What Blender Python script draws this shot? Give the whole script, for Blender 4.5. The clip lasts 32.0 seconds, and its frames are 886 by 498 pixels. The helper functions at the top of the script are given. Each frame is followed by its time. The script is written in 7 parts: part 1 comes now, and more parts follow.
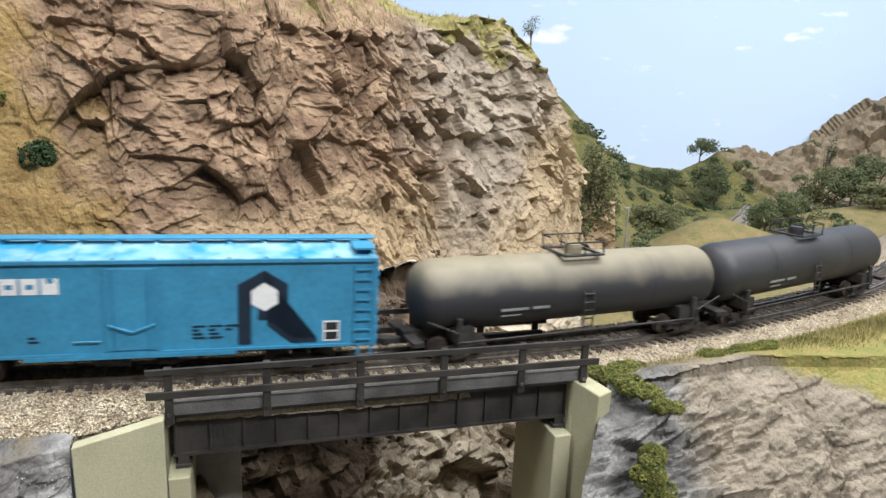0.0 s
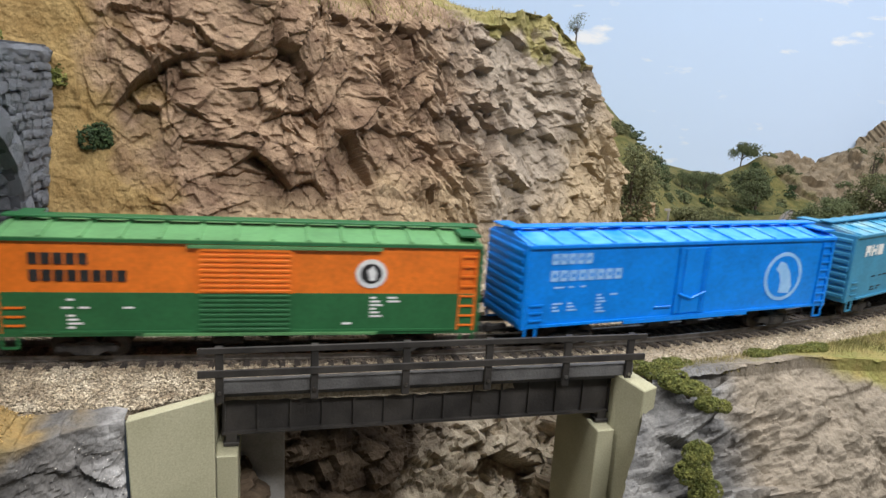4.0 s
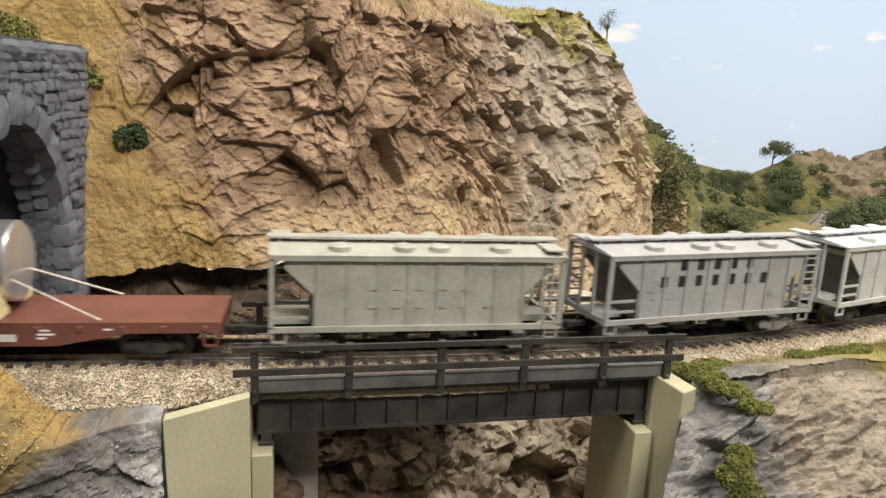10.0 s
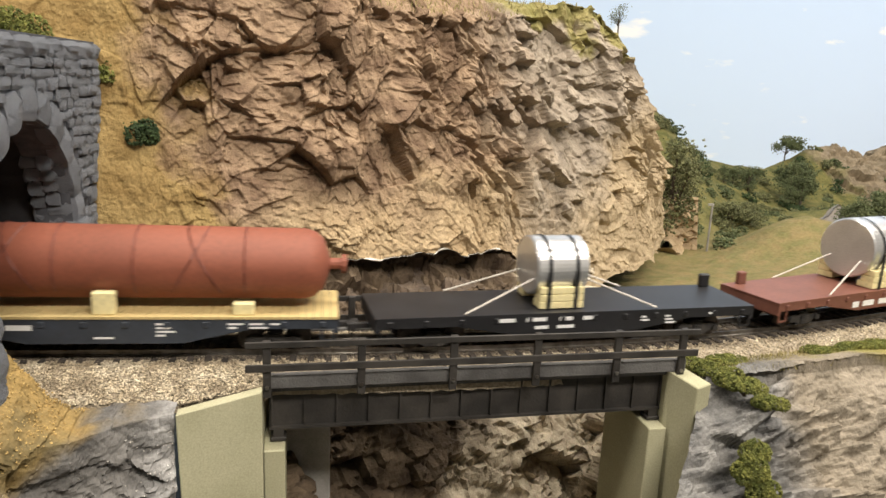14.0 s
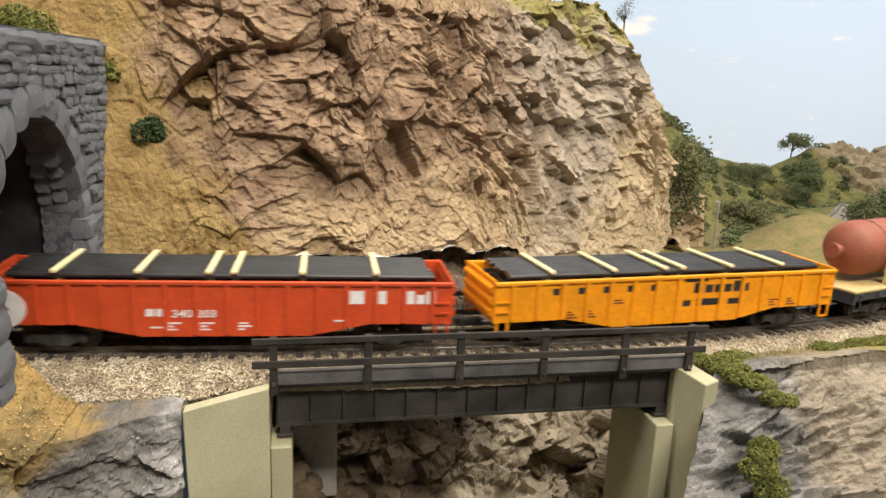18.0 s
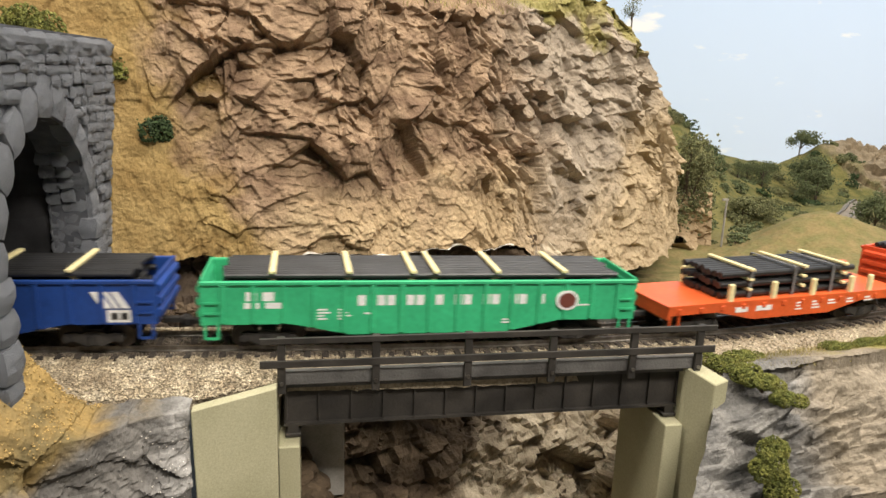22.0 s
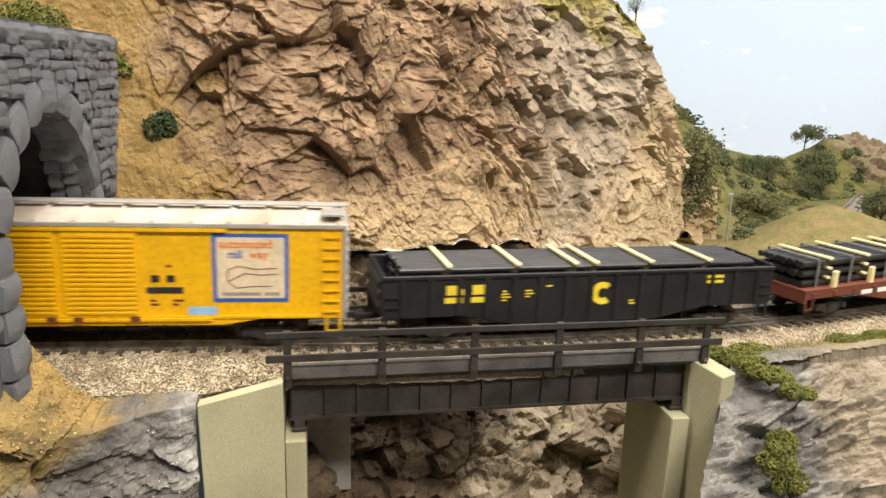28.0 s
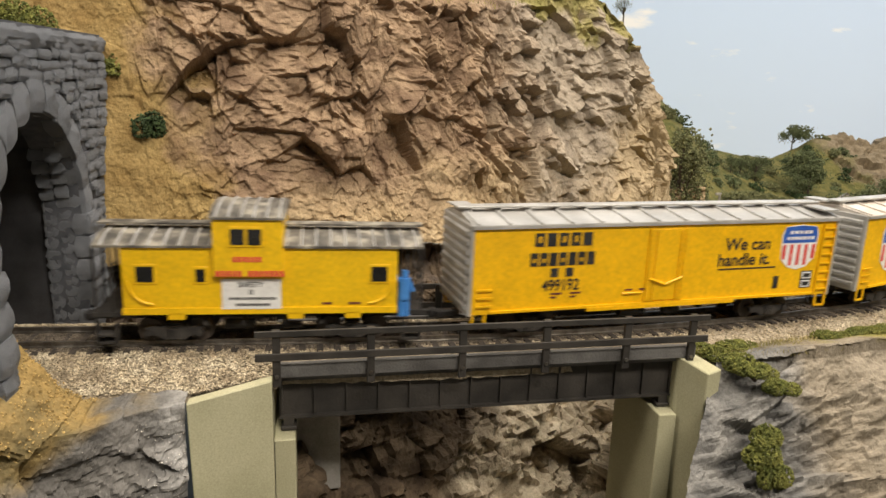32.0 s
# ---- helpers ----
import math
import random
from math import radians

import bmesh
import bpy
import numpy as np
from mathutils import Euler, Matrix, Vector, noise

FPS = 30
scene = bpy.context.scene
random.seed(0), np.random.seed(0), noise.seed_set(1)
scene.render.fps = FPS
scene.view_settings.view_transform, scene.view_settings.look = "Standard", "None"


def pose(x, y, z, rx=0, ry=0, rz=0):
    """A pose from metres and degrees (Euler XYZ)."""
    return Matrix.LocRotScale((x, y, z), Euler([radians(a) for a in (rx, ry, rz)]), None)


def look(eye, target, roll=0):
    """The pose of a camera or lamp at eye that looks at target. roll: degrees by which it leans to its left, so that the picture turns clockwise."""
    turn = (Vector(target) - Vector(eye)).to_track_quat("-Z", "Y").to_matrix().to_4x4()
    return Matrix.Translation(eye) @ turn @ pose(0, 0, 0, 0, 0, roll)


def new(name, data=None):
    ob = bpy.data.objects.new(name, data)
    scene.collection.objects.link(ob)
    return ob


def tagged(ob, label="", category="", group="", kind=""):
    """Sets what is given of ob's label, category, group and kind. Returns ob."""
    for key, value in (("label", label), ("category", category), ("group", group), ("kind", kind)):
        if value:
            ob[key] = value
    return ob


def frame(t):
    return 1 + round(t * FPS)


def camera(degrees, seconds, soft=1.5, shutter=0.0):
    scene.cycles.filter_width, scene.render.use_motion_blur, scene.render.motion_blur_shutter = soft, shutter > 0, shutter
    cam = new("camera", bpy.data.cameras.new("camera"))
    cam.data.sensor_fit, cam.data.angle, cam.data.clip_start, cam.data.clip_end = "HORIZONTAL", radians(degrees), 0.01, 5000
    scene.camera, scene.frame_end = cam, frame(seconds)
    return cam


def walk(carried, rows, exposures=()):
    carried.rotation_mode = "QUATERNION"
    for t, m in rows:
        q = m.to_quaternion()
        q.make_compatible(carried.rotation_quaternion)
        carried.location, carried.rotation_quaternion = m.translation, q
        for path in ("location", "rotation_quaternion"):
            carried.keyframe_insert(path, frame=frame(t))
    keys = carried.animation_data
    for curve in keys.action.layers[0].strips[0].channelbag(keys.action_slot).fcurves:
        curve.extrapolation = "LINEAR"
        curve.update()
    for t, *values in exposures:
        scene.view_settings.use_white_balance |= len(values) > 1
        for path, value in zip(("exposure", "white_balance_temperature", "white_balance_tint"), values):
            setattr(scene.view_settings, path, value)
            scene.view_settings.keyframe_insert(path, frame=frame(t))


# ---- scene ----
cam = camera(63.4, 32.0, soft=1.5, shutter=0.5)
PATH = [
    (0, (-0.06208, -0.28736, 0.11408), (0.5061, 1.5755, -0.3409), 2.31),
    (0.5, (-0.06394, -0.28888, 0.11395), (0.5005, 1.5785, -0.3268), 2.34),
    (1, (-0.06615, -0.29000, 0.11173), (0.4713, 1.5859, -0.3266), 2.89),
    (1.5, (-0.06676, -0.29064, 0.11205), (0.4696, 1.5872, -0.3193), 3.14),
    (2, (-0.06935, -0.29084, 0.11178), (0.4601, 1.5885, -0.3217), 3.86),
    (2.5, (-0.06910, -0.29035, 0.11155), (0.4574, 1.5890, -0.3251), 3.89),
    (3, (-0.06870, -0.28880, 0.10995), (0.4443, 1.5919, -0.3370), 3.42),
    (3.5, (-0.06874, -0.28784, 0.10942), (0.4289, 1.5957, -0.3431), 3.21),
    (5.5, (-0.07204, -0.28604, 0.10811), (0.3900, 1.6027, -0.3600), 3.55),
    (6, (-0.07197, -0.28490, 0.10778), (0.3812, 1.6056, -0.3621), 3.33),
    (6.5, (-0.07235, -0.28426, 0.10773), (0.3707, 1.6091, -0.3600), 3.25),
    (7, (-0.07243, -0.28427, 0.10779), (0.3631, 1.6120, -0.3554), 3.13),
    (7.5, (-0.07269, -0.28452, 0.10830), (0.3669, 1.6119, -0.3502), 3.15),
    (8, (-0.07256, -0.28487, 0.10824), (0.3708, 1.6118, -0.3458), 3.05),
    (8.5, (-0.07254, -0.28497, 0.10799), (0.3736, 1.6114, -0.3443), 3.04),
    (9, (-0.07308, -0.28391, 0.10808), (0.3669, 1.6136, -0.3455), 3.11),
    (9.5, (-0.07304, -0.28350, 0.10783), (0.3524, 1.6168, -0.3481), 2.97),
    (10, (-0.07276, -0.28364, 0.10730), (0.3477, 1.6174, -0.3503), 2.77),
    (10.5, (-0.07312, -0.28365, 0.10749), (0.3476, 1.6170, -0.3515), 2.82),
    (11, (-0.07297, -0.28370, 0.10724), (0.3470, 1.6169, -0.3524), 2.70),
    (11.5, (-0.07303, -0.28361, 0.10701), (0.3467, 1.6171, -0.3524), 2.61),
    (12, (-0.07316, -0.28357, 0.10713), (0.3463, 1.6172, -0.3525), 2.69),
    (12.5, (-0.07321, -0.28377, 0.10722), (0.3459, 1.6171, -0.3523), 2.72),
    (13, (-0.07390, -0.28323, 0.10731), (0.3428, 1.6177, -0.3539), 2.92),
    (13.5, (-0.07373, -0.28243, 0.10656), (0.3290, 1.6210, -0.3567), 2.67),
    (14, (-0.07363, -0.28229, 0.10595), (0.3220, 1.6222, -0.3594), 2.46),
    (14.5, (-0.07355, -0.28274, 0.10679), (0.3254, 1.6205, -0.3605), 2.55),
    (16.5, (-0.07392, -0.28267, 0.10637), (0.3287, 1.6221, -0.3515), 2.45),
    (17, (-0.07458, -0.28271, 0.10679), (0.3243, 1.6222, -0.3537), 2.76),
    (17.5, (-0.07432, -0.28202, 0.10607), (0.3147, 1.6240, -0.3584), 2.51),
    (18, (-0.07411, -0.28170, 0.10479), (0.3080, 1.6245, -0.3646), 2.27),
    (18.5, (-0.07427, -0.28158, 0.10527), (0.3039, 1.6244, -0.3684), 2.33),
    (19, (-0.07441, -0.28178, 0.10518), (0.3022, 1.6244, -0.3687), 2.22),
    (19.5, (-0.07417, -0.28167, 0.10525), (0.3037, 1.6248, -0.3667), 2.24),
    (20, (-0.07418, -0.28151, 0.10521), (0.3045, 1.6245, -0.3679), 2.19),
    (20.5, (-0.07444, -0.28148, 0.10527), (0.3040, 1.6246, -0.3678), 2.20),
    (21, (-0.07438, -0.28170, 0.10521), (0.3041, 1.6241, -0.3690), 2.27),
    (21.5, (-0.07492, -0.28066, 0.10522), (0.2976, 1.6260, -0.3702), 2.32),
    (22, (-0.07464, -0.28060, 0.10525), (0.2909, 1.6271, -0.3711), 2.12),
    (22.5, (-0.07405, -0.28117, 0.10462), (0.2977, 1.6252, -0.3724), 2.03),
    (23, (-0.07439, -0.28083, 0.10425), (0.2968, 1.6256, -0.3728), 2.02),
    (23.5, (-0.07419, -0.28063, 0.10370), (0.2918, 1.6260, -0.3767), 1.87),
    (24, (-0.07543, -0.28084, 0.10323), (0.2885, 1.6247, -0.3830), 1.98),
    (24.5, (-0.07531, -0.28067, 0.10350), (0.2858, 1.6247, -0.3856), 1.93),
    (25, (-0.07536, -0.28080, 0.10344), (0.2854, 1.6248, -0.3850), 1.91),
    (25.5, (-0.07498, -0.28047, 0.10309), (0.2830, 1.6256, -0.3854), 1.79),
    (27.5, (-0.07513, -0.28023, 0.10364), (0.2793, 1.6275, -0.3809), 1.77),
    (28, (-0.07516, -0.28019, 0.10346), (0.2797, 1.6279, -0.3795), 1.75),
    (28.5, (-0.07487, -0.28019, 0.10275), (0.2793, 1.6281, -0.3801), 1.54),
    (29, (-0.07501, -0.28031, 0.10297), (0.2799, 1.6277, -0.3803), 1.57),
    (29.5, (-0.07498, -0.28067, 0.10306), (0.2798, 1.6272, -0.3809), 1.60),
    (30, (-0.07491, -0.28104, 0.10280), (0.2829, 1.6268, -0.3788), 1.54),
    (30.5, (-0.07483, -0.28139, 0.10322), (0.2872, 1.6261, -0.3769), 1.62),
    (31, (-0.07478, -0.28195, 0.10344), (0.2972, 1.6238, -0.3759), 1.79),
    (31.5, (-0.07487, -0.28215, 0.10405), (0.3035, 1.6224, -0.3752), 1.97),
    (32, (-0.07439, -0.28236, 0.10301), (0.3050, 1.6220, -0.3761), 1.72),
]
walk(cam, [(t, look(eye, target, roll)) for t, eye, target, roll in PATH],
     exposures=((0.0, 0.05, 5750, 12), (1.2, -0.08, 5600, 13), (3.5, -0.25, 5750, 14), (6.0, -0.12, 6300, 14), (9.0, -0.08, 6400, 14), (12.0, 0.02, 6600, 13), (22.0, 0.03, 6700, 13), (25.0, 0.2, 6700, 13), (28.0, 0.20, 6850, 13), (29.8, -0.10, 6900, 13), (32.0, -0.2, 6900, 13)))

# ---- room light: fluorescent fixtures under the ceiling, faint grey room around ----
world = bpy.data.worlds.new("room_air")
scene.world = world
world.use_nodes = True
world.node_tree.nodes["Background"].inputs[0].default_value = (0.9, 0.95, 1.0, 1)
world.node_tree.nodes["Background"].inputs[1].default_value = 0.02


def area_lamp(name, at, aim, size_x, size_y, power, colour):
    data = bpy.data.lights.new(name, "AREA")
    data.shape, data.size, data.size_y, data.energy, data.color = "RECTANGLE", size_x, size_y, power, colour
    ob = new(name, data)
    ob.matrix_world = look(at, aim)
    return ob


LAMPS = [((0.20, 0.00, 1.30), 19), ((1.30, 0.10, 1.30), 16), ((-1.05, -0.35, 1.30), 13), ((0.45, -1.05, 1.30), 46)]
for where, power in LAMPS:
    area_lamp("fluorescent_light", where, (where[0], where[1] + 0.0001, 0), 1.15, 0.28, power, (1.0, 0.95, 0.85))

# ---- materials ----


def material(name, colours, rough=0.6, metal=0.0, scale=200.0, fine=1500.0, bump=0.0, bump_scale=900.0,
             detail=4.0, island=0.0, spread=(0.35, 0.65), obj=0.0, generated=False, emit=0.0):
    """Two or three base colours mixed by noise at two scales, with a relief."""
    m = bpy.data.materials.new(name)
    m.use_nodes = True
    nt = m.node_tree
    n, l = nt.nodes, nt.links
    b = n["Principled BSDF"]
    b.inputs["Roughness"].default_value = rough
    b.inputs["Metallic"].default_value = metal
    tc = n.new("ShaderNodeTexCoord")
    co = tc.outputs["Object"]
    big = n.new("ShaderNodeTexNoise")
    big.inputs["Scale"].default_value, big.inputs["Detail"].default_value = scale, detail
    l.new(co, big.inputs["Vector"])
    ramp = n.new("ShaderNodeValToRGB")
    e = ramp.color_ramp.elements
    e[0].position, e[1].position = spread
    e[0].color, e[1].color = (*colours[0], 1), (*colours[-1], 1)
    if len(colours) == 3:
        k = e.new(sum(spread) / 2)
        k.color = (*colours[1], 1)
    l.new(big.outputs["Fac"], ramp.inputs["Fac"])
    small = n.new("ShaderNodeTexNoise")
    small.inputs["Scale"].default_value, small.inputs["Detail"].default_value = fine, 3.0
    l.new(co, small.inputs["Vector"])
    mul = n.new("ShaderNodeMapRange")
    mul.inputs["To Min"].default_value, mul.inputs["To Max"].default_value = 0.72, 1.28
    l.new(small.outputs["Fac"], mul.inputs["Value"])
    shade = n.new("ShaderNodeVectorMath")
    shade.operation = "SCALE"
    l.new(ramp.outputs["Color"], shade.inputs[0])
    l.new(mul.outputs["Result"], shade.inputs["Scale"])
    out = shade.outputs[0]
    for amount, node, socket in ((island, "ShaderNodeNewGeometry", "Random Per Island"), (obj, "ShaderNodeObjectInfo", "Random")):
        if amount:
            r = n.new(node)
            mr = n.new("ShaderNodeMapRange")
            mr.inputs["To Min"].default_value, mr.inputs["To Max"].default_value = 1 - amount, 1 + amount
            l.new(r.outputs[socket], mr.inputs["Value"])
            s2 = n.new("ShaderNodeVectorMath")
            s2.operation = "SCALE"
            l.new(out, s2.inputs[0])
            l.new(mr.outputs["Result"], s2.inputs["Scale"])
            out = s2.outputs[0]
    l.new(out, b.inputs["Base Color"])
    if bump:
        bt = n.new("ShaderNodeTexNoise")
        bt.inputs["Scale"].default_value, bt.inputs["Detail"].default_value = bump_scale, 5.0
        l.new(co, bt.inputs["Vector"])
        bp = n.new("ShaderNodeBump")
        bp.inputs["Strength"].default_value, bp.inputs["Distance"].default_value = bump, 0.001
        l.new(bt.outputs["Fac"], bp.inputs["Height"])
        l.new(bp.outputs["Normal"], b.inputs["Normal"])
    return m


def mixed_material(name, zones, rough=0.9, bump=0.6, bump_scale=500.0, fine=900.0, wander=0.09):
    """Ground whose colour changes over the plan: zones of (colour a, colour b, axis vector, start, end), each laid over the last."""
    m = bpy.data.materials.new(name)
    m.use_nodes = True
    nt = m.node_tree
    n, l = nt.nodes, nt.links
    b = n["Principled BSDF"]
    b.inputs["Roughness"].default_value = rough
    b.inputs["Specular IOR Level"].default_value = 0.2
    tc = n.new("ShaderNodeTexCoord")
    co = tc.outputs["Object"]
    warp = n.new("ShaderNodeTexNoise")
    warp.inputs["Scale"].default_value, warp.inputs["Detail"].default_value = 28.0, 5.0
    l.new(co, warp.inputs["Vector"])
    patch = n.new("ShaderNodeTexNoise")
    patch.inputs["Scale"].default_value, patch.inputs["Detail"].default_value = 75.0, 6.0
    l.new(co, patch.inputs["Vector"])
    sharp = n.new("ShaderNodeMapRange")
    sharp.inputs["From Min"].default_value, sharp.inputs["From Max"].default_value = 0.36, 0.64
    l.new(patch.outputs["Fac"], sharp.inputs["Value"])
    out = None
    for ca, cb, axis, start, end in zones:
        pair = n.new("ShaderNodeMix")
        pair.data_type = "RGBA"
        pair.inputs["A"].default_value, pair.inputs["B"].default_value = (*ca, 1), (*cb, 1)
        l.new(sharp.outputs["Result"], pair.inputs["Factor"])
        colour = pair.outputs["Result"]
        if out is not None:
            dot = n.new("ShaderNodeVectorMath")
            dot.operation = "DOT_PRODUCT"
            dot.inputs[1].default_value = axis
            l.new(co, dot.inputs[0])
            wob = n.new("ShaderNodeMath")
            wob.operation = "MULTIPLY_ADD"
            wob.inputs[1].default_value, wob.inputs[2].default_value = wander, -wander / 2
            l.new(warp.outputs["Fac"], wob.inputs[0])
            add = n.new("ShaderNodeMath")
            l.new(dot.outputs["Value"], add.inputs[0])
            l.new(wob.outputs[0], add.inputs[1])
            mr = n.new("ShaderNodeMapRange")
            mr.inputs["From Min"].default_value, mr.inputs["From Max"].default_value = start, end
            l.new(add.outputs[0], mr.inputs["Value"])
            lay = n.new("ShaderNodeMix")
            lay.data_type = "RGBA"
            l.new(mr.outputs["Result"], lay.inputs["Factor"])
            l.new(out, lay.inputs["A"])
            l.new(colour, lay.inputs["B"])
            colour = lay.outputs["Result"]
        out = colour
    small = n.new("ShaderNodeTexNoise")
    small.inputs["Scale"].default_value, small.inputs["Detail"].default_value = fine, 4.0
    l.new(co, small.inputs["Vector"])
    mul = n.new("ShaderNodeMapRange")
    mul.inputs["To Min"].default_value, mul.inputs["To Max"].default_value = 0.6, 1.4
    l.new(small.outputs["Fac"], mul.inputs["Value"])
    shade = n.new("ShaderNodeVectorMath")
    shade.operation = "SCALE"
    l.new(out, shade.inputs[0])
    l.new(mul.outputs["Result"], shade.inputs["Scale"])
    l.new(shade.outputs[0], b.inputs["Base Color"])
    bt = n.new("ShaderNodeTexNoise")
    bt.inputs["Scale"].default_value, bt.inputs["Detail"].default_value = bump_scale, 6.0
    l.new(co, bt.inputs["Vector"])
    bp = n.new("ShaderNodeBump")
    bp.inputs["Strength"].default_value, bp.inputs["Distance"].default_value = bump, 0.0015
    l.new(bt.outputs["Fac"], bp.inputs["Height"])
    l.new(bp.outputs["Normal"], b.inputs["Normal"])
    return m


X, Z = (1, 0, 0), (0, 0, 1)
M = {}
M["cliff"] = mixed_material("painted_rock", [
    ((0.165, 0.107, 0.068), (0.315, 0.222, 0.142), X, 0, 1),
    ((0.400, 0.302, 0.182), (0.325, 0.238, 0.138), (0.15, 0, -1), -0.060, -0.025),
    ((0.245, 0.203, 0.156), (0.365, 0.309, 0.240), (1, 0, 0.2), 0.055, 0.11),
    ((0.403, 0.317, 0.202), (0.331, 0.256, 0.162), (1, 0, -1.0), 0.085, 0.15),
    ((0.215, 0.140, 0.052), (0.300, 0.212, 0.088), (-1, 0, -0.5), 0.078, 0.096),
    ((0.200, 0.182, 0.062), (0.285, 0.245, 0.105), (0.15, 0.10, 1), 0.180, 0.190)], bump=0.95, bump_scale=420.0, fine=1100.0)
M["rear_rock"] = mixed_material("tan_rock", [((0.34, 0.25, 0.15), (0.46, 0.35, 0.22), X, 0, 1)], fine=500)
M["grey_rock"] = mixed_material("grey_plaster_rock", [
    ((0.105, 0.104, 0.102), (0.235, 0.228, 0.214), X, 0, 1),
    ((0.185, 0.158, 0.119), (0.275, 0.235, 0.180), (1, 0, 0.0), 0.118, 0.142),
    ((0.27, 0.22, 0.08), (0.19, 0.19, 0.055), (0.35, 0.5, 1), 0.037, 0.046)], bump=0.7, wander=0.05)
M["left_rock"] = mixed_material("dark_grey_rock", [
    ((0.080, 0.076, 0.072), (0.165, 0.157, 0.146), X, 0, 1),
    ((0.50, 0.49, 0.47), (0.13, 0.127, 0.122), (1, 0, 0.1), -0.131, -0.114),
    ((0.33, 0.225, 0.085), (0.16, 0.125, 0.06), (-0.42, 0, 1), 0.044, 0.050)], bump=0.5, wander=0.03)
# the pale tan zone paints in the light that reaches the gorge's right
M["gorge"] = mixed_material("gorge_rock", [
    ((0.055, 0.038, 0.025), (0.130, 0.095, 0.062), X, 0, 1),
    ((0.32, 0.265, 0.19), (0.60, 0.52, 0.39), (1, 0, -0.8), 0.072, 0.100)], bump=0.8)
M["hill"] = mixed_material("turf", [
    ((0.085, 0.09, 0.03), (0.17, 0.15, 0.052), X, 0, 1),
    ((0.215, 0.165, 0.075), (0.15, 0.14, 0.055), (0.35, -1, 0), -0.40, -0.28),
    ((0.17, 0.135, 0.09), (0.27, 0.215, 0.145), (0.75, 0.35, 0.0), 0.905, 0.935)], fine=350, bump=1.0, bump_scale=260)
M["ballast"] = material("ballast_stone", [(0.25, 0.20, 0.135), (0.39, 0.325, 0.225), (0.50, 0.435, 0.32)], 0.95, island=0.45, scale=120, bump=0.6)
M["tie"] = material("dark_tie", [(0.035, 0.028, 0.022), (0.075, 0.06, 0.048)], 0.85, obj=0.3)
M["rail"] = material("rail_steel", [(0.16, 0.14, 0.12), (0.32, 0.30, 0.27)], 0.35, 0.85)
M["black_steel"] = material("black_bridge_paint", [(0.018, 0.016, 0.014), (0.042, 0.037, 0.032)], 0.62, scale=90, bump=0.15)
M["black_wood"] = material("weathered_dark_timber", [(0.06, 0.057, 0.055), (0.13, 0.127, 0.122)], 0.75, scale=60, bump=0.35)
M["concrete"] = material("olive_concrete_paint", [(0.36, 0.345, 0.22), (0.42, 0.40, 0.265)], 0.85, scale=35, bump=0.1)
M["grey_concrete"] = material("grey_concrete", [(0.21, 0.20, 0.185), (0.31, 0.295, 0.27)], 0.9, scale=60, bump=0.2)
M["stone"] = material("slate_grey_stone", [(0.14, 0.154, 0.18), (0.235, 0.252, 0.285), (0.38, 0.40, 0.435)], 0.85, obj=0.14, scale=120, bump=0.9, bump_scale=520)
M["mortar"] = material("dark_mortar", [(0.05, 0.055, 0.065), (0.10, 0.105, 0.12)], 0.95)
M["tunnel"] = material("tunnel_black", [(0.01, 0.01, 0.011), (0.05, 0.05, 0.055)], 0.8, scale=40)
M["bush"] = material("bright_foam_foliage", [(0.075, 0.090, 0.016), (0.185, 0.185, 0.042)], 0.95, island=0.28, bump=0.8)
M["dark_bush"] = material("dark_green_foliage", [(0.018, 0.036, 0.011), (0.045, 0.072, 0.022)], 0.95, island=0.35)
M["tree"] = material("tree_foliage", [(0.060, 0.080, 0.034), (0.130, 0.148, 0.064)], 0.95, island=0.3)
M["olive_tree"] = material("olive_foliage", [(0.085, 0.095, 0.04), (0.16, 0.16, 0.07)], 0.95, island=0.35)
M["bark"] = material("bark", [(0.05, 0.035, 0.025), (0.10, 0.075, 0.055)], 0.9)
M["wall"] = material("room_wall", [(0.5, 0.48, 0.44), (0.55, 0.53, 0.49)], 0.9, scale=4, fine=60)
M["floor"] = material("room_floor", [(0.18, 0.17, 0.16), (0.25, 0.24, 0.22)], 0.8, scale=6, fine=90)
M["fascia"] = material("layout_fascia", [(0.05, 0.06, 0.05), (0.07, 0.08, 0.065)], 0.6, scale=10, fine=80)
M["soffit"] = material("ceiling_tile", [(0.74, 0.73, 0.70), (0.8, 0.79, 0.76)], 0.9, scale=6, fine=120)


def paint(name, c, rough=0.45, dirt=0.12, scale=70.0):
    """Model paint with a little grime."""
    dark = tuple(v * (1 - dirt) for v in c)
    light = tuple(min(1, v * (1 + dirt * 0.6)) for v in c)
    return material(name, [dark, c, light], rough, scale=scale, fine=600, spread=(0.3, 0.7))


M["rock_blue"] = paint("teal_blue_paint", (0.05, 0.24, 0.41), 0.45)
M["sky_blue"] = paint("bright_blue_paint", (0.012, 0.225, 0.78), 0.35)
M["orange"] = paint("orange_paint", (0.80, 0.19, 0.015), 0.4)
M["dark_green"] = paint("dark_green_paint", (0.028, 0.13, 0.045), 0.4)
M["roof_green"] = paint("pale_green_roof", (0.11, 0.26, 0.10), 0.5, 0.2)
M["hopper_grey"] = paint("light_grey_paint", (0.44, 0.44, 0.43), 0.5)
M["hopper_white"] = paint("pale_grey_paint", (0.49, 0.50, 0.49), 0.5)
M["hopper_mid"] = paint("mid_grey_paint", (0.335, 0.335, 0.325), 0.55)
M["hopper_faded"] = paint("greenish_grey_paint", (0.33, 0.33, 0.28), 0.55, 0.18)
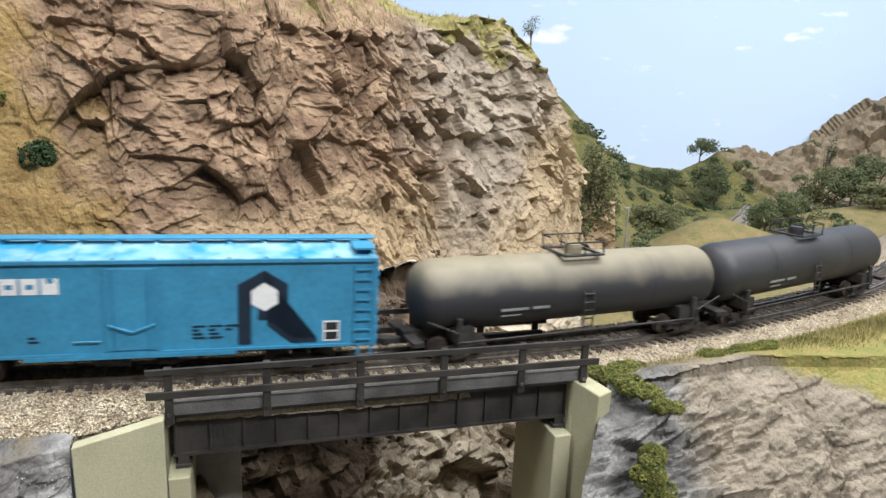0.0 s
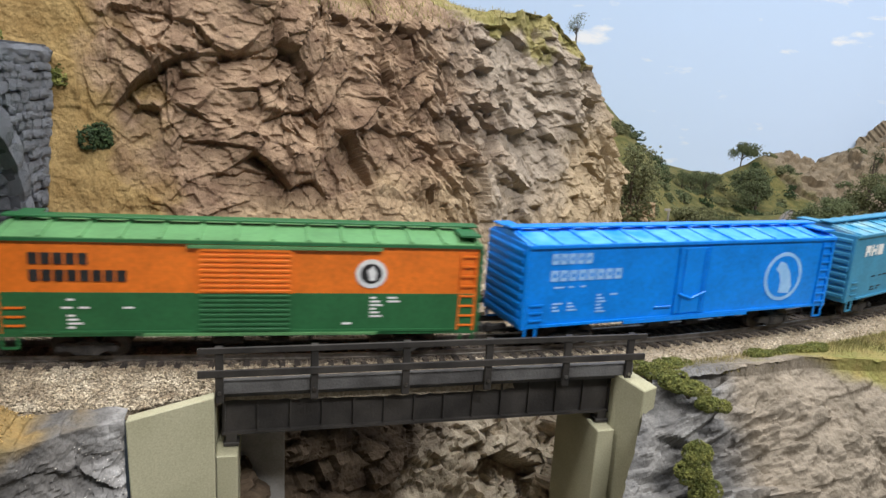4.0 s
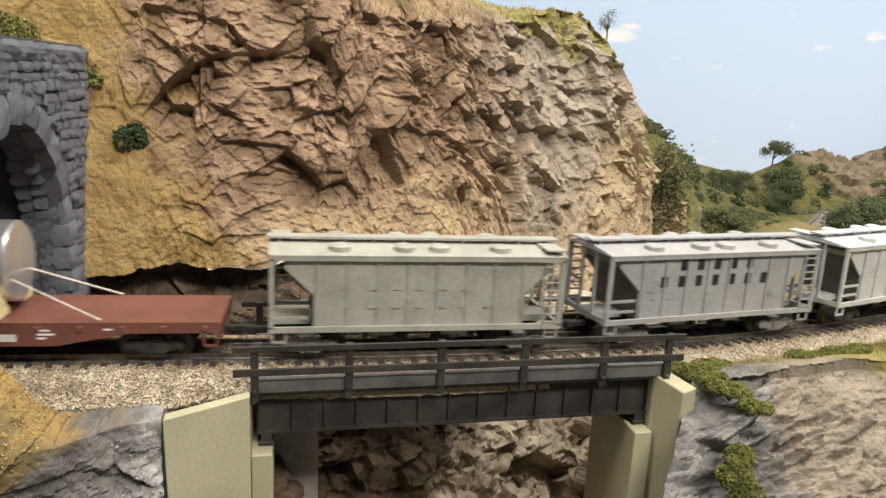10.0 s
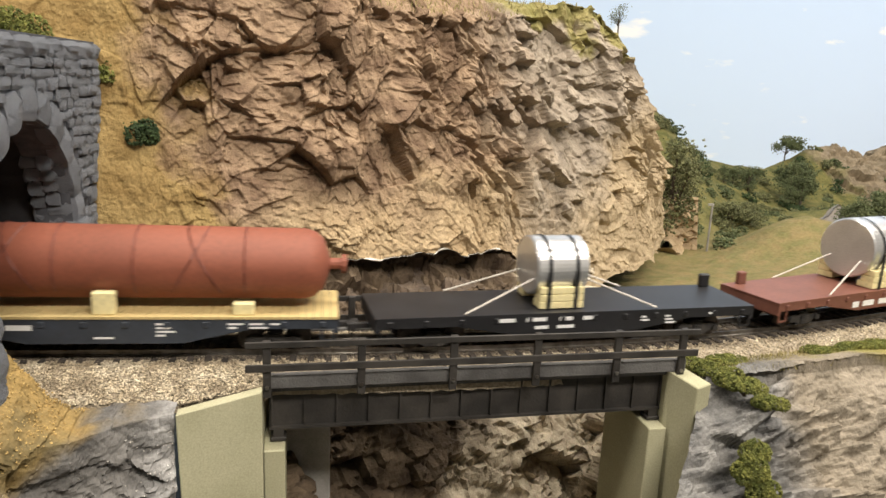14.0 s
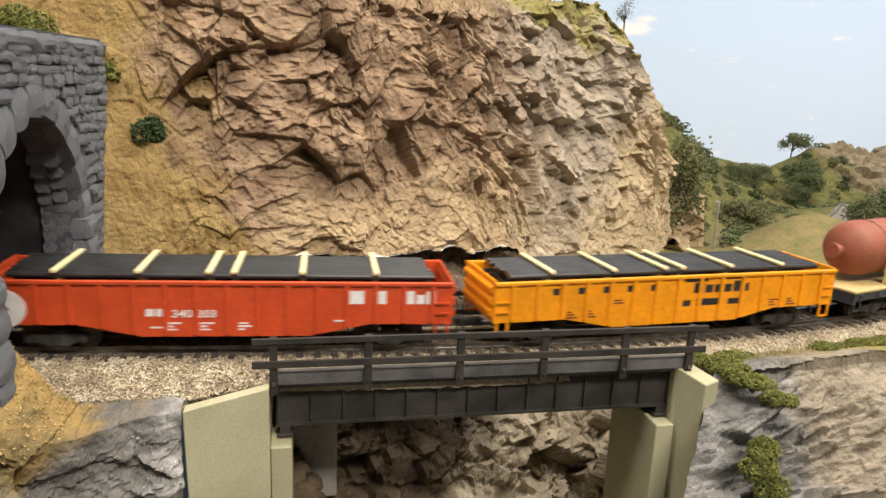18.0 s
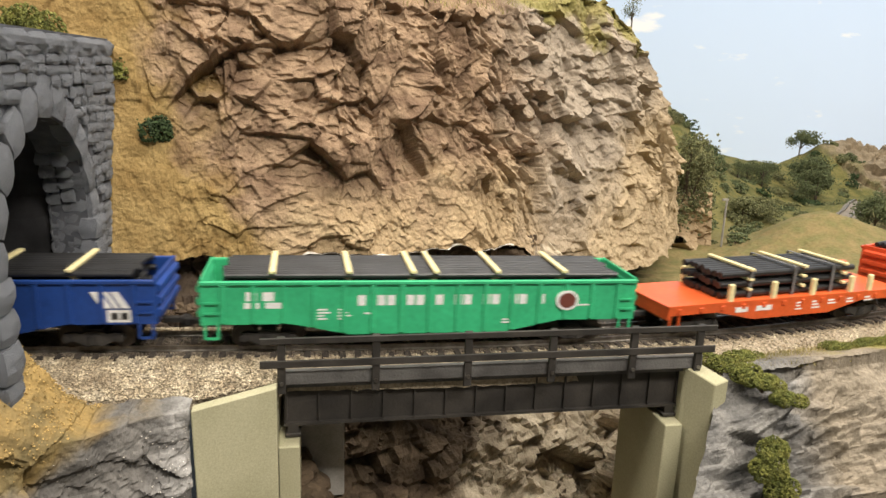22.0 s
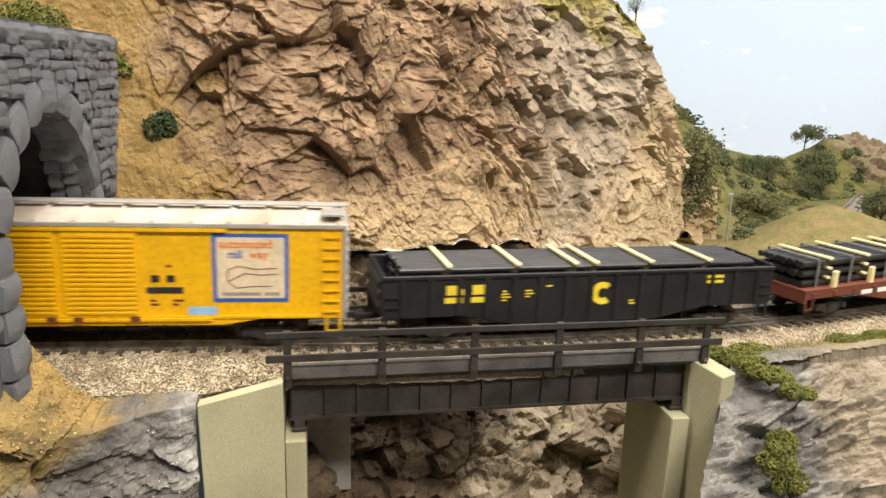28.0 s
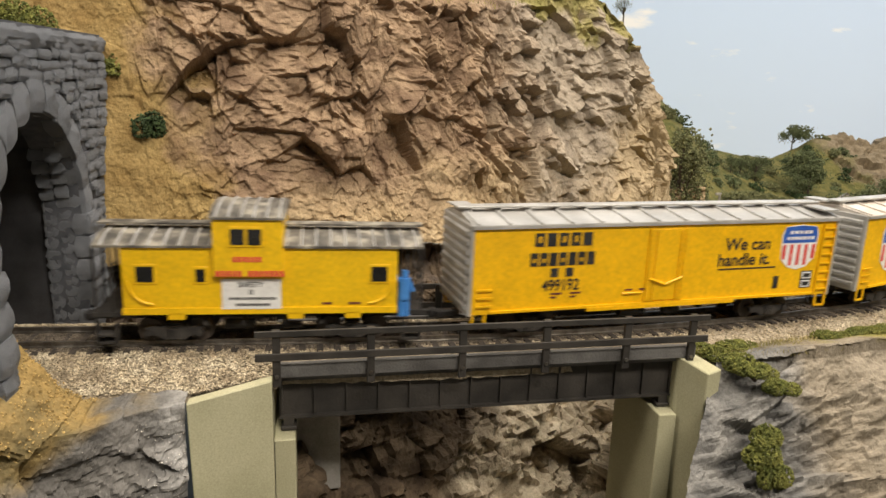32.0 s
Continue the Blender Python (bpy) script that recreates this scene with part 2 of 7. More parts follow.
# dark grey that carries the shade under the hoppers' sloped ends
M["slope_shade"] = paint("shade_grey_paint", (0.085, 0.083, 0.078), 0.7)
M["truck_grey"] = paint("weathered_grey_plastic", (0.20, 0.195, 0.18), 0.7)
M["oxide"] = paint("oxide_brown_paint", (0.165, 0.064, 0.044), 0.55, 0.15)
M["brown"] = paint("dark_oxide_paint", (0.145, 0.042, 0.03), 0.5, 0.15)
M["black"] = paint("black_paint", (0.016, 0.016, 0.018), 0.45, 0.3)
M["dark_blue_grey"] = paint("dark_slate_paint", (0.035, 0.042, 0.055), 0.5, 0.3)
M["tank_black"] = paint("dusty_black_tank", (0.034, 0.034, 0.037), 0.55, 0.35, 30)
M["load_red"] = paint("red_oxide_tank", (0.25, 0.075, 0.042), 0.65, 0.12, 30)
M["tan_deck"] = paint("tan_wood_deck", (0.50, 0.38, 0.17), 0.7, 0.2, 40)
M["timber"] = paint("pale_yellow_timber", (0.78, 0.68, 0.37), 0.7, 0.12)
M["rgw_orange"] = paint("yellow_orange_paint", (0.84, 0.31, 0.01), 0.4)
M["cp_red"] = paint("bright_red_paint", (0.58, 0.072, 0.02), 0.4)
M["flat_red"] = paint("orange_red_paint", (0.62, 0.10, 0.025), 0.4)
M["gn_green"] = paint("jade_green_paint", (0.035, 0.44, 0.20), 0.4)
M["mrl_blue"] = paint("deep_blue_paint", (0.014, 0.056, 0.25), 0.4)
M["up_yellow"] = paint("armour_yellow_paint", (0.83, 0.46, 0.008), 0.4, 0.08)
M["cab_yellow"] = paint("yellow_caboose_paint", (0.82, 0.50, 0.01), 0.4, 0.08)
M["roof_silver"] = material("silver_roof", [(0.38, 0.37, 0.35), (0.53, 0.52, 0.50)], 0.4, 0.3, scale=60)
M["roof_rust"] = material("weathered_silver_roof", [(0.44, 0.36, 0.28), (0.66, 0.62, 0.57)], 0.55, 0.2, scale=45)
M["roof_striped"] = material("streaked_grey_roof", [(0.05, 0.046, 0.04), (0.12, 0.108, 0.09), (0.30, 0.275, 0.225)], 0.6, scale=130)
M["silver"] = material("polished_aluminium", [(0.70, 0.70, 0.70), (0.82, 0.82, 0.82)], 0.28, 0.75, scale=60)
M["white"] = material("white_print", [(0.74, 0.74, 0.73), (0.82, 0.82, 0.81)], 0.5)
M["pale_blue"] = material("pale_blue_print", [(0.25, 0.48, 0.82), (0.32, 0.55, 0.86)], 0.5)
M["ink"] = material("black_print", [(0.014, 0.014, 0.015), (0.03, 0.03, 0.03)], 0.5)
M["grey_ink"] = material("grey_print", [(0.20, 0.20, 0.20), (0.26, 0.26, 0.26)], 0.5)
M["faint_ink"] = material("faded_print", [(0.30, 0.31, 0.28), (0.36, 0.37, 0.33)], 0.5)
M["yellow_ink"] = material("yellow_print", [(0.80, 0.60, 0.03), (0.86, 0.68, 0.06)], 0.5)
M["red_ink"] = material("red_print", [(0.62, 0.05, 0.04), (0.70, 0.08, 0.06)], 0.5)
M["blue_ink"] = material("blue_print", [(0.02, 0.09, 0.42), (0.03, 0.12, 0.48)], 0.5)
M["dark_ink"] = material("dark_blue_print", [(0.008, 0.018, 0.035), (0.012, 0.025, 0.045)], 0.5)
M["wheel"] = material("rusty_wheel", [(0.035, 0.028, 0.023), (0.085, 0.065, 0.05)], 0.6, 0.3)
M["under"] = material("grimy_black_underframe", [(0.012, 0.011, 0.011), (0.04, 0.036, 0.032)], 0.75)
M["pipe"] = material("black_pipe", [(0.012, 0.012, 0.013), (0.026, 0.027, 0.029)], 0.40, scale=90)
M["strap"] = material("grey_strap", [(0.10, 0.10, 0.10), (0.16, 0.16, 0.16)], 0.6)
M["chain"] = material("pale_string", [(0.50, 0.46, 0.40), (0.62, 0.58, 0.52)], 0.8)
M["denim"] = material("figure_paint", [(0.04, 0.20, 0.55), (0.06, 0.25, 0.62)], 0.6)
M["glass"] = material("dark_window", [(0.012, 0.012, 0.012), (0.02, 0.02, 0.02)], 0.1)
M["cardboard"] = paint("map_panel_cream", (0.72, 0.60, 0.42), 0.6)

# ---- mesh helpers ----


def mesh_object(name, verts, faces, mat, parent=None, smooth=False, label=""):
    me = bpy.data.meshes.new(name)
    me.from_pydata([tuple(v) for v in verts], [], [tuple(f) for f in faces])
    me.materials.append(mat)
    if smooth:
        me.polygons.foreach_set("use_smooth", [True] * len(me.polygons))
    me.update()
    ob = new(name, me)
    if parent is not None:
        ob.parent = parent
    if label:
        tagged(ob, label)
    return ob


def part(name, bm, mat, parent, label="", smooth=False):
    me = bpy.data.meshes.new(name)
    bm.to_mesh(me)
    bm.free()
    me.materials.append(mat)
    if smooth:
        me.polygons.foreach_set("use_smooth", [True] * len(me.polygons))
    ob = new(name, me)
    ob.parent = parent
    if label:
        tagged(ob, label)
    return ob


def twin(name, me, parent, m=None):
    """One more object on a mesh that is already there."""
    ob = new(name, me)
    ob.parent = parent
    if m is not None:
        ob.matrix_basis = m
    return ob


MM = 0.001


def box(bm, x0, x1, y0, y1, z0, z1, bevel=0.0):
    """A block, in millimetres."""
    r = bmesh.ops.create_cube(bm, size=1.0)
    for v in r["verts"]:
        v.co = Vector(((x0 + x1) / 2 + v.co.x * (x1 - x0), (y0 + y1) / 2 + v.co.y * (y1 - y0), (z0 + z1) / 2 + v.co.z * (z1 - z0))) * MM
    if bevel:
        edges = list({e for v in r["verts"] for e in v.link_edges})
        bmesh.ops.bevel(bm, geom=edges, offset=bevel * MM, segments=1, affect="EDGES")


def rod(bm, a, b, r, n=8, r2=None, caps=True):
    """A round bar from a to b, in millimetres."""
    a, b = Vector(a) * MM, Vector(b) * MM
    d = b - a
    m = Matrix.Translation((a + b) / 2) @ d.to_track_quat("Z", "Y").to_matrix().to_4x4()
    bmesh.ops.create_cone(bm, cap_ends=caps, segments=n, radius1=r * MM, radius2=(r if r2 is None else r2) * MM, depth=d.length, matrix=m)


def prism(bm, poly, y0, y1):
    """A flat outline in x and z, in millimetres, given thickness in y."""
    front = [bm.verts.new(Vector((x, y0, z)) * MM) for x, z in poly]
    back = [bm.verts.new(Vector((x, y1, z)) * MM) for x, z in poly]
    bm.faces.new(front)
    bm.faces.new(back[::-1])
    k = len(poly)
    for i in range(k):
        bm.faces.new((front[i], back[i], back[(i + 1) % k], front[(i + 1) % k]))
    bmesh.ops.recalc_face_normals(bm, faces=bm.faces[:])


def thing(name, label, category, group="", kind="", at=(0, 0, 0)):
    ob = new(name)
    ob.empty_display_size = 0.01
    ob.location = at
    return tagged(ob, label, category, group, kind)


def words(name, text, x, z, size, mat, parent, y, squeeze=1.0):
    """Lettering on the side that faces -y; x, z: its lower left corner in millimetres."""
    c = bpy.data.curves.new(name, "FONT")
    c.body, c.size, c.offset = text, 1.0, 0.018
    tmp = bpy.data.objects.new(name, c)
    scene.collection.objects.link(tmp)
    me = bpy.data.meshes.new_from_object(tmp)
    bpy.data.objects.remove(tmp)
    bpy.data.curves.remove(c)
    me.transform(Matrix.Translation(Vector((x, y, z)) * MM) @ Matrix.Rotation(math.pi / 2, 4, "X") @ Matrix.Diagonal((size * squeeze * MM, size * MM, 1, 1)))
    me.materials.clear()
    me.materials.append(mat)
    ob = new(name, me)
    ob.parent = parent
    return ob


def bars(name, rows, mat, parent, y, thick=0.12):
    """Print that cannot be read, or is not to be: rows of (x, z, width, height) in millimetres."""
    for x, z, w, h in rows:
        bm = bmesh.new()
        box(bm, x, x + w, y, y + thick, z, z + h)
        last = part(name, bm, mat, parent)
    return last


def letter_blocks(x, z, pattern, w, h, gap):
    """One block for each sign of a word; blanks stay open."""
    return [(x + i * (w + gap), z, w, h) for i, c in enumerate(pattern) if c != " "]


# ---- the line of the track ----
CURVE, BEGIN, HEAD = 0.955, -0.0645, -0.0352
TURN_END = 0.62                     # where the right-hand curve ends, metres along the track
BACK_R = 0.75


def track(s):
    """Place and heading on the track, s metres along it from the middle of the bridge."""
    x, y = BEGIN * math.cos(HEAD), 0.0006 + BEGIN * math.sin(HEAD)
    if s < BEGIN:
        return x + (s - BEGIN) * math.cos(HEAD), y + (s - BEGIN) * math.sin(HEAD), HEAD
    a = HEAD + (min(s, TURN_END) - BEGIN) / CURVE
    x += CURVE * (math.sin(a) - math.sin(HEAD))
    y -= CURVE * (math.cos(a) - math.cos(HEAD))
    if s <= TURN_END:
        return x, y, a
    b = min(s - TURN_END, a * BACK_R)
    c = a - b / BACK_R
    x += BACK_R * (math.sin(a) - math.sin(c))
    y += BACK_R * (math.cos(c) - math.cos(a))
    rest = s - TURN_END - b
    return x + rest * math.cos(c), y + rest * math.sin(c), c


def level(x):
    """Height of the rails: the line falls gently towards the curve."""
    return -0.0038 - 0.0142 * min(0.30, max(-0.20, x))


def beside(s, off):
    x, y, h = track(s)
    return x - off * math.sin(h), y + off * math.cos(h)


# ---- noise for the scenery ----
RNG = np.random.RandomState(7)
TABLE = RNG.rand(64, 256, 256)


def cells(px, pz, cell, layer):
    """Broken stone: for each place the nearest of scattered centres, the gap to the next and the centre's own random numbers."""
    gx, gz = px / cell, pz / cell
    ix, iz = np.floor(gx).astype(int), np.floor(gz).astype(int)
    best = np.full(px.shape, 9.0)
    second = np.full(px.shape, 9.0)
    keep = [np.zeros(px.shape) for _ in range(5)]
    for a in (-1, 0, 1):
        for b in (-1, 0, 1):
            cx, cz = ix + a, iz + b
            jx = TABLE[layer * 5, cx % 256, cz % 256]
            jz = TABLE[layer * 5 + 1, cx % 256, cz % 256]
            dx, dz = gx - cx - jx, gz - cz - jz
            d = np.sqrt(dx * dx + dz * dz)
            near = d < best
            second = np.where(near, best, np.minimum(second, d))
            best = np.where(near, d, best)
            for k, v in enumerate((TABLE[layer * 5 + 2, cx % 256, cz % 256], TABLE[layer * 5 + 3, cx % 256, cz % 256],
                                   TABLE[layer * 5 + 4, cx % 256, cz % 256], dx * cell, dz * cell)):
                keep[k] = np.where(near, v, keep[k])
    return second - best, keep


def smooth_noise(px, pz, cell, layer):
    gx, gz = px / cell, pz / cell
    ix, iz = np.floor(gx).astype(int), np.floor(gz).astype(int)
    fx, fz = gx - ix, gz - iz
    fx, fz = fx * fx * (3 - 2 * fx), fz * fz * (3 - 2 * fz)
    t = TABLE[40 + layer]
    a, b = t[ix % 256, iz % 256], t[(ix + 1) % 256, iz % 256]
    c, d = t[ix % 256, (iz + 1) % 256], t[(ix + 1) % 256, (iz + 1) % 256]
    return (a * (1 - fx) + b * fx) * (1 - fz) + (c * (1 - fx) + d * fx) * fz


def fractal(px, pz, cell, layer, rounds=4):
    out, amp, total = 0, 1.0, 0.0
    for i in range(rounds):
        out = out + amp * smooth_noise(px, pz, cell / 2 ** i, (layer + i) % 24)
        total += amp
        amp *= 0.5
    return out / total - 0.5


def broken(px, pz, steps):
    """Height of broken rock: steps of (size, offset, tilt, crack depth, layer)."""
    wx = px + 0.010 * fractal(px, pz, 0.045, 3, 1)
    wz = pz + 0.010 * fractal(px + 5, pz, 0.045, 8, 1)
    out = np.zeros(px.shape)
    for size, offset, tilt, crack, layer in steps:
        gap, (r0, r1, r2, dx, dz) = cells(wx * (0.72 if size > 0.01 else 0.9), wz * (1.25 if size > 0.01 else 1.1), size, layer)
        out += offset * (r0 - 0.5) + tilt * ((r1 - 0.5) * dx + (r2 - 0.25) * dz)
        out -= crack * np.exp(-gap / 0.035)
    return out


def blocks(px, pz, size, depth, layer, tilt, crack, wide=0.62):
    """Split stone: flat faces tilted every way, wider than high, most of them jutting out at the foot, parted by thin cracks."""
    gap, (r0, r1, r2, dx, dz) = cells(px * wide, pz, size, layer)
    return depth * (r0 - 0.5) + tilt * ((r1 - 0.5) * 2.0 * dx + (0.45 - 1.5 * r2) * dz) - crack * np.exp(-gap / 0.03)


def rough_rock(px, pz, layers, plain=0.0):
    """Blocks on blocks: layers of (size, depth, seed, share of the face). plain: how far some faces stay whole."""
    wx = px + 0.009 * fractal(px, pz, 0.045, 3, 3)
    wz = pz + 0.007 * fractal(px + 5, pz, 0.045, 8, 3) + 0.03 * (px % 1.0)
    whole = np.clip(0.5 + 5.0 * fractal(px + 3, pz * 1.5, 0.034, 15, 2), 0, 1)
    out = np.zeros(px.shape)
    for i, (size, depth, layer, share) in enumerate(layers):
        keep = 1.0 if i == 0 else 1.0 - plain * whole
        out = out + blocks(wx, wz, size, depth, layer % 12, 0.54 * min(1.0, depth / size * 3.0), depth * (0.16 if i < 2 else 0.10)) * share * keep
        wx, wz = wx + 0.31, wz + 0.17
    return out


def eased(a, times=2):
    """Worn edges: a grid of heights, softened a little."""
    for _ in range(times):
        p = np.pad(a, 1, mode="edge")
        a = (p[:-2, 1:-1] + p[2:, 1:-1] + p[1:-1, :-2] + p[1:-1, 2:] + 2 * a) / 6
    return a


def sheet(name, base, lift, mat, label, smooth=False):
    """A sheet of scenery: base places (rows, columns, 3), pushed out along their normals by lift."""
    du = np.gradient(base, axis=1)
    dv = np.gradient(base, axis=0)
    nor = np.cross(du, dv)
    nor /= np.linalg.norm(nor, axis=2, keepdims=True) + 1e-12
    pos = base + nor * lift[..., None]
    r, c = lift.shape
    idx = np.arange(r * c).reshape(r, c)
    faces = np.stack([idx[:-1, :-1], idx[:-1, 1:], idx[1:, 1:], idx[1:, :-1]], axis=-1).reshape(-1, 4)
    me = bpy.data.meshes.new(name)
    me.vertices.add(r * c)
    me.vertices.foreach_set("co", pos.reshape(-1))
    me.loops.add(faces.size)
    me.loops.foreach_set("vertex_index", faces.reshape(-1))
    me.polygons.add(len(faces))
    me.polygons.foreach_set("loop_start", np.arange(len(faces)) * 4)
    me.polygons.foreach_set("loop_total", np.full(len(faces), 4))
    me.polygons.foreach_set("use_smooth", np.full(len(faces), smooth))
    me.materials.append(mat)
    me.update(calc_edges=True)
    return tagged(new(name, me), label, "scenery", kind="structure"), pos


def along(points, n):
    """n places at even steps on a polyline in the plan, softened, with the length run so far."""
    p = np.array(points, float)
    d = np.concatenate([[0], np.cumsum(np.linalg.norm(np.diff(p, axis=0), axis=1))])
    u = np.linspace(0, d[-1], n)
    out = np.stack([np.interp(u, d, p[:, k]) for k in range(p.shape[1])], axis=1)
    w = max(3, n // 40) | 1
    pad = np.pad(out, ((w // 2, w // 2), (0, 0)), mode="edge")
    soft = np.stack([np.convolve(pad[:, k], np.ones(w) / w, "valid") for k in range(p.shape[1])], axis=1)
    return soft, u


STEPS = [(0.036, 0.012, 0.50, 0.0035, 0), (0.0165, 0.0080, 0.60, 0.0028, 1), (0.0078, 0.0040, 0.60, 0.0014, 2), (0.0038, 0.0014, 0.50, 0.0004, 3)]

# ---- the cliff behind the track: (x, y at the foot, height of the rim, lean) ----
COLS, FACE_ROWS, TOP_ROWS = 1350, 330, 46
line, run = along([(-0.30, 0.060, 0.200, 0.30), (-0.17, 0.066, 0.185, 0.34), (-0.15, 0.070, 0.178, 0.34), (-0.125, 0.078, 0.152, 0.30), (-0.10, 0.083, 0.147, 0.26),
                   (-0.06, 0.087, 0.146, 0.26), (-0.02, 0.096, 0.145, 0.34), (0.02, 0.117, 0.142, 0.38), (0.07, 0.162, 0.143, 0.22),
                   (0.123, 0.205, 0.158, 0.26), (0.152, 0.228, 0.166, 0.26), (0.182, 0.252, 0.160, 0.24), (0.206, 0.272, 0.144, 0.22), (0.226, 0.292, 0.112, 0.20),
                   (0.25, 0.322, 0.066, 0.16), (0.284, 0.372, 0.030, 0.12), (0.30, 0.42, 0.018, 0.12), (0.30, 0.50, 0.012, 0.12)], COLS)
tang = np.gradient(line[:, :2], axis=0)
tang /= np.linalg.norm(tang, axis=1, keepdims=True)
inward = np.stack([-tang[:, 1], tang[:, 0]], axis=1)
lo = 0.004 + 0.010 * fractal(run, run * 0 + 3, 0.03, 2) + 0.008 * np.clip((line[:, 0] + 0.19) / 0.02, 0, 1) * np.clip((0.03 - line[:, 0]) / 0.02, 0, 1) + np.clip((line[:, 0] - 0.055) / 0.03, 0, 1) * -0.045 + np.clip((-0.17 - line[:, 0]) / 0.02, 0, 1) * -0.02
k = np.linspace(0, 1, FACE_ROWS)[:, None]
z = lo[None] + (line[:, 2] - lo)[None] * k
back = line[:, 3][None] * (z - 0.03)
face = np.stack([line[None, :, 0] + inward[None, :, 0] * back, line[None, :, 1] + inward[None, :, 1] * back, z], axis=2)
k2 = np.linspace(0, 1, TOP_ROWS)[1:, None]
rise = 0.70 * np.clip((0.135 - line[:, 0]) / 0.08, -0.4, 1.0)[None]
setb = 0.30 * k2 ** 1.5
top = np.stack([face[-1][None, :, 0] + inward[None, :, 0] * setb * 0.55, face[-1][None, :, 1] + inward[None, :, 1] * setb * 0.55 + setb * 0.45,
                face[-1][None, :, 2] + setb * rise], axis=2)
base = np.concatenate([face, top], axis=0)
u2 = np.broadcast_to(run[None], base.shape[:2])
v2 = np.concatenate([np.broadcast_to(z, face.shape[:2]), face[-1][None, :, 2] + setb + 0 * run[None]], axis=0)
xx = np.broadcast_to(line[None, :, 0], base.shape[:2])
ledge = np.interp(line[:, 0], [-0.16, -0.124, -0.06, 0.01, 0.05, 0.12], [0.082, 0.073, 0.054, 0.042, 0.022, 0.0])[None] + 0.012 * fractal(u2, v2, 0.03, 5)
upper = np.clip((v2 - ledge) / 0.016 + 0.5 * fractal(u2, v2, 0.02, 12), 0, 1)
small = np.clip((xx - 0.0) / 0.03, 0, 1)
lift = rough_rock(u2, v2, [(0.031, 0.0088, 0, (0.26 + 0.74 * upper) * (1 - 0.35 * small)), (0.0155, 0.0052, 1, (0.38 + 0.62 * upper) * (0.80 + 0.40 * small)),
                           (0.0070, 0.0023, 2, 0.55 + 0.45 * upper), (0.0034, 0.0009, 3, 0.8)], 0.5)
lift = lift - 0.004 + 0.0022 * upper
dirt = np.clip((xx + 0.148 + 0.022 * fractal(v2, u2, 0.03, 6)) / (0.014 + 0.05 * (1 - upper)), 0.0, 1)
dirt = 0.08 + 0.92 * dirt
turf = np.ones(base.shape[:2])
turf[FACE_ROWS:] = np.linspace(0.45, 0.05, TOP_ROWS - 1)[:, None]
lift = eased(lift * dirt * turf, 1) + 0.006 * fractal(u2, v2, 0.05, 9) + 0.0020 * fractal(u2, v2, 0.0060, 4)
mountain, mountain_pos = sheet("mountain", base, lift, M["cliff"], "tall broken tan and brown plaster rock cliff")

# broken white plaster along the cliff's lower edge, and the dark ditch behind it
edge = [p for p in mountain_pos[0] if -0.112 < p[0] < 0.05]
v, f = [], []
for i, p in enumerate(edge):
    thick = -0.0004 + 0.0018 * max(0.0, math.sin(p[0] * 230) * math.sin(p[0] * 77 + 1) - 0.25)
    x, y, z = p[0], p[1] - 0.0008, p[2]
    v += [(x, y, z - 0.0004), (x, y - 0.0009, z + thick * 0.3), (x, y + 0.0008, z + thick)]
    if i:
        f += [(i * 3 - 3 + q, i * 3 - 3 + (q + 1) % 3, i * 3 + (q + 1) % 3, i * 3 + q) for q in range(3)]
M["plaster"] = material("bare_plaster", [(0.42, 0.38, 0.32), (0.80, 0.77, 0.72)], 0.9, scale=260)
tagged(mesh_object("plaster_edge", v, f, M["plaster"]), "broken white plaster edge along the foot of the cliff", "trim", kind="structure")
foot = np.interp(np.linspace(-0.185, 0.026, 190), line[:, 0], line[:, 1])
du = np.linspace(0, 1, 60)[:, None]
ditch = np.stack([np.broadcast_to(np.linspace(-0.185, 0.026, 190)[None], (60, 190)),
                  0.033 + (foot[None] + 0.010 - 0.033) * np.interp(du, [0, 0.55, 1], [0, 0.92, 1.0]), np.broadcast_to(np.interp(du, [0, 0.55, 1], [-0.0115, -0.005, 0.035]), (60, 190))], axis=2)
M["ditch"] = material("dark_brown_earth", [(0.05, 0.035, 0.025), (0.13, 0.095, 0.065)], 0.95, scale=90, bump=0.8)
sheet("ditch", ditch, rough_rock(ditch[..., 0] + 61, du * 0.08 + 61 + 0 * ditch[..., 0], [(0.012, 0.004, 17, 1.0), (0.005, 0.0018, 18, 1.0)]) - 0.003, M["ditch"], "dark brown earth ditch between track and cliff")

# the tan shoulder of rock farther back
line, run = along([(0.21, 0.47, 0.135), (0.285, 0.485, 0.122), (0.330, 0.505, 0.100), (0.352, 0.55, 0.065), (0.37, 0.64, 0.03)], 150)
z = -0.05 + (line[:, 2] + 0.05)[None] * np.linspace(0, 1, 90)[:, None]
tang = np.gradient(line[:, :2], axis=0)
tang /= np.linalg.norm(tang, axis=1, keepdims=True)
inward = np.stack([-tang[:, 1], tang[:, 0]], axis=1)
base = np.stack([line[None, :, 0] + inward[None, :, 0] * 0.25 * z, line[None, :, 1] + inward[None, :, 1] * 0.25 * z, z], axis=2)
u2 = np.broadcast_to(run[None] + 3.0, z.shape)
sheet("rear_cliff", base, rough_rock(u2, z, [(0.03, 0.012, 4, 1.0), (0.012, 0.005, 5, 1.0), (0.006, 0.002, 6, 1.0)]), M["rear_rock"], "tan rock shoulder behind the main cliff")

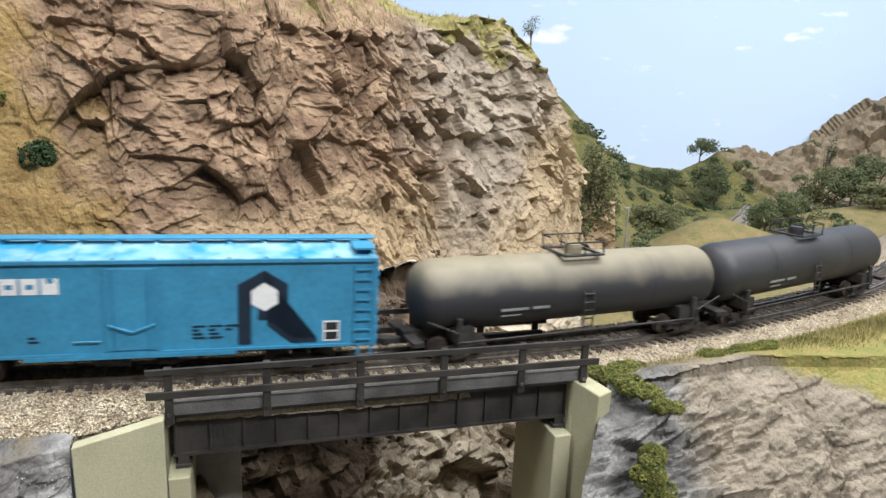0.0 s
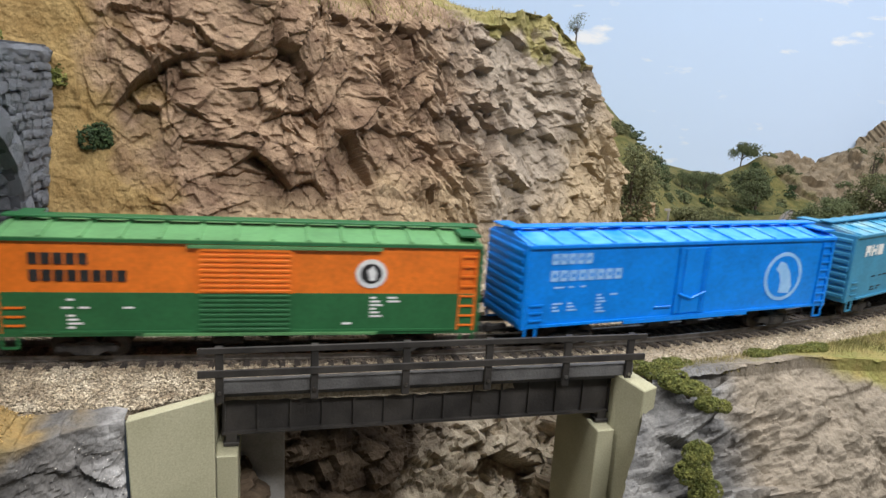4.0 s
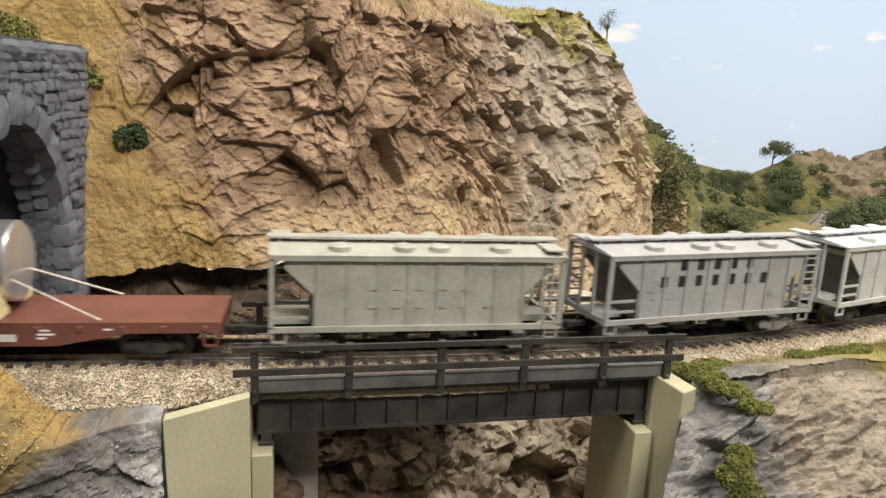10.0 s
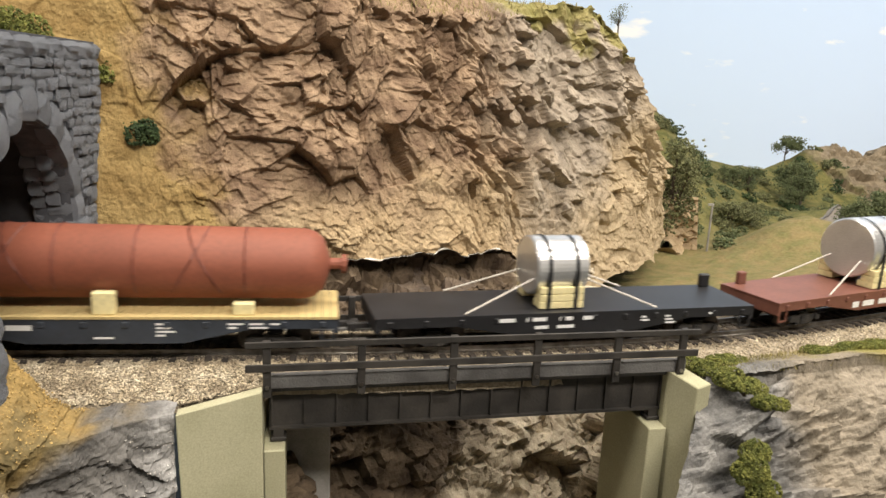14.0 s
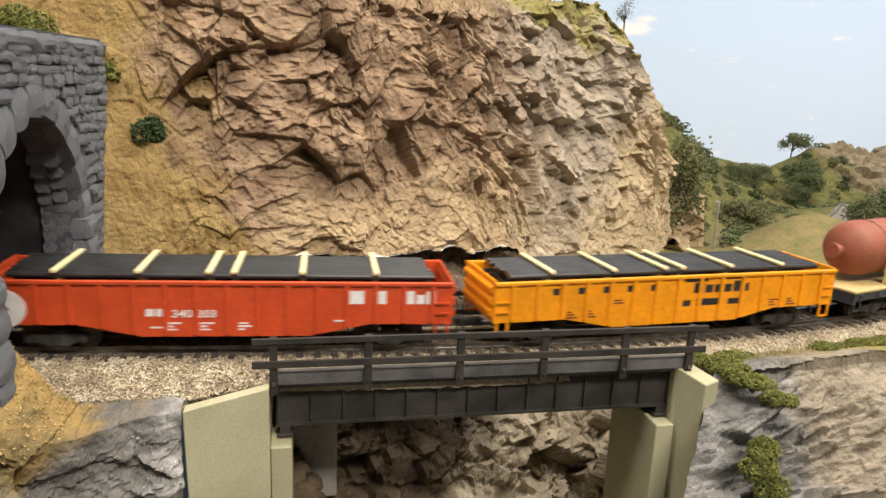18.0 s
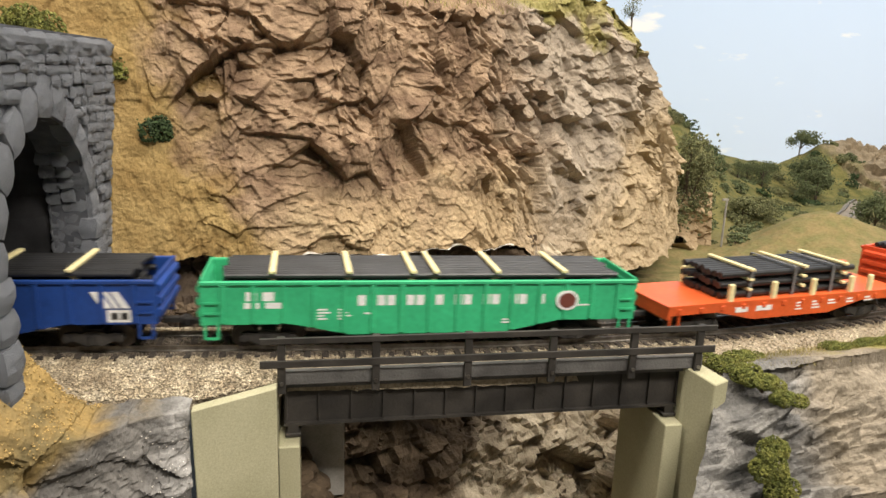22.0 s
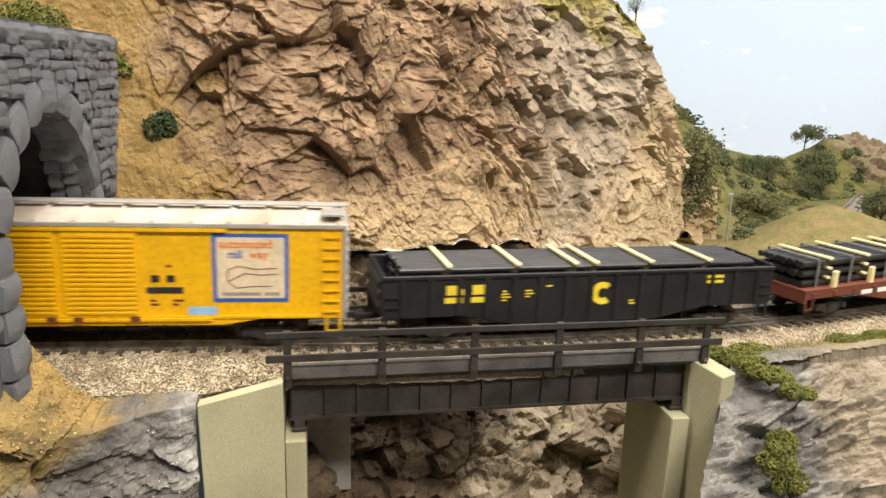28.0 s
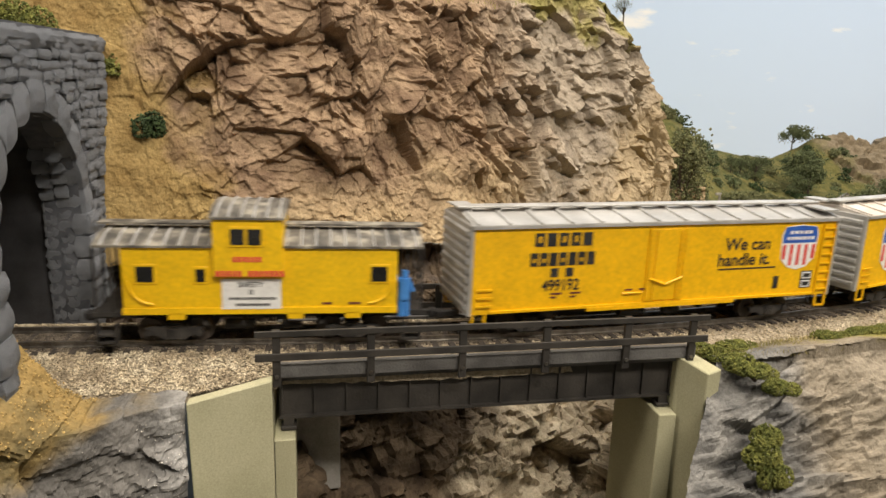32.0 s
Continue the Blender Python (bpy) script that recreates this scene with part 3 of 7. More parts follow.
# ---- the gorge under the bridge ----
line, run = along([(-0.088, -0.026), (-0.086, -0.01), (-0.080, 0.024), (-0.055, 0.034), (-0.02, 0.050), (0.03, 0.078), (0.075, 0.104),
                   (0.110, 0.110), (0.112, 0.05), (0.090, 0.0), (0.084, -0.026)], 260)
k = np.linspace(0, 1, 110)[:, None]
rim = np.where((line[:, 1] > 0.028) & (line[:, 0] < 0.098), 0.006, -0.016)
rim = np.convolve(np.pad(rim, 4, mode="edge"), np.ones(9) / 9, "valid")
z = -0.17 + (rim[None] + 0.17) * k
tang = np.gradient(line, axis=0)
tang /= np.linalg.norm(tang, axis=1, keepdims=True)
inward = np.stack([-tang[:, 1], tang[:, 0]], axis=1)
mid = np.exp(-((run - run[-1] * 0.45) / 0.12) ** 2)[None]
back = (z + 0.06) * (0.35 + 0.25 * mid) + np.clip(z + 0.02, 0, 1) * 1.2 * mid
base = np.stack([line[None, :, 0] + inward[None, :, 0] * back, line[None, :, 1] + inward[None, :, 1] * back, z], axis=2)
u2 = np.broadcast_to(run[None] + 7.0, z.shape)
sheet("gorge", base, rough_rock(u2, z, [(0.022, 0.011, 7, 1.0), (0.009, 0.005, 8, 1.0), (0.0042, 0.0018, 9, 1.0)]) + 0.012 * fractal(u2, z, 0.05, 11), M["gorge"], "dark brown gorge walls below the bridge, lit right side painted in")
g = np.stack(np.meshgrid(np.linspace(-0.13, 0.13, 60), np.linspace(-0.16, 0.13, 70)), axis=2)
floor_z = -0.165 + 0.012 * fractal(g[..., 0] + 2, g[..., 1] + 2, 0.04, 1)
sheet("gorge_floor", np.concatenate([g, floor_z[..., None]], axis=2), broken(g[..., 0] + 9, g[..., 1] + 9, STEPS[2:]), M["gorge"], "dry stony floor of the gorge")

# ---- rock in front of the track, left of the bridge ----
line, run = along([(-0.34, -0.086), (-0.20, -0.084), (-0.178, -0.080), (-0.160, -0.072), (-0.143, -0.054), (-0.130, -0.044), (-0.122, -0.042), (-0.1155, -0.040)], 330)
k = np.linspace(0, 1, 210)[:, None]
shelf = np.clip(k / 0.18, 0, 1)
k = np.clip((k - 0.18) / 0.82, 0, 1)
rise = (0.015 * np.clip((-0.146 - line[:, 0]) / 0.014, 0, 1) + 0.019 * np.clip((-0.156 - line[:, 0]) / 0.012, 0, 1))[None]
z = -0.0105 + rise * np.clip(shelf * 3.5, 0, 1) * (1 - 0.55 * shelf) - 0.0016 * shelf - 0.16 * k + 0 * run[None]
out = 0.016 * k + 0.004 * np.sin(k * 7 + run[None] * 40) * k
base = np.stack([line[None, :, 0] + 0 * k, -0.0325 + (line[None, :, 1] + 0.0325) * shelf - out, z], axis=2)[::-1]
u2 = np.broadcast_to(run[None] + 11.0, z.shape)
lift = ((rough_rock(u2, z, [(0.030, 0.0050, 10, 0.8), (0.011, 0.0026, 11, 0.8), (0.0048, 0.0012, 9, 0.8), (0.0022, 0.0005, 8, 1.0)]) + 0.010 * fractal(u2, z * 0.6 + u2 * 0.4, 0.030, 7)) * np.clip(k * 8, 0.12, 1))[::-1]
lift = lift * 1.15 + 0.0026 * fractal(u2, z + base[::-1, :, 1], 0.006, 4, 3)[::-1]
left_bank, left_pos = sheet("left_bank", base, lift, M["left_rock"], "dark grey rock face dusted with white below the ballast")

# ---- rock in front of the track, right of the bridge: from the ballast out and down ----
sx = np.concatenate([np.linspace(0.091, 0.26, 330), np.linspace(0.262, 0.80, 110)])
cols, rows = len(sx), 320
t = np.linspace(0, 1, rows)
base = np.zeros((rows, cols, 3))
for j, s in enumerate(sx):
    x, y, h = track(s)
    flat = 0.013 + 0.010 * min(1, max(0, (s - 0.085) / 0.05)) + 0.05 * min(1, max(0, (s - 0.17) / 0.1))
    reach = 0.024 + flat + 0.16 * t
    reach = np.where(t < 0.2, 0.024 + flat * t / 0.2, 0.024 + flat + 0.16 * (t - 0.2))
    fall = np.where(t < 0.2, (0.006 * min(1, max(0, (s - 0.08) / 0.05))) * t / 0.2, 0)
    drop = np.clip(t - 0.2, 0, 1)
    steep = 0.20 + 0.35 * math.exp(-((s - 0.085) / 0.03) ** 2)
    base[:, j, 0] = x + reach * math.sin(h) - 0.16 * drop * max(0.0, 1 - (s - 0.091) / 0.06)
    base[:, j, 1] = y - reach * math.cos(h)
    base[:, j, 2] = level(x) - 0.0065 + fall - drop * (0.06 + steep * 0.2) - 0.16 * drop ** 1.6 - 0.004 * min(1, max(0, (0.086 - s) / 0.010))
u2 = np.broadcast_to(sx[None] + 15.0, (rows, cols))
v2 = 2.0 + np.concatenate([np.zeros((1, cols)), np.cumsum(np.linalg.norm(np.diff(base, axis=0), axis=2), axis=0)])
amp = np.clip((t[:, None] - 0.15 + 0.10 * fractal(u2, v2, 0.02, 14)) / (0.15 + 0.30 * np.clip((sx[None] - 0.15) / 0.08, 0, 1)), 0.06, 1)
crack = np.abs(v2 - 2.105 - 0.45 * (u2 - 15.13) - 0.012 * fractal(u2, v2, 0.03, 5))
near = np.clip((0.145 - sx) / 0.03, 0, 1)[None]
lift = eased(rough_rock(u2, v2, [(0.026, 0.0110, 1, 0.50 + 0.7 * near), (0.0120, 0.0062, 2, 0.55 + 0.7 * near), (0.0060, 0.0028, 3, 0.9 + 0.4 * near), (0.0032, 0.0013, 4, 1.0)], 0.2), 1) + 0.0022 * fractal(u2, v2, 0.006, 9)
lift = (lift - 0.005 * np.exp(-(crack / 0.0022) ** 2) + 0.010 * fractal(u2, v2, 0.05, 13) - 0.003) * amp * np.clip((sx - 0.086) / 0.02, 0.35, 1)[None]
sheet("right_bank", base[::-1], lift[::-1], M["grey_rock"], "grey-tan rock bank with grassy top beside the track")

# ---- hills behind the track, out to the sky board ----
gx, gy = np.meshgrid(np.linspace(0.10, 1.75, 420), np.linspace(0.0, 1.22, 300))
curve_y = np.interp(gx, [track(s)[0] for s in np.linspace(0.05, 2.2, 200)], [track(s)[1] for s in np.linspace(0.05, 2.2, 200)])
behind = gy - curve_y


def bump(cx, cy, rx, ry, h):
    return h * np.exp(-((gx - cx) / rx) ** 2 - ((gy - cy) / ry) ** 2)


sky_line = np.interp(gx, [0.30, 0.46, 0.507, 0.530, 0.546, 0.567, 0.623, 0.70, 0.749, 0.80, 0.826, 0.862, 0.926, 0.967, 1.01, 1.083, 1.105, 1.156, 1.20, 1.7],
                     [0.150, 0.110, 0.066, 0.042, 0.020, 0.005, -0.015, -0.026, -0.030, -0.010, 0.004, 0.011, 0.015, 0.0075, 0.026, 0.038, 0.064, 0.095, 0.124, 0.18])
valley = -0.040 - 0.034 * np.clip((behind - 0.05) / 0.25, 0, 1)
slope_foot = np.interp(gx, [0.3, 0.5, 0.65, 0.82, 1.0, 1.2], [0.36, 0.52, 0.66, 0.74, 0.72, 0.60])
w = np.clip((gy - slope_foot) / (0.87 - slope_foot), 0, 1)
w = w * w * (3 - 2 * w)
hz = valley * (1 - w) + sky_line * w - 0.7 * np.clip(gy - 0.872, 0, 1)
hz += bump(0.46, 0.385, 0.075, 0.06, 0.044) + bump(0.78, 0.50, 0.12, 0.07, 0.022) + bump(0.70, 0.62, 0.06, 0.04, 0.018) + bump(1.15, 0.60, 0.16, 0.12, 0.02)
edge = np.clip((behind - 0.022) / 0.05, 0, 1)
low = -0.0038 - 0.0142 * np.clip(gx, -0.2, 0.3)
hz = (low - 0.008) * (1 - edge) + hz * edge
hz = np.where(behind < 0.022, low - 0.012, hz)
craggy = np.clip((gx - 0.82) / 0.06, 0, 1) * np.clip((gy - 0.74) / 0.05, 0, 1)
lift = 0.010 * fractal(gx, gy, 0.12, 2) * edge + 0.004 * fractal(gx, gy, 0.02, 6) * edge + (rough_rock(gx + 21, gy * 0.75 + 21, [(0.055, 0.022, 19, 1.0), (0.022, 0.009, 20, 1.0), (0.009, 0.003, 21, 1.0)]) - 0.006) * craggy
sheet("hills", np.stack([gx, gy, hz], axis=2), lift, M["hill"], "grassy green and tan hills with rocky crest")


def ground_at(x, y):
    j, i = int(np.clip((x - 0.10) / 1.65 * 419, 0, 419)), int(np.clip(y / 1.22 * 299, 0, 299))
    return float(hz[i, j] + lift[i, j])


# the second line far behind, a strip climbing round the crest
pts, _ = along([(0.575, 0.505), (0.615, 0.54), (0.74, 0.645), (0.83, 0.695), (0.93, 0.71), (1.12, 0.69)], 80)
strip, lay = [], []
for i, (x, y) in enumerate(pts):
    a, b = pts[max(0, i - 1)], pts[min(len(pts) - 1, i + 1)]
    d = (b - a) / np.linalg.norm(b - a)
    zc = max(ground_at(x + d[1] * o, y - d[0] * o) for o in (-0.016, 0, 0.016)) + 0.003
    for o, dz in ((-0.024, -0.012), (-0.013, 0), (0.013, 0), (0.024, -0.012)):
        strip.append((x + d[1] * o, y - d[0] * o, zc + dz))
    if i:
        for q in range(3):
            lay.append((i * 4 - 4 + q, i * 4 - 3 + q, i * 4 + 1 + q, i * 4 + q))
M["roadbed"] = material("grey_roadbed", [(0.16, 0.14, 0.115), (0.24, 0.21, 0.175)], 0.95, scale=150, bump=0.6)
far_bed = tagged(mesh_object("far_roadbed", strip, lay, M["roadbed"]), "grey ballasted roadbed climbing round the far hill", "roadbed", kind="structure")
for side in (-0.008, 0.008):
    v, f = [], []
    for i, (x, y) in enumerate(pts):
        a, b = pts[max(0, i - 1)], pts[min(len(pts) - 1, i + 1)]
        d = (b - a) / np.linalg.norm(b - a)
        zc = strip[i * 4 + 1][2]
        for o, dz in ((-0.0006, 0), (-0.0006, 0.003), (0.0006, 0.003), (0.0006, 0)):
            v.append((x + d[1] * (side + o), y - d[0] * (side + o), zc + dz))
        if i:
            for q in range(3):
                f.append((i * 4 - 4 + q, i * 4 - 3 + q, i * 4 + 1 + q, i * 4 + q))
    mesh_object("rail", v, f, M["rail"], far_bed)

# ---- the trackbed ----
SV = np.concatenate([np.linspace(-4.0, -0.4, 40)[:-1], np.linspace(-0.4, 1.2, 420), np.linspace(1.2, 4.2, 60)[1:]])
prof = [(-0.038, -0.0135), (-0.035, -0.0100), (-0.019, -0.0032), (0.019, -0.0032), (0.034, -0.011), (0.046, -0.022)]
v, f = [], []
for i, s in enumerate(SV):
    narrow = abs(s) < 0.0845
    taper = [(np.interp(s, [-0.125, -0.0845], [o, max(o, -0.0255 - 0.001 * i2)]) if -0.125 < s < 0 else o, zq) for i2, (o, zq) in zip((3, 0, 0, 0, 0, 0), prof)]
    for off, zz in ([(-0.0235, -0.013), (-0.0232, -0.0042), (-0.019, -0.0032), (0.019, -0.0032), (0.0232, -0.0042), (0.0235, -0.013)] if narrow else taper):
        x, y = beside(s, off)
        v.append((x, y, level(x) + zz + 0.0004 * math.sin(s * 900 + off * 3000)))
    if i:
        for q in range(5):
            f.append((i * 6 - 6 + q, i * 6 + q, i * 6 + 1 + q, i * 6 - 5 + q))
M["gravel"] = material("gravel_bed", [(0.24, 0.195, 0.135), (0.38, 0.32, 0.235)], 0.95, scale=700, fine=1500, bump=1.0, bump_scale=1200)
tagged(mesh_object("trackbed", v, f, M["gravel"]), "pale tan gravel trackbed", "trackbed", kind="structure")
v, f = [], []
for i, s in enumerate(SV):
    for off in (-0.0125, 0.0125):
        x, y = beside(s, off)
        v.append((x, y, level(x) - 0.0030))
    if i:
        f.append((i * 2 - 2, i * 2 - 1, i * 2 + 1, i * 2))
M["oily"] = material("oily_ballast", [(0.10, 0.08, 0.06), (0.20, 0.165, 0.125)], 0.95, scale=250, bump=1.0, island=0.3)
tagged(mesh_object("track_middle", v, f, M["oily"]), "grimy dark ballast between the rails", "trackbed", kind="structure")

line_track = thing("railway_track", "model railway track with dark ties and steel rails", "track", kind="structure")
bm = bmesh.new()
box(bm, -1.3, 1.3, -15, 15, -4.6, -2.3, 0.25)
tie_mesh = bpy.data.meshes.new("tie")
bm.to_mesh(tie_mesh)
bm.free()
tie_mesh.materials.append(M["tie"])
s = -0.26
while s < 0.80:
    x, y, h = track(s)
    twin("tie", tie_mesh, line_track, pose(x + random.uniform(-0.0002, 0.0002), y + random.uniform(-0.0006, 0.0006), level(x) + random.uniform(-0.0002, 0.0002), 0, 0, math.degrees(h) + random.uniform(-1.2, 1.2)))
    s += 0.0066
for off in (-0.00825, 0.00825):
    v, f = [], []
    shape = [(-1.0, -2.3), (-1.0, -1.9), (-0.3, -1.6), (-0.3, -0.8), (-0.5, -0.6), (-0.5, 0.0), (0.5, 0.0), (0.5, -0.6), (0.3, -0.8), (0.3, -1.6), (1.0, -1.9), (1.0, -2.3)]
    for i, s in enumerate(SV):
        for o, zz in shape:
            x, y = beside(s, off + o * MM)
            v.append((x, y, level(x) + zz * MM))
        if i:
            for q in range(11):
                f.append((i * 12 - 12 + q, i * 12 + q, i * 12 + 1 + q, i * 12 - 11 + q))
    mesh_object("rail", v, f, M["rail"], line_track)

# loose stones of the ballast: one small uneven pebble, many times, in one mesh
rs = np.random.RandomState(3)


def pebbles(name, spots, size, mat, label, flat=0.7):
    octa = np.array([(1, 0, 0), (-1, 0, 0), (0, 1, 0), (0, -1, 0), (0, 0, 1), (0, 0, -1)], float)
    tri = [(0, 2, 4), (2, 1, 4), (1, 3, 4), (3, 0, 4), (2, 0, 5), (1, 2, 5), (3, 1, 5), (0, 3, 5)]
    verts, faces = [], []
    for i, p in enumerate(spots):
        q = octa * (rs.uniform(0.55, 1.15, (6, 1))) * size * rs.uniform(0.6, 1.25)
        a, b = rs.uniform(0, 6.28, 2)
        ra = np.array([[math.cos(a), -math.sin(a), 0], [math.sin(a), math.cos(a), 0], [0, 0, 1]])
        rb = np.array([[1, 0, 0], [0, math.cos(b), -math.sin(b)], [0, math.sin(b), math.cos(b)]])
        q = q @ ra.T @ rb.T
        q[:, 2] *= flat
        verts.append(q + np.array(p))
        faces += [(x + i * 6, y + i * 6, z + i * 6) for x, y, z in tri]
    return tagged(mesh_object(name, np.concatenate(verts), faces, mat), label, "gravel", kind="stuff")


spots, dark_spots = [], []
for _ in range(50000):
    pick = rs.rand()
    s = rs.uniform(-0.215, -0.08) if pick < 0.45 else rs.uniform(-0.08, 0.42) if pick < 0.93 else rs.uniform(0.42, 0.7)
    off = rs.uniform(-0.036 if s > 0 or s < -0.12 else float(np.interp(s, [-0.12, -0.0845], [-0.0385, -0.0285])), 0.022) if abs(s) > 0.0845 else rs.uniform(-0.0228, 0.0228)
    if abs(off) < 0.0125:
        if rs.rand() < 0.9:
            x, y = beside(s, off)
            dark_spots.append((x, y, level(x) - 0.0024))
        continue
    zz = np.interp(abs(off), [0, 0.019, 0.036], [-0.0030, -0.0031, -0.0100])
    x, y = beside(s, off)
    spots.append((x, y, level(x) + zz + 0.0003))
crumbs = []
for _ in range(420):
    col = int(329 - abs(rs.normal()) * (11 if rs.rand() < 0.75 else 70))
    if col > 40:
        crumbs.append(left_pos[rs.randint(40, 168), col])
pebbles("plaster_crumbs", crumbs, 0.00036, M["plaster"], "white plaster crumbs on the dark rock beside the abutment", 0.8)
M["ochre_turf"] = material("ochre_turf", [(0.30, 0.20, 0.07), (0.46, 0.32, 0.12)], 0.95, island=0.45, scale=90)
tufts = []
for _ in range(12500):
    col, row = rs.randint(0, 300), int(209 - abs(rs.normal()) * 34)
    p = left_pos[max(0, row), col]
    if 0.42 * -p[0] + p[2] > 0.050 + 0.010 * rs.rand():
        tufts.append(p + rs.normal(size=3) * 0.0004)
pebbles("turf", tufts, 0.00045, M["ochre_turf"], "crumbly ochre ground foam before the portal", 0.8)
pebbles("grimy_stones", dark_spots, 0.00055, M["oily"], "grimy dark stones between the rails")
pebbles("ballast_stones", spots, 0.00066, M["ballast"], "loose pale tan ballast stones along the track")

# ---- the bridge ----
bridge = thing("girder_bridge", "black plate girder bridge with weathered timber handrail", "bridge")
for side in (-1, 1):
    bm = bmesh.new()
    y = 18.5 * side
    box(bm, -85, 80, y - 0.5, y + 0.5, -29, -11.5)
    girder = part("girder", bm, M["black_steel"], bridge, "black steel plate girder")
    for z0, z1 in ((-30, -29), (-12.4, -11.4)):
        bm = bmesh.new()
        box(bm, -85, 80, y - 2.2, y + 2.2, z0, z1)
        part("flange", bm, M["black_steel"], girder)
    x = -84.0
    while x < 81:
        bm = bmesh.new()
        box(bm, x - 0.35, x + 0.35, y - 1.7, y + 1.7, -29, -12.4)
        part("stiffener", bm, M["black_steel"], girder)
        x += 12.55
bm = bmesh.new()
box(bm, -86, 84, -22.9, 22.9, -13.0, -11.3)
part("deck", bm, M["black_wood"], bridge)
for side in (-1, 1):
    bm = bmesh.new()
    box(bm, -86.5, 86.5, 24.2 * side - 1.2, 24.2 * side + 1.2, -10.8, -5.0, 0.3)
    part("edge_beam", bm, M["black_wood"], bridge, "grey weathered timber edge beam")
    for top, thick in ((8.9, 2.4), (0.0, 2.9)):
        bm = bmesh.new()
        box(bm, -93, 90, 27.4 * side - 0.5, 27.4 * side + 0.5, top - thick, top, 0.15)
        part("handrail", bm, M["black_steel"], bridge, "dark timber handrail")
    for x in (-85.3, -50.2, -14.3, 20.0, 54.4, 83.4):
        bm = bmesh.new()
        box(bm, x - 1.5, x + 1.5, 26.3 * side - 0.9, 26.3 * side + 0.9, -13.5, 9.0, 0.2)
        post = part("handrail_post", bm, M["black_steel"], bridge)
        bm = bmesh.new()
        rod(bm, (x, 27.0 * side, -9.3), (x, 28.0 * side, -9.3), 0.8, 6)
        part("bolt", bm, M["rail"], post)
for x0, x1 in ((-84.5, -78.5), (73.5, 79.5)):
    for side in (-1, 1):
        bm = bmesh.new()
        box(bm, x0, x1, 18.5 * side - 3, 18.5 * side + 3, -34.5, -33, 0.2)
        box(bm, x0 + 1, x1 - 1, 18.5 * side - 2.2, 18.5 * side + 2.2, -33, -30)
        part("bearing", bm, M["black_steel"], bridge)

# ---- abutments ----


def abutment(label, sign, x_seat):
    ob = thing("bridge_abutment", label, "abutment")
    bm = bmesh.new()
    a, b = sorted((x_seat, x_seat + sign * 8))
    box(bm, a, b, -28, 28 if sign < 0 else 15, -170, -35, 0.4)
    part("breast_wall", bm, M["concrete"], ob)
    bm = bmesh.new()
    a, b = sorted((x_seat + sign * 8, x_seat + sign * 13))
    box(bm, a, b, -30 if sign < 0 else -24, 28, -170, -10.5, 0.4)
    part("back_wall", bm, M["concrete"], ob)
    return ob


left = abutment("olive concrete abutment with long wing wall", -1, -79.0)
bm = bmesh.new()
pts8 = [(-115.5, -43.0, -11), (-87.0, -32.2, -8.6), (-87.0, -27, -8.6), (-115.5, -38, -11)]
vs = [bm.verts.new(Vector(p) * MM) for p in pts8] + [bm.verts.new(Vector((x + (3 if x < -100 else 0), y, -170)) * MM) for x, y, _ in pts8]
for q in ((0, 1, 2, 3), (4, 7, 6, 5), (0, 4, 5, 1), (1, 5, 6, 2), (2, 6, 7, 3), (3, 7, 4, 0)):
    bm.faces.new([vs[i] for i in q])
bmesh.ops.recalc_face_normals(bm, faces=bm.faces[:])
bmesh.ops.bevel(bm, geom=bm.edges[:], offset=0.0004, segments=1, affect="EDGES")
part("wing_wall", bm, M["concrete"], left)
right = abutment("olive concrete abutment beside green bushes", 1, 71.5)
bm = bmesh.new()
pts8 = [(79.5, -24.0, -10.5), (86.5, -36.5, -13.6), (94.0, -34.0, -12.8), (87.0, -20.0, -10.0)]
vs = [bm.verts.new(Vector(p) * MM) for p in pts8] + [bm.verts.new(Vector((x, y + (4 if y < -30 else 0), -170)) * MM) for x, y, _ in pts8]
for q in ((0, 1, 2, 3), (4, 7, 6, 5), (0, 4, 5, 1), (1, 5, 6, 2), (2, 6, 7, 3), (3, 7, 4, 0)):
    bm.faces.new([vs[i] for i in q])
bmesh.ops.recalc_face_normals(bm, faces=bm.faces[:])
bmesh.ops.bevel(bm, geom=bm.edges[:], offset=0.0004, segments=1, affect="EDGES")
part("wing_wall", bm, M["concrete"], right)
bm = bmesh.new()
box(bm, -84, -60, 13, 34, -84, -40, 0.8)
part("footing", bm, M["grey_concrete"], tagged(new("old_pier_footing"), "square grey concrete footing in the gorge", "footing"))

# ---- tunnel portal, facing along the track ----
PX, PC, PR, PS = -166.5, -6.5, 44.5, 41.0       # face, middle of the opening, its half width, height of the springing
portal = thing("tunnel_portal", "slate grey cut stone tunnel portal with arched opening", "tunnel portal")


def opening(y, z, grow=0.0):
    """Whether a place on the face lies inside the arch."""
    return abs(y - PC) < PR + grow and (z < PS or (y - PC) ** 2 + (z - PS) ** 2 < (PR + grow) ** 2)


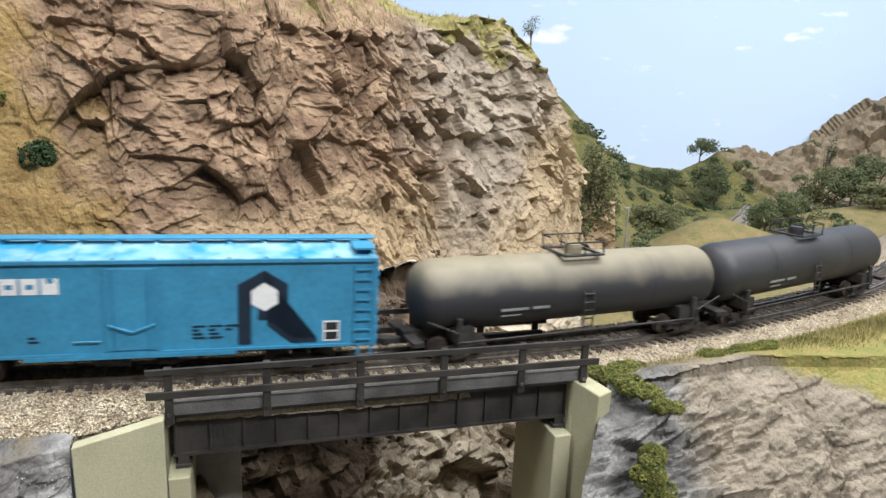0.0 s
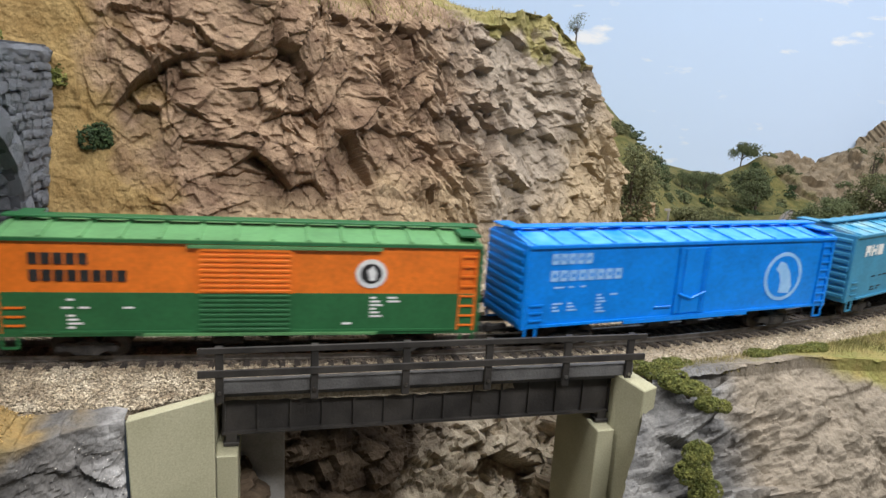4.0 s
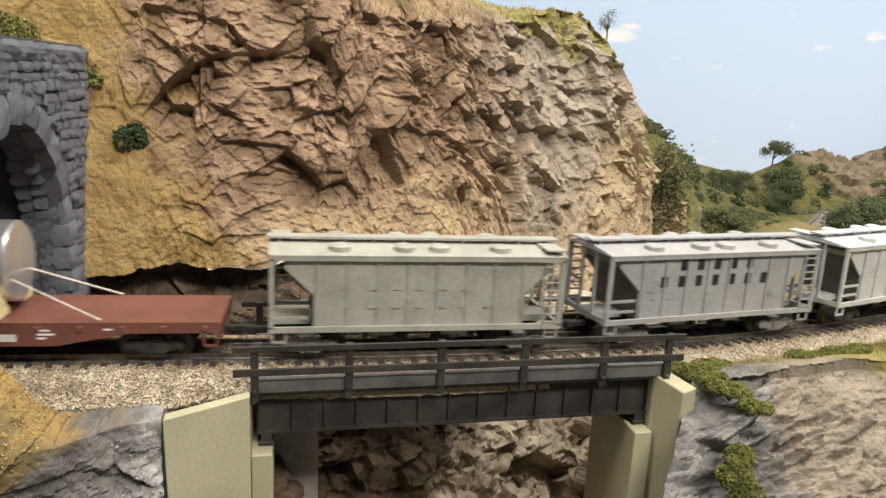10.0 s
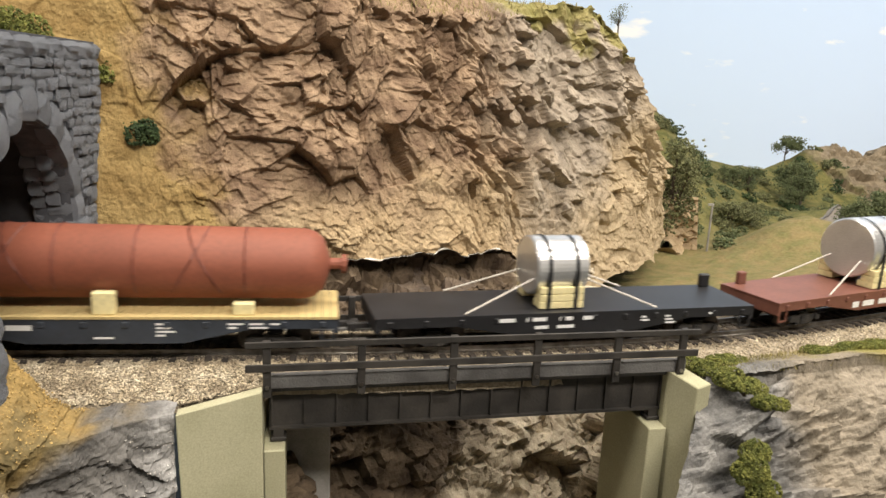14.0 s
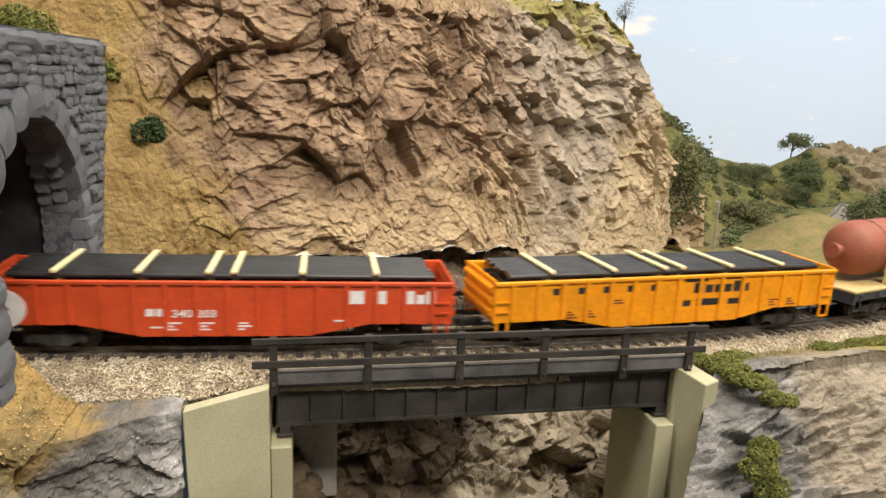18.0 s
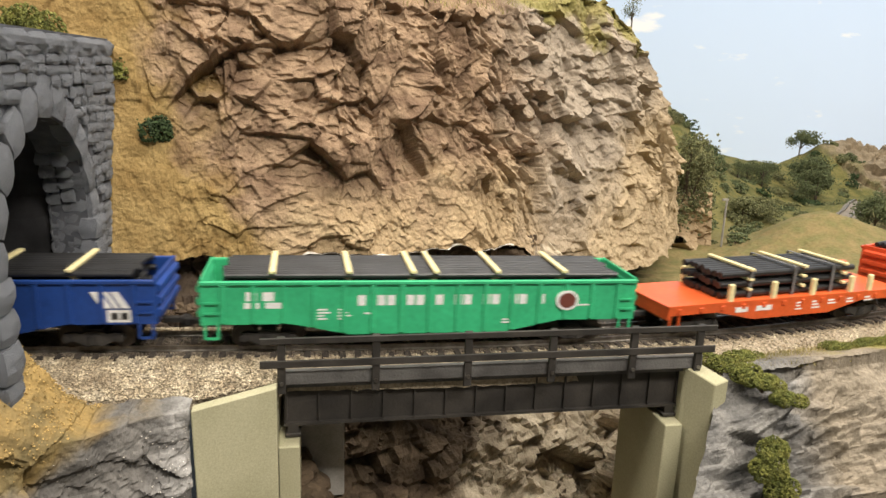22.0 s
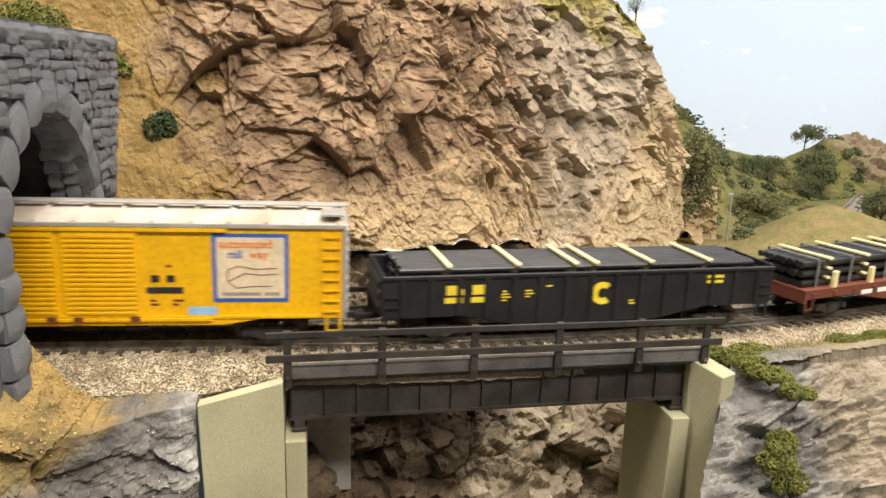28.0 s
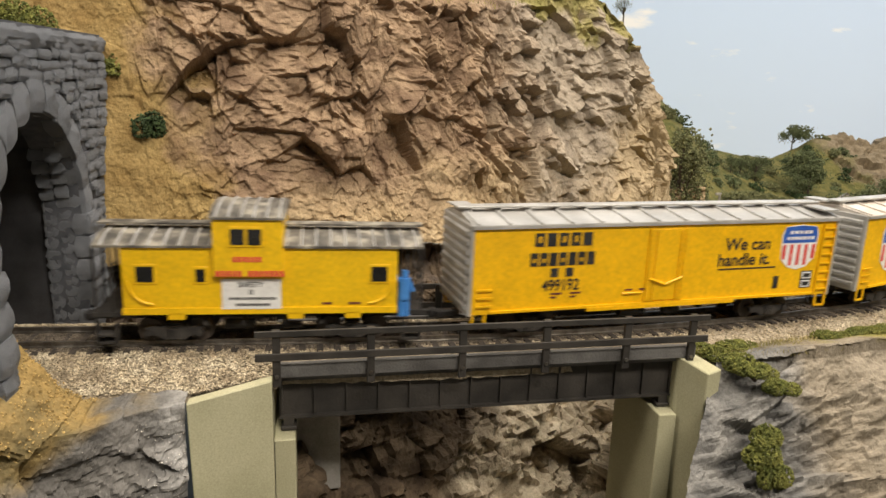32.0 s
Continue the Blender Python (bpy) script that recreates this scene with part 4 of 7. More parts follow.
arch = [(PC - PR, -20)] + [(PC - PR * math.cos(a), PS + PR * math.sin(a)) for a in np.linspace(0, math.pi, 25)] + [(PC + PR, -20)]
outer = [(-95.0, max(z, -20.0)) if i < 3 else (90.0, max(z, -20.0)) if i > len(arch) - 4 else (-95.0 + 185.0 * (i - 2.5) / (len(arch) - 6), 115.0) for i, (y, z) in enumerate(arch)]
outer[2], outer[-3] = (-95.0, 115.0), (90.0, 115.0)
bm = bmesh.new()
rings = [[bm.verts.new(Vector((PX - dx, y, z)) * MM) for y, z in ring] for dx, ring in ((0, arch), (0, outer), (14, outer), (14, arch))]
for a in range(4):
    for i in range(len(arch) - 1):
        p, q = rings[a], rings[(a + 1) % 4]
        bm.faces.new((p[i], q[i], q[i + 1], p[i + 1]))
bmesh.ops.recalc_face_normals(bm, faces=bm.faces[:])
part("backing", bm, M["mortar"], portal)

stone_meshes = []
for kind in range(10):
    bm = bmesh.new()
    bmesh.ops.create_cube(bm, size=1.0)
    bmesh.ops.subdivide_edges(bm, edges=bm.edges[:], cuts=2, use_grid_fill=True)
    jolt = 1.0 if kind < 6 else 0.4
    lean_y, lean_z = random.uniform(-0.12, 0.12), random.uniform(-0.10, 0.10)
    for q in bm.verts:
        y, z = abs(q.co.y) * 2, abs(q.co.z) * 2
        q.co.x *= 1.0 - 0.30 * (max(y, z) ** 5 + min(y, z) ** 5) / 1.6
        q.co.y *= 1.0 - 0.06 * z ** 3
        q.co.z *= 1.0 - 0.09 * y ** 3
        q.co += jolt * Vector((random.uniform(-0.09, 0.09), random.uniform(-0.045, 0.045) + lean_y * q.co.z, random.uniform(-0.05, 0.05) + lean_z * q.co.y))
    me = bpy.data.meshes.new("stone")
    bm.to_mesh(me)
    bm.free()
    me.materials.append(M["stone"])
    stone_meshes.append(me)


def stone(name, x, y, z, dx, dy, dz, turn=0.0):
    ob = twin(name, random.choice(stone_meshes[6:] if name in ("voussoir", "jamb_stone", "coping_stone") else stone_meshes[:6]), portal)
    ob.matrix_basis = Matrix.Translation(Vector((x, y, z)) * MM) @ Matrix.Rotation(turn, 4, "X") @ Matrix.Diagonal((dx * MM, dy * MM, dz * MM, 1))
    return ob


z = -12.0
while z < 107.5:
    hgt = random.uniform(3.2, 5.2)
    y = -92.0 + random.uniform(-6, 0)
    wave = random.uniform(0, 6)
    while y < 88:
        wid = random.uniform(6.0, 15.0)
        if y + wid > 89:
            wid = 91.5 - y + random.uniform(-1.5, 1.0)
        mid_y, mid_z = y + wid / 2, z + hgt / 2 + 0.7 * math.sin(y * 0.11 + wave)
        if wid > 2 and not (opening(y + 0.5, mid_z, 11.0) or opening(y + wid - 0.5, mid_z, 11.0)) and mid_y > -66:
            stone("stone", PX + random.uniform(-0.4, 0.6), mid_y, mid_z, 3.4, wid - 0.2, hgt + 0.1, random.uniform(-0.06, 0.06))
        y += wid
    z += hgt
for a in np.linspace(0.08, math.pi - 0.08, 11):
    y, zz = PC - (PR + 5.2) * math.cos(a), PS + (PR + 5.2) * math.sin(a)
    stone("voussoir", PX - 1.0, y, zz, 8.0, 11.5 + random.uniform(-1, 1), 14.2 + random.uniform(-0.6, 0.6), math.pi / 2 - a + math.pi / 2 + random.uniform(-0.05, 0.05))
for side in (-1, 1):
    z = -13.0
    while z < PS - 1:
        hgt = min(random.uniform(9.5, 12.5), PS + 1 - z)
        stone("jamb_stone", PX - 0.4 + random.uniform(-0.5, 0.5), PC + side * (PR + 6.0 + random.uniform(-0.6, 0.6)), z + hgt / 2, 9.0, 13.4, hgt - 0.1)
        z += hgt
    for row, deep in ((0, 6.5), (1, 12.5)):
        z = -13.0
        while z < PS + 26:
            hgt = random.uniform(4, 6.4)
            inset = 0 if z < PS else PR - math.sqrt(max(0.1, PR ** 2 - (z + hgt - PS) ** 2))
            stone("reveal_stone", PX - deep, PC + side * (PR - inset + 2.2), z + hgt / 2, 6.4, 4.6, hgt - 0.1, 0.0)
            z += hgt
y = -66.0
while y < 88:
    wid = random.uniform(14, 24)
    wid = min(wid, 93 - y)
    stone("coping_stone", PX - 4.6, y + wid / 2, 111.0, 14, wid + 0.2, 6.5, random.uniform(-0.02, 0.02))
    y += wid

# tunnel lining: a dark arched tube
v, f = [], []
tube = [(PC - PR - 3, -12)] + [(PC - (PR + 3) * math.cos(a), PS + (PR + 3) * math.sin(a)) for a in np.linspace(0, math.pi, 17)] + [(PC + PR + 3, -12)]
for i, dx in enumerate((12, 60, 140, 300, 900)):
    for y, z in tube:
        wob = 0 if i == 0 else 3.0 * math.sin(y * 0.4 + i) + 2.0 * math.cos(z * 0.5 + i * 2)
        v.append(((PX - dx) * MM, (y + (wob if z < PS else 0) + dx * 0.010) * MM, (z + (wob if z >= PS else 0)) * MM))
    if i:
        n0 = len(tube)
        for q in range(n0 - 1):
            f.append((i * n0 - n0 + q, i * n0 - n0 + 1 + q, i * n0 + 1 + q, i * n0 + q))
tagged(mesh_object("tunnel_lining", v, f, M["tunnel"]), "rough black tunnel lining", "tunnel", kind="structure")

# ground beside the portal, and the mountain over the tunnel
cols, rows = 90, 120
xs = np.linspace(-1.15, -0.176, cols)
ang = np.linspace(0, 1, rows)
prof_y = np.interp(ang, [0, 0.12, 0.30, 0.42, 0.62, 1.0], [-0.085, -0.070, -0.066, -0.05, 0.09, 0.40])
prof_z = np.interp(ang, [0, 0.12, 0.30, 0.42, 0.62, 1.0], [-0.17, -0.02, 0.080, 0.098, 0.112, 0.30])
base = np.stack([np.broadcast_to(xs[None], (rows, cols)), np.broadcast_to(prof_y[:, None], (rows, cols)), np.broadcast_to(prof_z[:, None], (rows, cols))], axis=2)
sheet("tunnel_hill", base, 0.006 * fractal(base[..., 0] + 4, ang[:, None] + 0 * xs[None], 0.05, 5), M["cliff"], "ochre earth hill over the tunnel")

# ---- the sky board, the layout's front and the room ----
sky = bpy.data.materials.new("painted_sky")
sky.use_nodes = True
nt = sky.node_tree
n, l = nt.nodes, nt.links
b = n["Principled BSDF"]
b.inputs["Roughness"].default_value = 0.9
b.inputs["Specular IOR Level"].default_value = 0.1
tc = n.new("ShaderNodeTexCoord")
sep = n.new("ShaderNodeSeparateXYZ")
l.new(tc.outputs["Object"], sep.inputs[0])
grad = n.new("ShaderNodeMapRange")
grad.inputs["From Min"].default_value, grad.inputs["From Max"].default_value = -0.1, 0.9
l.new(sep.outputs["Z"], grad.inputs["Value"])
blue = n.new("ShaderNodeMix")
blue.data_type = "RGBA"
blue.inputs["A"].default_value, blue.inputs["B"].default_value = (0.66, 0.79, 0.97, 1), (0.46, 0.64, 0.94, 1)
l.new(grad.outputs["Result"], blue.inputs["Factor"])
mp = n.new("ShaderNodeMapping")
mp.inputs["Scale"].default_value = (9.0, 9.0, 26.0)
l.new(tc.outputs["Object"], mp.inputs["Vector"])
cl = n.new("ShaderNodeTexNoise")
cl.inputs["Scale"].default_value, cl.inputs["Detail"].default_value = 1.0, 5.0
l.new(mp.outputs["Vector"], cl.inputs["Vector"])
th = n.new("ShaderNodeMapRange")
th.inputs["From Min"].default_value, th.inputs["From Max"].default_value = 0.64, 0.74
l.new(cl.outputs["Fac"], th.inputs["Value"])
mixc = n.new("ShaderNodeMix")
mixc.data_type = "RGBA"
mixc.inputs["B"].default_value = (0.90, 0.92, 0.95, 1)
l.new(th.outputs["Result"], mixc.inputs["Factor"])
l.new(blue.outputs["Result"], mixc.inputs["A"])
l.new(mixc.outputs["Result"], b.inputs["Base Color"])
M["sky"] = sky
pts, _ = along([(-4.2, 1.12), (-0.6, 1.12), (0.3, 1.10), (0.8, 1.00), (1.2, 0.92), (1.7, 0.86), (4.6, 0.86)], 90)
v, f = [], []
for i, (x, y) in enumerate(pts):
    v += [(x, y, -0.35), (x, y, 1.32), (x, y + 0.01, 1.32), (x, y + 0.01, -0.35)]
    if i:
        f += [(i * 4 - 4 + q, i * 4 - 4 + (q + 1) % 4, i * 4 + (q + 1) % 4, i * 4 + q) for q in range(4)]
tagged(mesh_object("backdrop", v, f, M["sky"], smooth=False), "pale blue painted sky board with small white clouds", "backdrop", kind="structure")
bm = bmesh.new()
box(bm, -4200, 4600, -230, -215, -320, -24)
ob = part("fascia", bm, M["fascia"], None)
tagged(ob, "dark painted front board of the layout", "fascia", kind="structure")
bm = bmesh.new()
box(bm, -4200, 4600, -214, 1100, -200, -185)
tagged(part("layout_table", bm, M["fascia"], None), "plywood table under the scenery", "table", kind="structure")
for nm, lab, d, mt in (("floor", "plain grey room floor", (-4300, 4700, -2600, 1300, -1220, -1200), "floor"),
                       ("ceiling", "white ceiling over the layout", (-4300, 4700, -2600, 1300, 1340, 1360), "soffit"),
                       ("wall_south", "pale room wall", (-4300, 4700, -2620, -2600, -1200, 1340), "wall"),
                       ("wall_north", "pale room wall", (-4300, 4700, 1300, 1320, -1200, 1340), "wall"),
                       ("wall_west", "pale room wall", (-4320, -4300, -2600, 1300, -1200, 1340), "wall"),
                       ("wall_east", "pale room wall", (4700, 4720, -2600, 1300, -1200, 1340), "wall")):
    bm = bmesh.new()
    box(bm, *d)
    tagged(part(nm, bm, M[mt], None), lab, nm.split("_")[0], kind="structure")

# plain ground of the layout farther along the line, out of the main scene
for x0, x1, y1 in ((-4.2, -1.10, 1.10), (1.70, 4.60, 0.85)):
    gx2, gy2 = np.meshgrid(np.linspace(x0, x1, 90), np.linspace(-0.215, y1, 60))
    sheet("plain", np.stack([gx2, gy2, np.full(gx2.shape, -0.024)], axis=2), 0.010 * fractal(gx2 + 50, gy2 + 50, 0.2, 3) - 0.004, M["hill"], "flat turf beside the line")

# ---- trees, bushes and grass ----
OCTA = np.array([(1, 0, 0), (-1, 0, 0), (0, 1, 0), (0, -1, 0), (0, 0, 1), (0, 0, -1)], float)
TRI = np.array([(0, 2, 4), (2, 1, 4), (1, 3, 4), (3, 0, 4), (2, 0, 5), (1, 2, 5), (3, 1, 5), (0, 3, 5)])
veg = np.random.RandomState(11)


def leaf_clumps(name, centres, size, mat, parent, label=""):
    """Many small ragged clumps of foliage in one mesh."""
    k = len(centres)
    q = OCTA[None] * veg.uniform(0.35, 1.3, (k, 6, 1)) * size * veg.uniform(0.6, 1.3, (k, 1, 1))
    a = veg.uniform(0, 6.28, k)
    ca, sa = np.cos(a)[:, None], np.sin(a)[:, None]
    q = np.stack([q[..., 0] * ca - q[..., 1] * sa, q[..., 0] * sa + q[..., 1] * ca, q[..., 2]], axis=2)
    b = veg.uniform(-1, 1, k)
    cb, sb = np.cos(b)[:, None], np.sin(b)[:, None]
    q = np.stack([q[..., 0], q[..., 1] * cb - q[..., 2] * sb, q[..., 1] * sb + q[..., 2] * cb], axis=2)
    verts = (q + np.array(centres)[:, None]).reshape(-1, 3)
    faces = (TRI[None] + (np.arange(k) * 6)[:, None, None]).reshape(-1, 3)
    return mesh_object(name, verts.tolist(), faces.tolist(), mat, parent, label=label)


def limb(bm, a, b, r0, r1):
    a, b = Vector(a), Vector(b)
    d = b - a
    m = Matrix.Translation((a + b) / 2) @ d.to_track_quat("Z", "Y").to_matrix().to_4x4()
    bmesh.ops.create_cone(bm, cap_ends=True, segments=6, radius1=r0, radius2=r1, depth=d.length, matrix=m)


def tree(label, x, y, z, height, half, mat, dense=260, open_crown=0.35, category="tree"):
    """A tapered trunk with limbs, and a ragged crown of clumps gathered round the limbs' ends."""
    ob = thing("tree", label, category, "trees on the hills", at=(x, y, z))
    bm = bmesh.new()
    limb(bm, (0, 0, -0.004), (0, 0, height * 0.45), height * 0.030, height * 0.020)
    tips = []
    for i in range(9):
        a = veg.uniform(0, 6.28)
        r = half * veg.uniform(0.25, 0.85)
        tip = (r * math.cos(a), r * math.sin(a), height * veg.uniform(open_crown + 0.1, 0.92))
        limb(bm, (0, 0, height * veg.uniform(0.25, 0.45)), tip, height * 0.014, height * 0.005)
        tips.append(tip)
    limb(bm, (0, 0, height * 0.45), (0, 0, height * 0.9), height * 0.020, height * 0.006)
    tips.append((0, 0, height * 0.86))
    part("trunk", bm, M["bark"], ob)
    spots = []
    for _ in range(dense * 6):
        t = tips[veg.randint(len(tips))]
        spots.append((t[0] + veg.normal() * half * 0.20, t[1] + veg.normal() * half * 0.20, max(height * open_crown * 0.7, min(height, t[2] + veg.normal() * height * 0.085))))
    leaf_clumps("crown", spots, half * 0.05, mat, ob)
    return ob


def bush(label, x, y, z, rx, ry, rz, mat, n=420, size=0.0011, group="bushes beside the track"):
    ob = thing("bush", label, "bush", group, at=(x, y, z))
    spots = []
    lobes = [(veg.uniform(-0.6, 0.6) * rx, veg.uniform(-0.6, 0.6) * ry, veg.uniform(0.1, 0.5) * rz, veg.uniform(0.35, 0.6)) for _ in range(7)]
    for _ in range(n):
        lx, ly, lz, k = lobes[veg.randint(7)]
        d = veg.normal(size=3)
        d /= np.linalg.norm(d)
        spots.append((lx + d[0] * rx * k, ly + d[1] * ry * k, max(-0.001, lz + d[2] * rz * k)))
    leaf_clumps("foliage", spots, size, mat, ob)
    bm = bmesh.new()
    for i in range(5):
        limb(bm, (0, 0, -0.003), (lobes[i][0], lobes[i][1], lobes[i][2]), 0.0006, 0.0003)
    part("stems", bm, M["bark"], ob)
    return ob


def on_hill(x, y):
    return ground_at(x, y) - 0.002


for label, x, y, top, half, mat, dense, crown in (
        ("lone green tree on the ridge before the sky", 0.786, 0.868, 0.029, 0.027, "tree", 340, 0.45),
        ("broad olive green tree beside the cliff", 0.327, 0.430, 0.053, 0.034, "olive_tree", 420, 0.15),
        ("olive green tree beside the cliff", 0.352, 0.455, 0.030, 0.026, "olive_tree", 260, 0.15),
        ("small dark green tree in the valley", 0.608, 0.745, -0.026, 0.017, "tree", 200, 0.1),
        ("dark green tree in the valley", 0.636, 0.745, -0.012, 0.020, "tree", 240, 0.1),
        ("dark green tree in the valley", 0.585, 0.735, -0.032, 0.016, "tree", 160, 0.1),
        ("tall blue-green tree in the valley", 0.721, 0.726, -0.004, 0.036, "tree", 380, 0.15),
        ("blue-green tree in the valley", 0.690, 0.715, -0.022, 0.026, "tree", 240, 0.15),
        ("low olive tree in the valley", 0.479, 0.550, -0.036, 0.030, "olive_tree", 300, 0.05),
        ("low olive tree in the valley", 0.520, 0.570, -0.042, 0.026, "olive_tree", 240, 0.05),
        ("round dark green tree beside the far roadbed", 0.580, 0.441, -0.012, 0.024, "tree", 320, 0.1),
        ("round dark green tree beside the far roadbed", 0.610, 0.448, -0.004, 0.026, "tree", 320, 0.1),
        ("round dark green tree beside the far roadbed", 0.640, 0.470, -0.010, 0.024, "tree", 280, 0.1),
        ("olive green tree below the crest", 0.815, 0.600, 0.008, 0.034, "olive_tree", 320, 0.1),
        ("dark green tree below the crest", 0.823, 0.550, 0.014, 0.038, "tree", 340, 0.1),
        ("dark green tree below the crest", 0.862, 0.550, 0.030, 0.034, "tree", 320, 0.1),
        ("slender dark green tree below the crest", 0.896, 0.680, 0.044, 0.015, "dark_bush", 160, 0.2),
        ("olive green tree below the crest", 0.790, 0.480, 0.000, 0.030, "olive_tree", 300, 0.1),
        ("olive green tree below the crest", 0.840, 0.490, 0.016, 0.030, "olive_tree", 300, 0.1)):
    z = on_hill(x, y)
    tree(label, x, y, z, max(0.030, top - z), half, M[mat], dense, crown)

# shrubs scattered over the valley
for x, y, r in ((0.40, 0.50, 0.016), (0.43, 0.56, 0.018), (0.45, 0.47, 0.012), (0.54, 0.66, 0.018), (0.50, 0.63, 0.014), (0.57, 0.62, 0.012), (0.63, 0.66, 0.012),
                (0.66, 0.78, 0.014), (0.75, 0.80, 0.014), (0.79, 0.83, 0.016), (0.36, 0.52, 0.014), (0.38, 0.40, 0.014), (0.46, 0.68, 0.016), (0.84, 0.86, 0.012)):
    bush("low dark green shrub in the valley", x, y, on_hill(x, y), r, r, r * 0.9, M["tree"] if r > 0.0135 else M["olive_tree"], 150, 0.0022, "shrubs in the valley")

for _ in range(230):
    x, y = veg.uniform(0.34, 1.05), veg.uniform(0.42, 0.86)
    if x < 0.34 + (y - 0.42) * 0.35 or x > 0.50 + (y - 0.2) * 0.95 or abs((y - 0.505) - (x - 0.575) * 0.85) < 0.035:
        continue
    r = veg.uniform(0.008, 0.018)
    bush("low green shrub in the valley", x, y, on_hill(x, y), r, r, r * 0.8, M[("tree", "olive_tree", "dark_bush")[veg.randint(3)]], 170, 0.0019, "shrubs in the valley")

# bushes by the track
for label, x, y, z, rx, ry, rz, n in (
        ("olive green foam bush beside the abutment", 0.100, -0.021, -0.012, 0.009, 0.006, 0.005, 420),
        ("olive green foam bush beside the abutment", 0.113, -0.018, -0.012, 0.009, 0.005, 0.0045, 320),
        ("olive green foam bush between abutment and bank", 0.102, -0.031, -0.013, 0.006, 0.006, 0.005, 330),
        ("olive green foam bush hanging on the bank", 0.107, -0.038, -0.014, 0.008, 0.005, 0.005, 330),
        ("olive green foam bush hanging on the bank", 0.114, -0.044, -0.018, 0.007, 0.005, 0.005, 260),
        ("olive green foam bush on the rock face", 0.100, -0.057, -0.034, 0.0055, 0.005, 0.007, 300),
        ("olive green foam bush on the rock face", 0.0985, -0.059, -0.0405, 0.0075, 0.005, 0.008, 360),
        ("olive green foam bush on the rock face", 0.100, -0.062, -0.048, 0.0070, 0.005, 0.009, 380),
        ("olive green foam bush along the grassy bank", 0.163, -0.012, -0.011, 0.007, 0.004, 0.004, 260),
        ("olive green foam bush along the grassy bank", 0.180, -0.009, -0.011, 0.009, 0.004, 0.004, 300),
        ("olive green foam bush along the grassy bank", 0.198, -0.007, -0.011, 0.009, 0.004, 0.004, 260)):
    bush(label, x, y, z, rx * 1.2, ry * 1.3, rz * 1.05, M["bush"], int(n * 7), 0.00052)
bush("dark green tuft on the ochre slope", -0.147, 0.086, 0.070, 0.010, 0.007, 0.012, M["dark_bush"], 800, 0.0011)
bush("bright green bush above the tunnel", -0.184, 0.036, 0.111, 0.014, 0.030, 0.017, M["bush"], 2600, 0.0008)
bush("dry green tuft beside the portal", -0.163, 0.092, 0.098, 0.005, 0.004, 0.009, M["bush"], 160)

# sparse little tree on the cliff top
ob = tree("sparse grey-green tree on the cliff top", 0.186, 0.296, 0.146, 0.024, 0.009, M["tree"], 70, 0.4)

# grass: upright blades in one mesh on the bank and the cliff top
bl_v, bl_f = [], []
for _ in range(14500):
    s = veg.uniform(0.095, 0.5)
    off = -0.027 - abs(veg.normal()) * 0.012 - 0.03 * max(0, s - 0.17)
    if -off > 0.036 + 0.010 * min(1, (s - 0.085) / 0.05) + 0.05 * min(1, max(0, (s - 0.17) / 0.1)):
        continue
    x, y = beside(s, off)
    z = level(x) - 0.0066 + 0.004 * min(1, (s - 0.08) / 0.05) * min(1, (-off - 0.024) / 0.03)
    a, hgt = veg.uniform(0, 6.28), veg.uniform(0.0012, 0.003)
    i = len(bl_v)
    bl_v += [(x - 0.0003 * math.cos(a), y - 0.0003 * math.sin(a), z - 0.001), (x + 0.0003 * math.cos(a), y + 0.0003 * math.sin(a), z - 0.001), (x + veg.normal() * 0.001, y + veg.normal() * 0.001, z + hgt)]
    bl_f.append((i, i + 1, i + 2))
rimz = mountain_pos[FACE_ROWS + 1:FACE_ROWS + 22].reshape(-1, 3)
for p in rimz[veg.randint(len(rimz), size=7000)]:
    if p[0] < -0.12 or p[0] > 0.14:
        continue
    a, hgt = veg.uniform(0, 6.28), veg.uniform(0.0015, 0.0035)
    i = len(bl_v)
    x, y, z = p + veg.normal(size=3) * 0.0008
    bl_v += [(x - 0.0004 * math.cos(a), y - 0.0004 * math.sin(a), z - 0.001), (x + 0.0004 * math.cos(a), y + 0.0004 * math.sin(a), z - 0.001), (x + veg.normal() * 0.001, y + veg.normal() * 0.001, z + hgt)]
    bl_f.append((i, i + 1, i + 2))
M["grass"] = material("static_grass", [(0.17, 0.16, 0.05), (0.34, 0.285, 0.12)], 0.9, island=0.4, scale=40)
tagged(mesh_object("grass", bl_v, bl_f, M["grass"]), "short green and straw static grass", "grass", kind="stuff")

# loose rubble at the foot of the cliff and on the banks
rub = []
for _ in range(420):
    x = veg.uniform(-0.15, 0.10)
    y = np.interp(x, [-0.15, -0.05, 0.05, 0.10], [0.036, 0.046, 0.07, 0.11]) + veg.uniform(-0.006, 0.012)
    rub.append((x, y, -0.006 + veg.uniform(0, 0.004)))
pebbles("rubble", rub, 0.0028, M["gorge"], "loose brown rubble behind the track")

# tan outcrop and a grey post in the valley
u, k = np.meshgrid(np.linspace(0, 1, 60), np.linspace(0, 1, 60))
ox = 0.312 + 0.046 * u
oy = 0.400 + 0.02 * np.sin(u * 2.2) + 0.012 * k
base = np.stack([ox, oy, -0.075 + 0.064 * k], axis=2)
sheet("outcrop", base, rough_rock(u * 0.05 + 31, k * 0.065 + 31, [(0.02, 0.008, 4, 1.0), (0.008, 0.003, 5, 1.0)]), M["rear_rock"], "tan rock outcrop below the trees")
post = thing("grey_post", "thin grey post beside the outcrop", "post", at=(0.360, 0.402, -0.075))
bm = bmesh.new()
rod(bm, (0, 0, 0), (0, 0, 61), 1.1, 8)
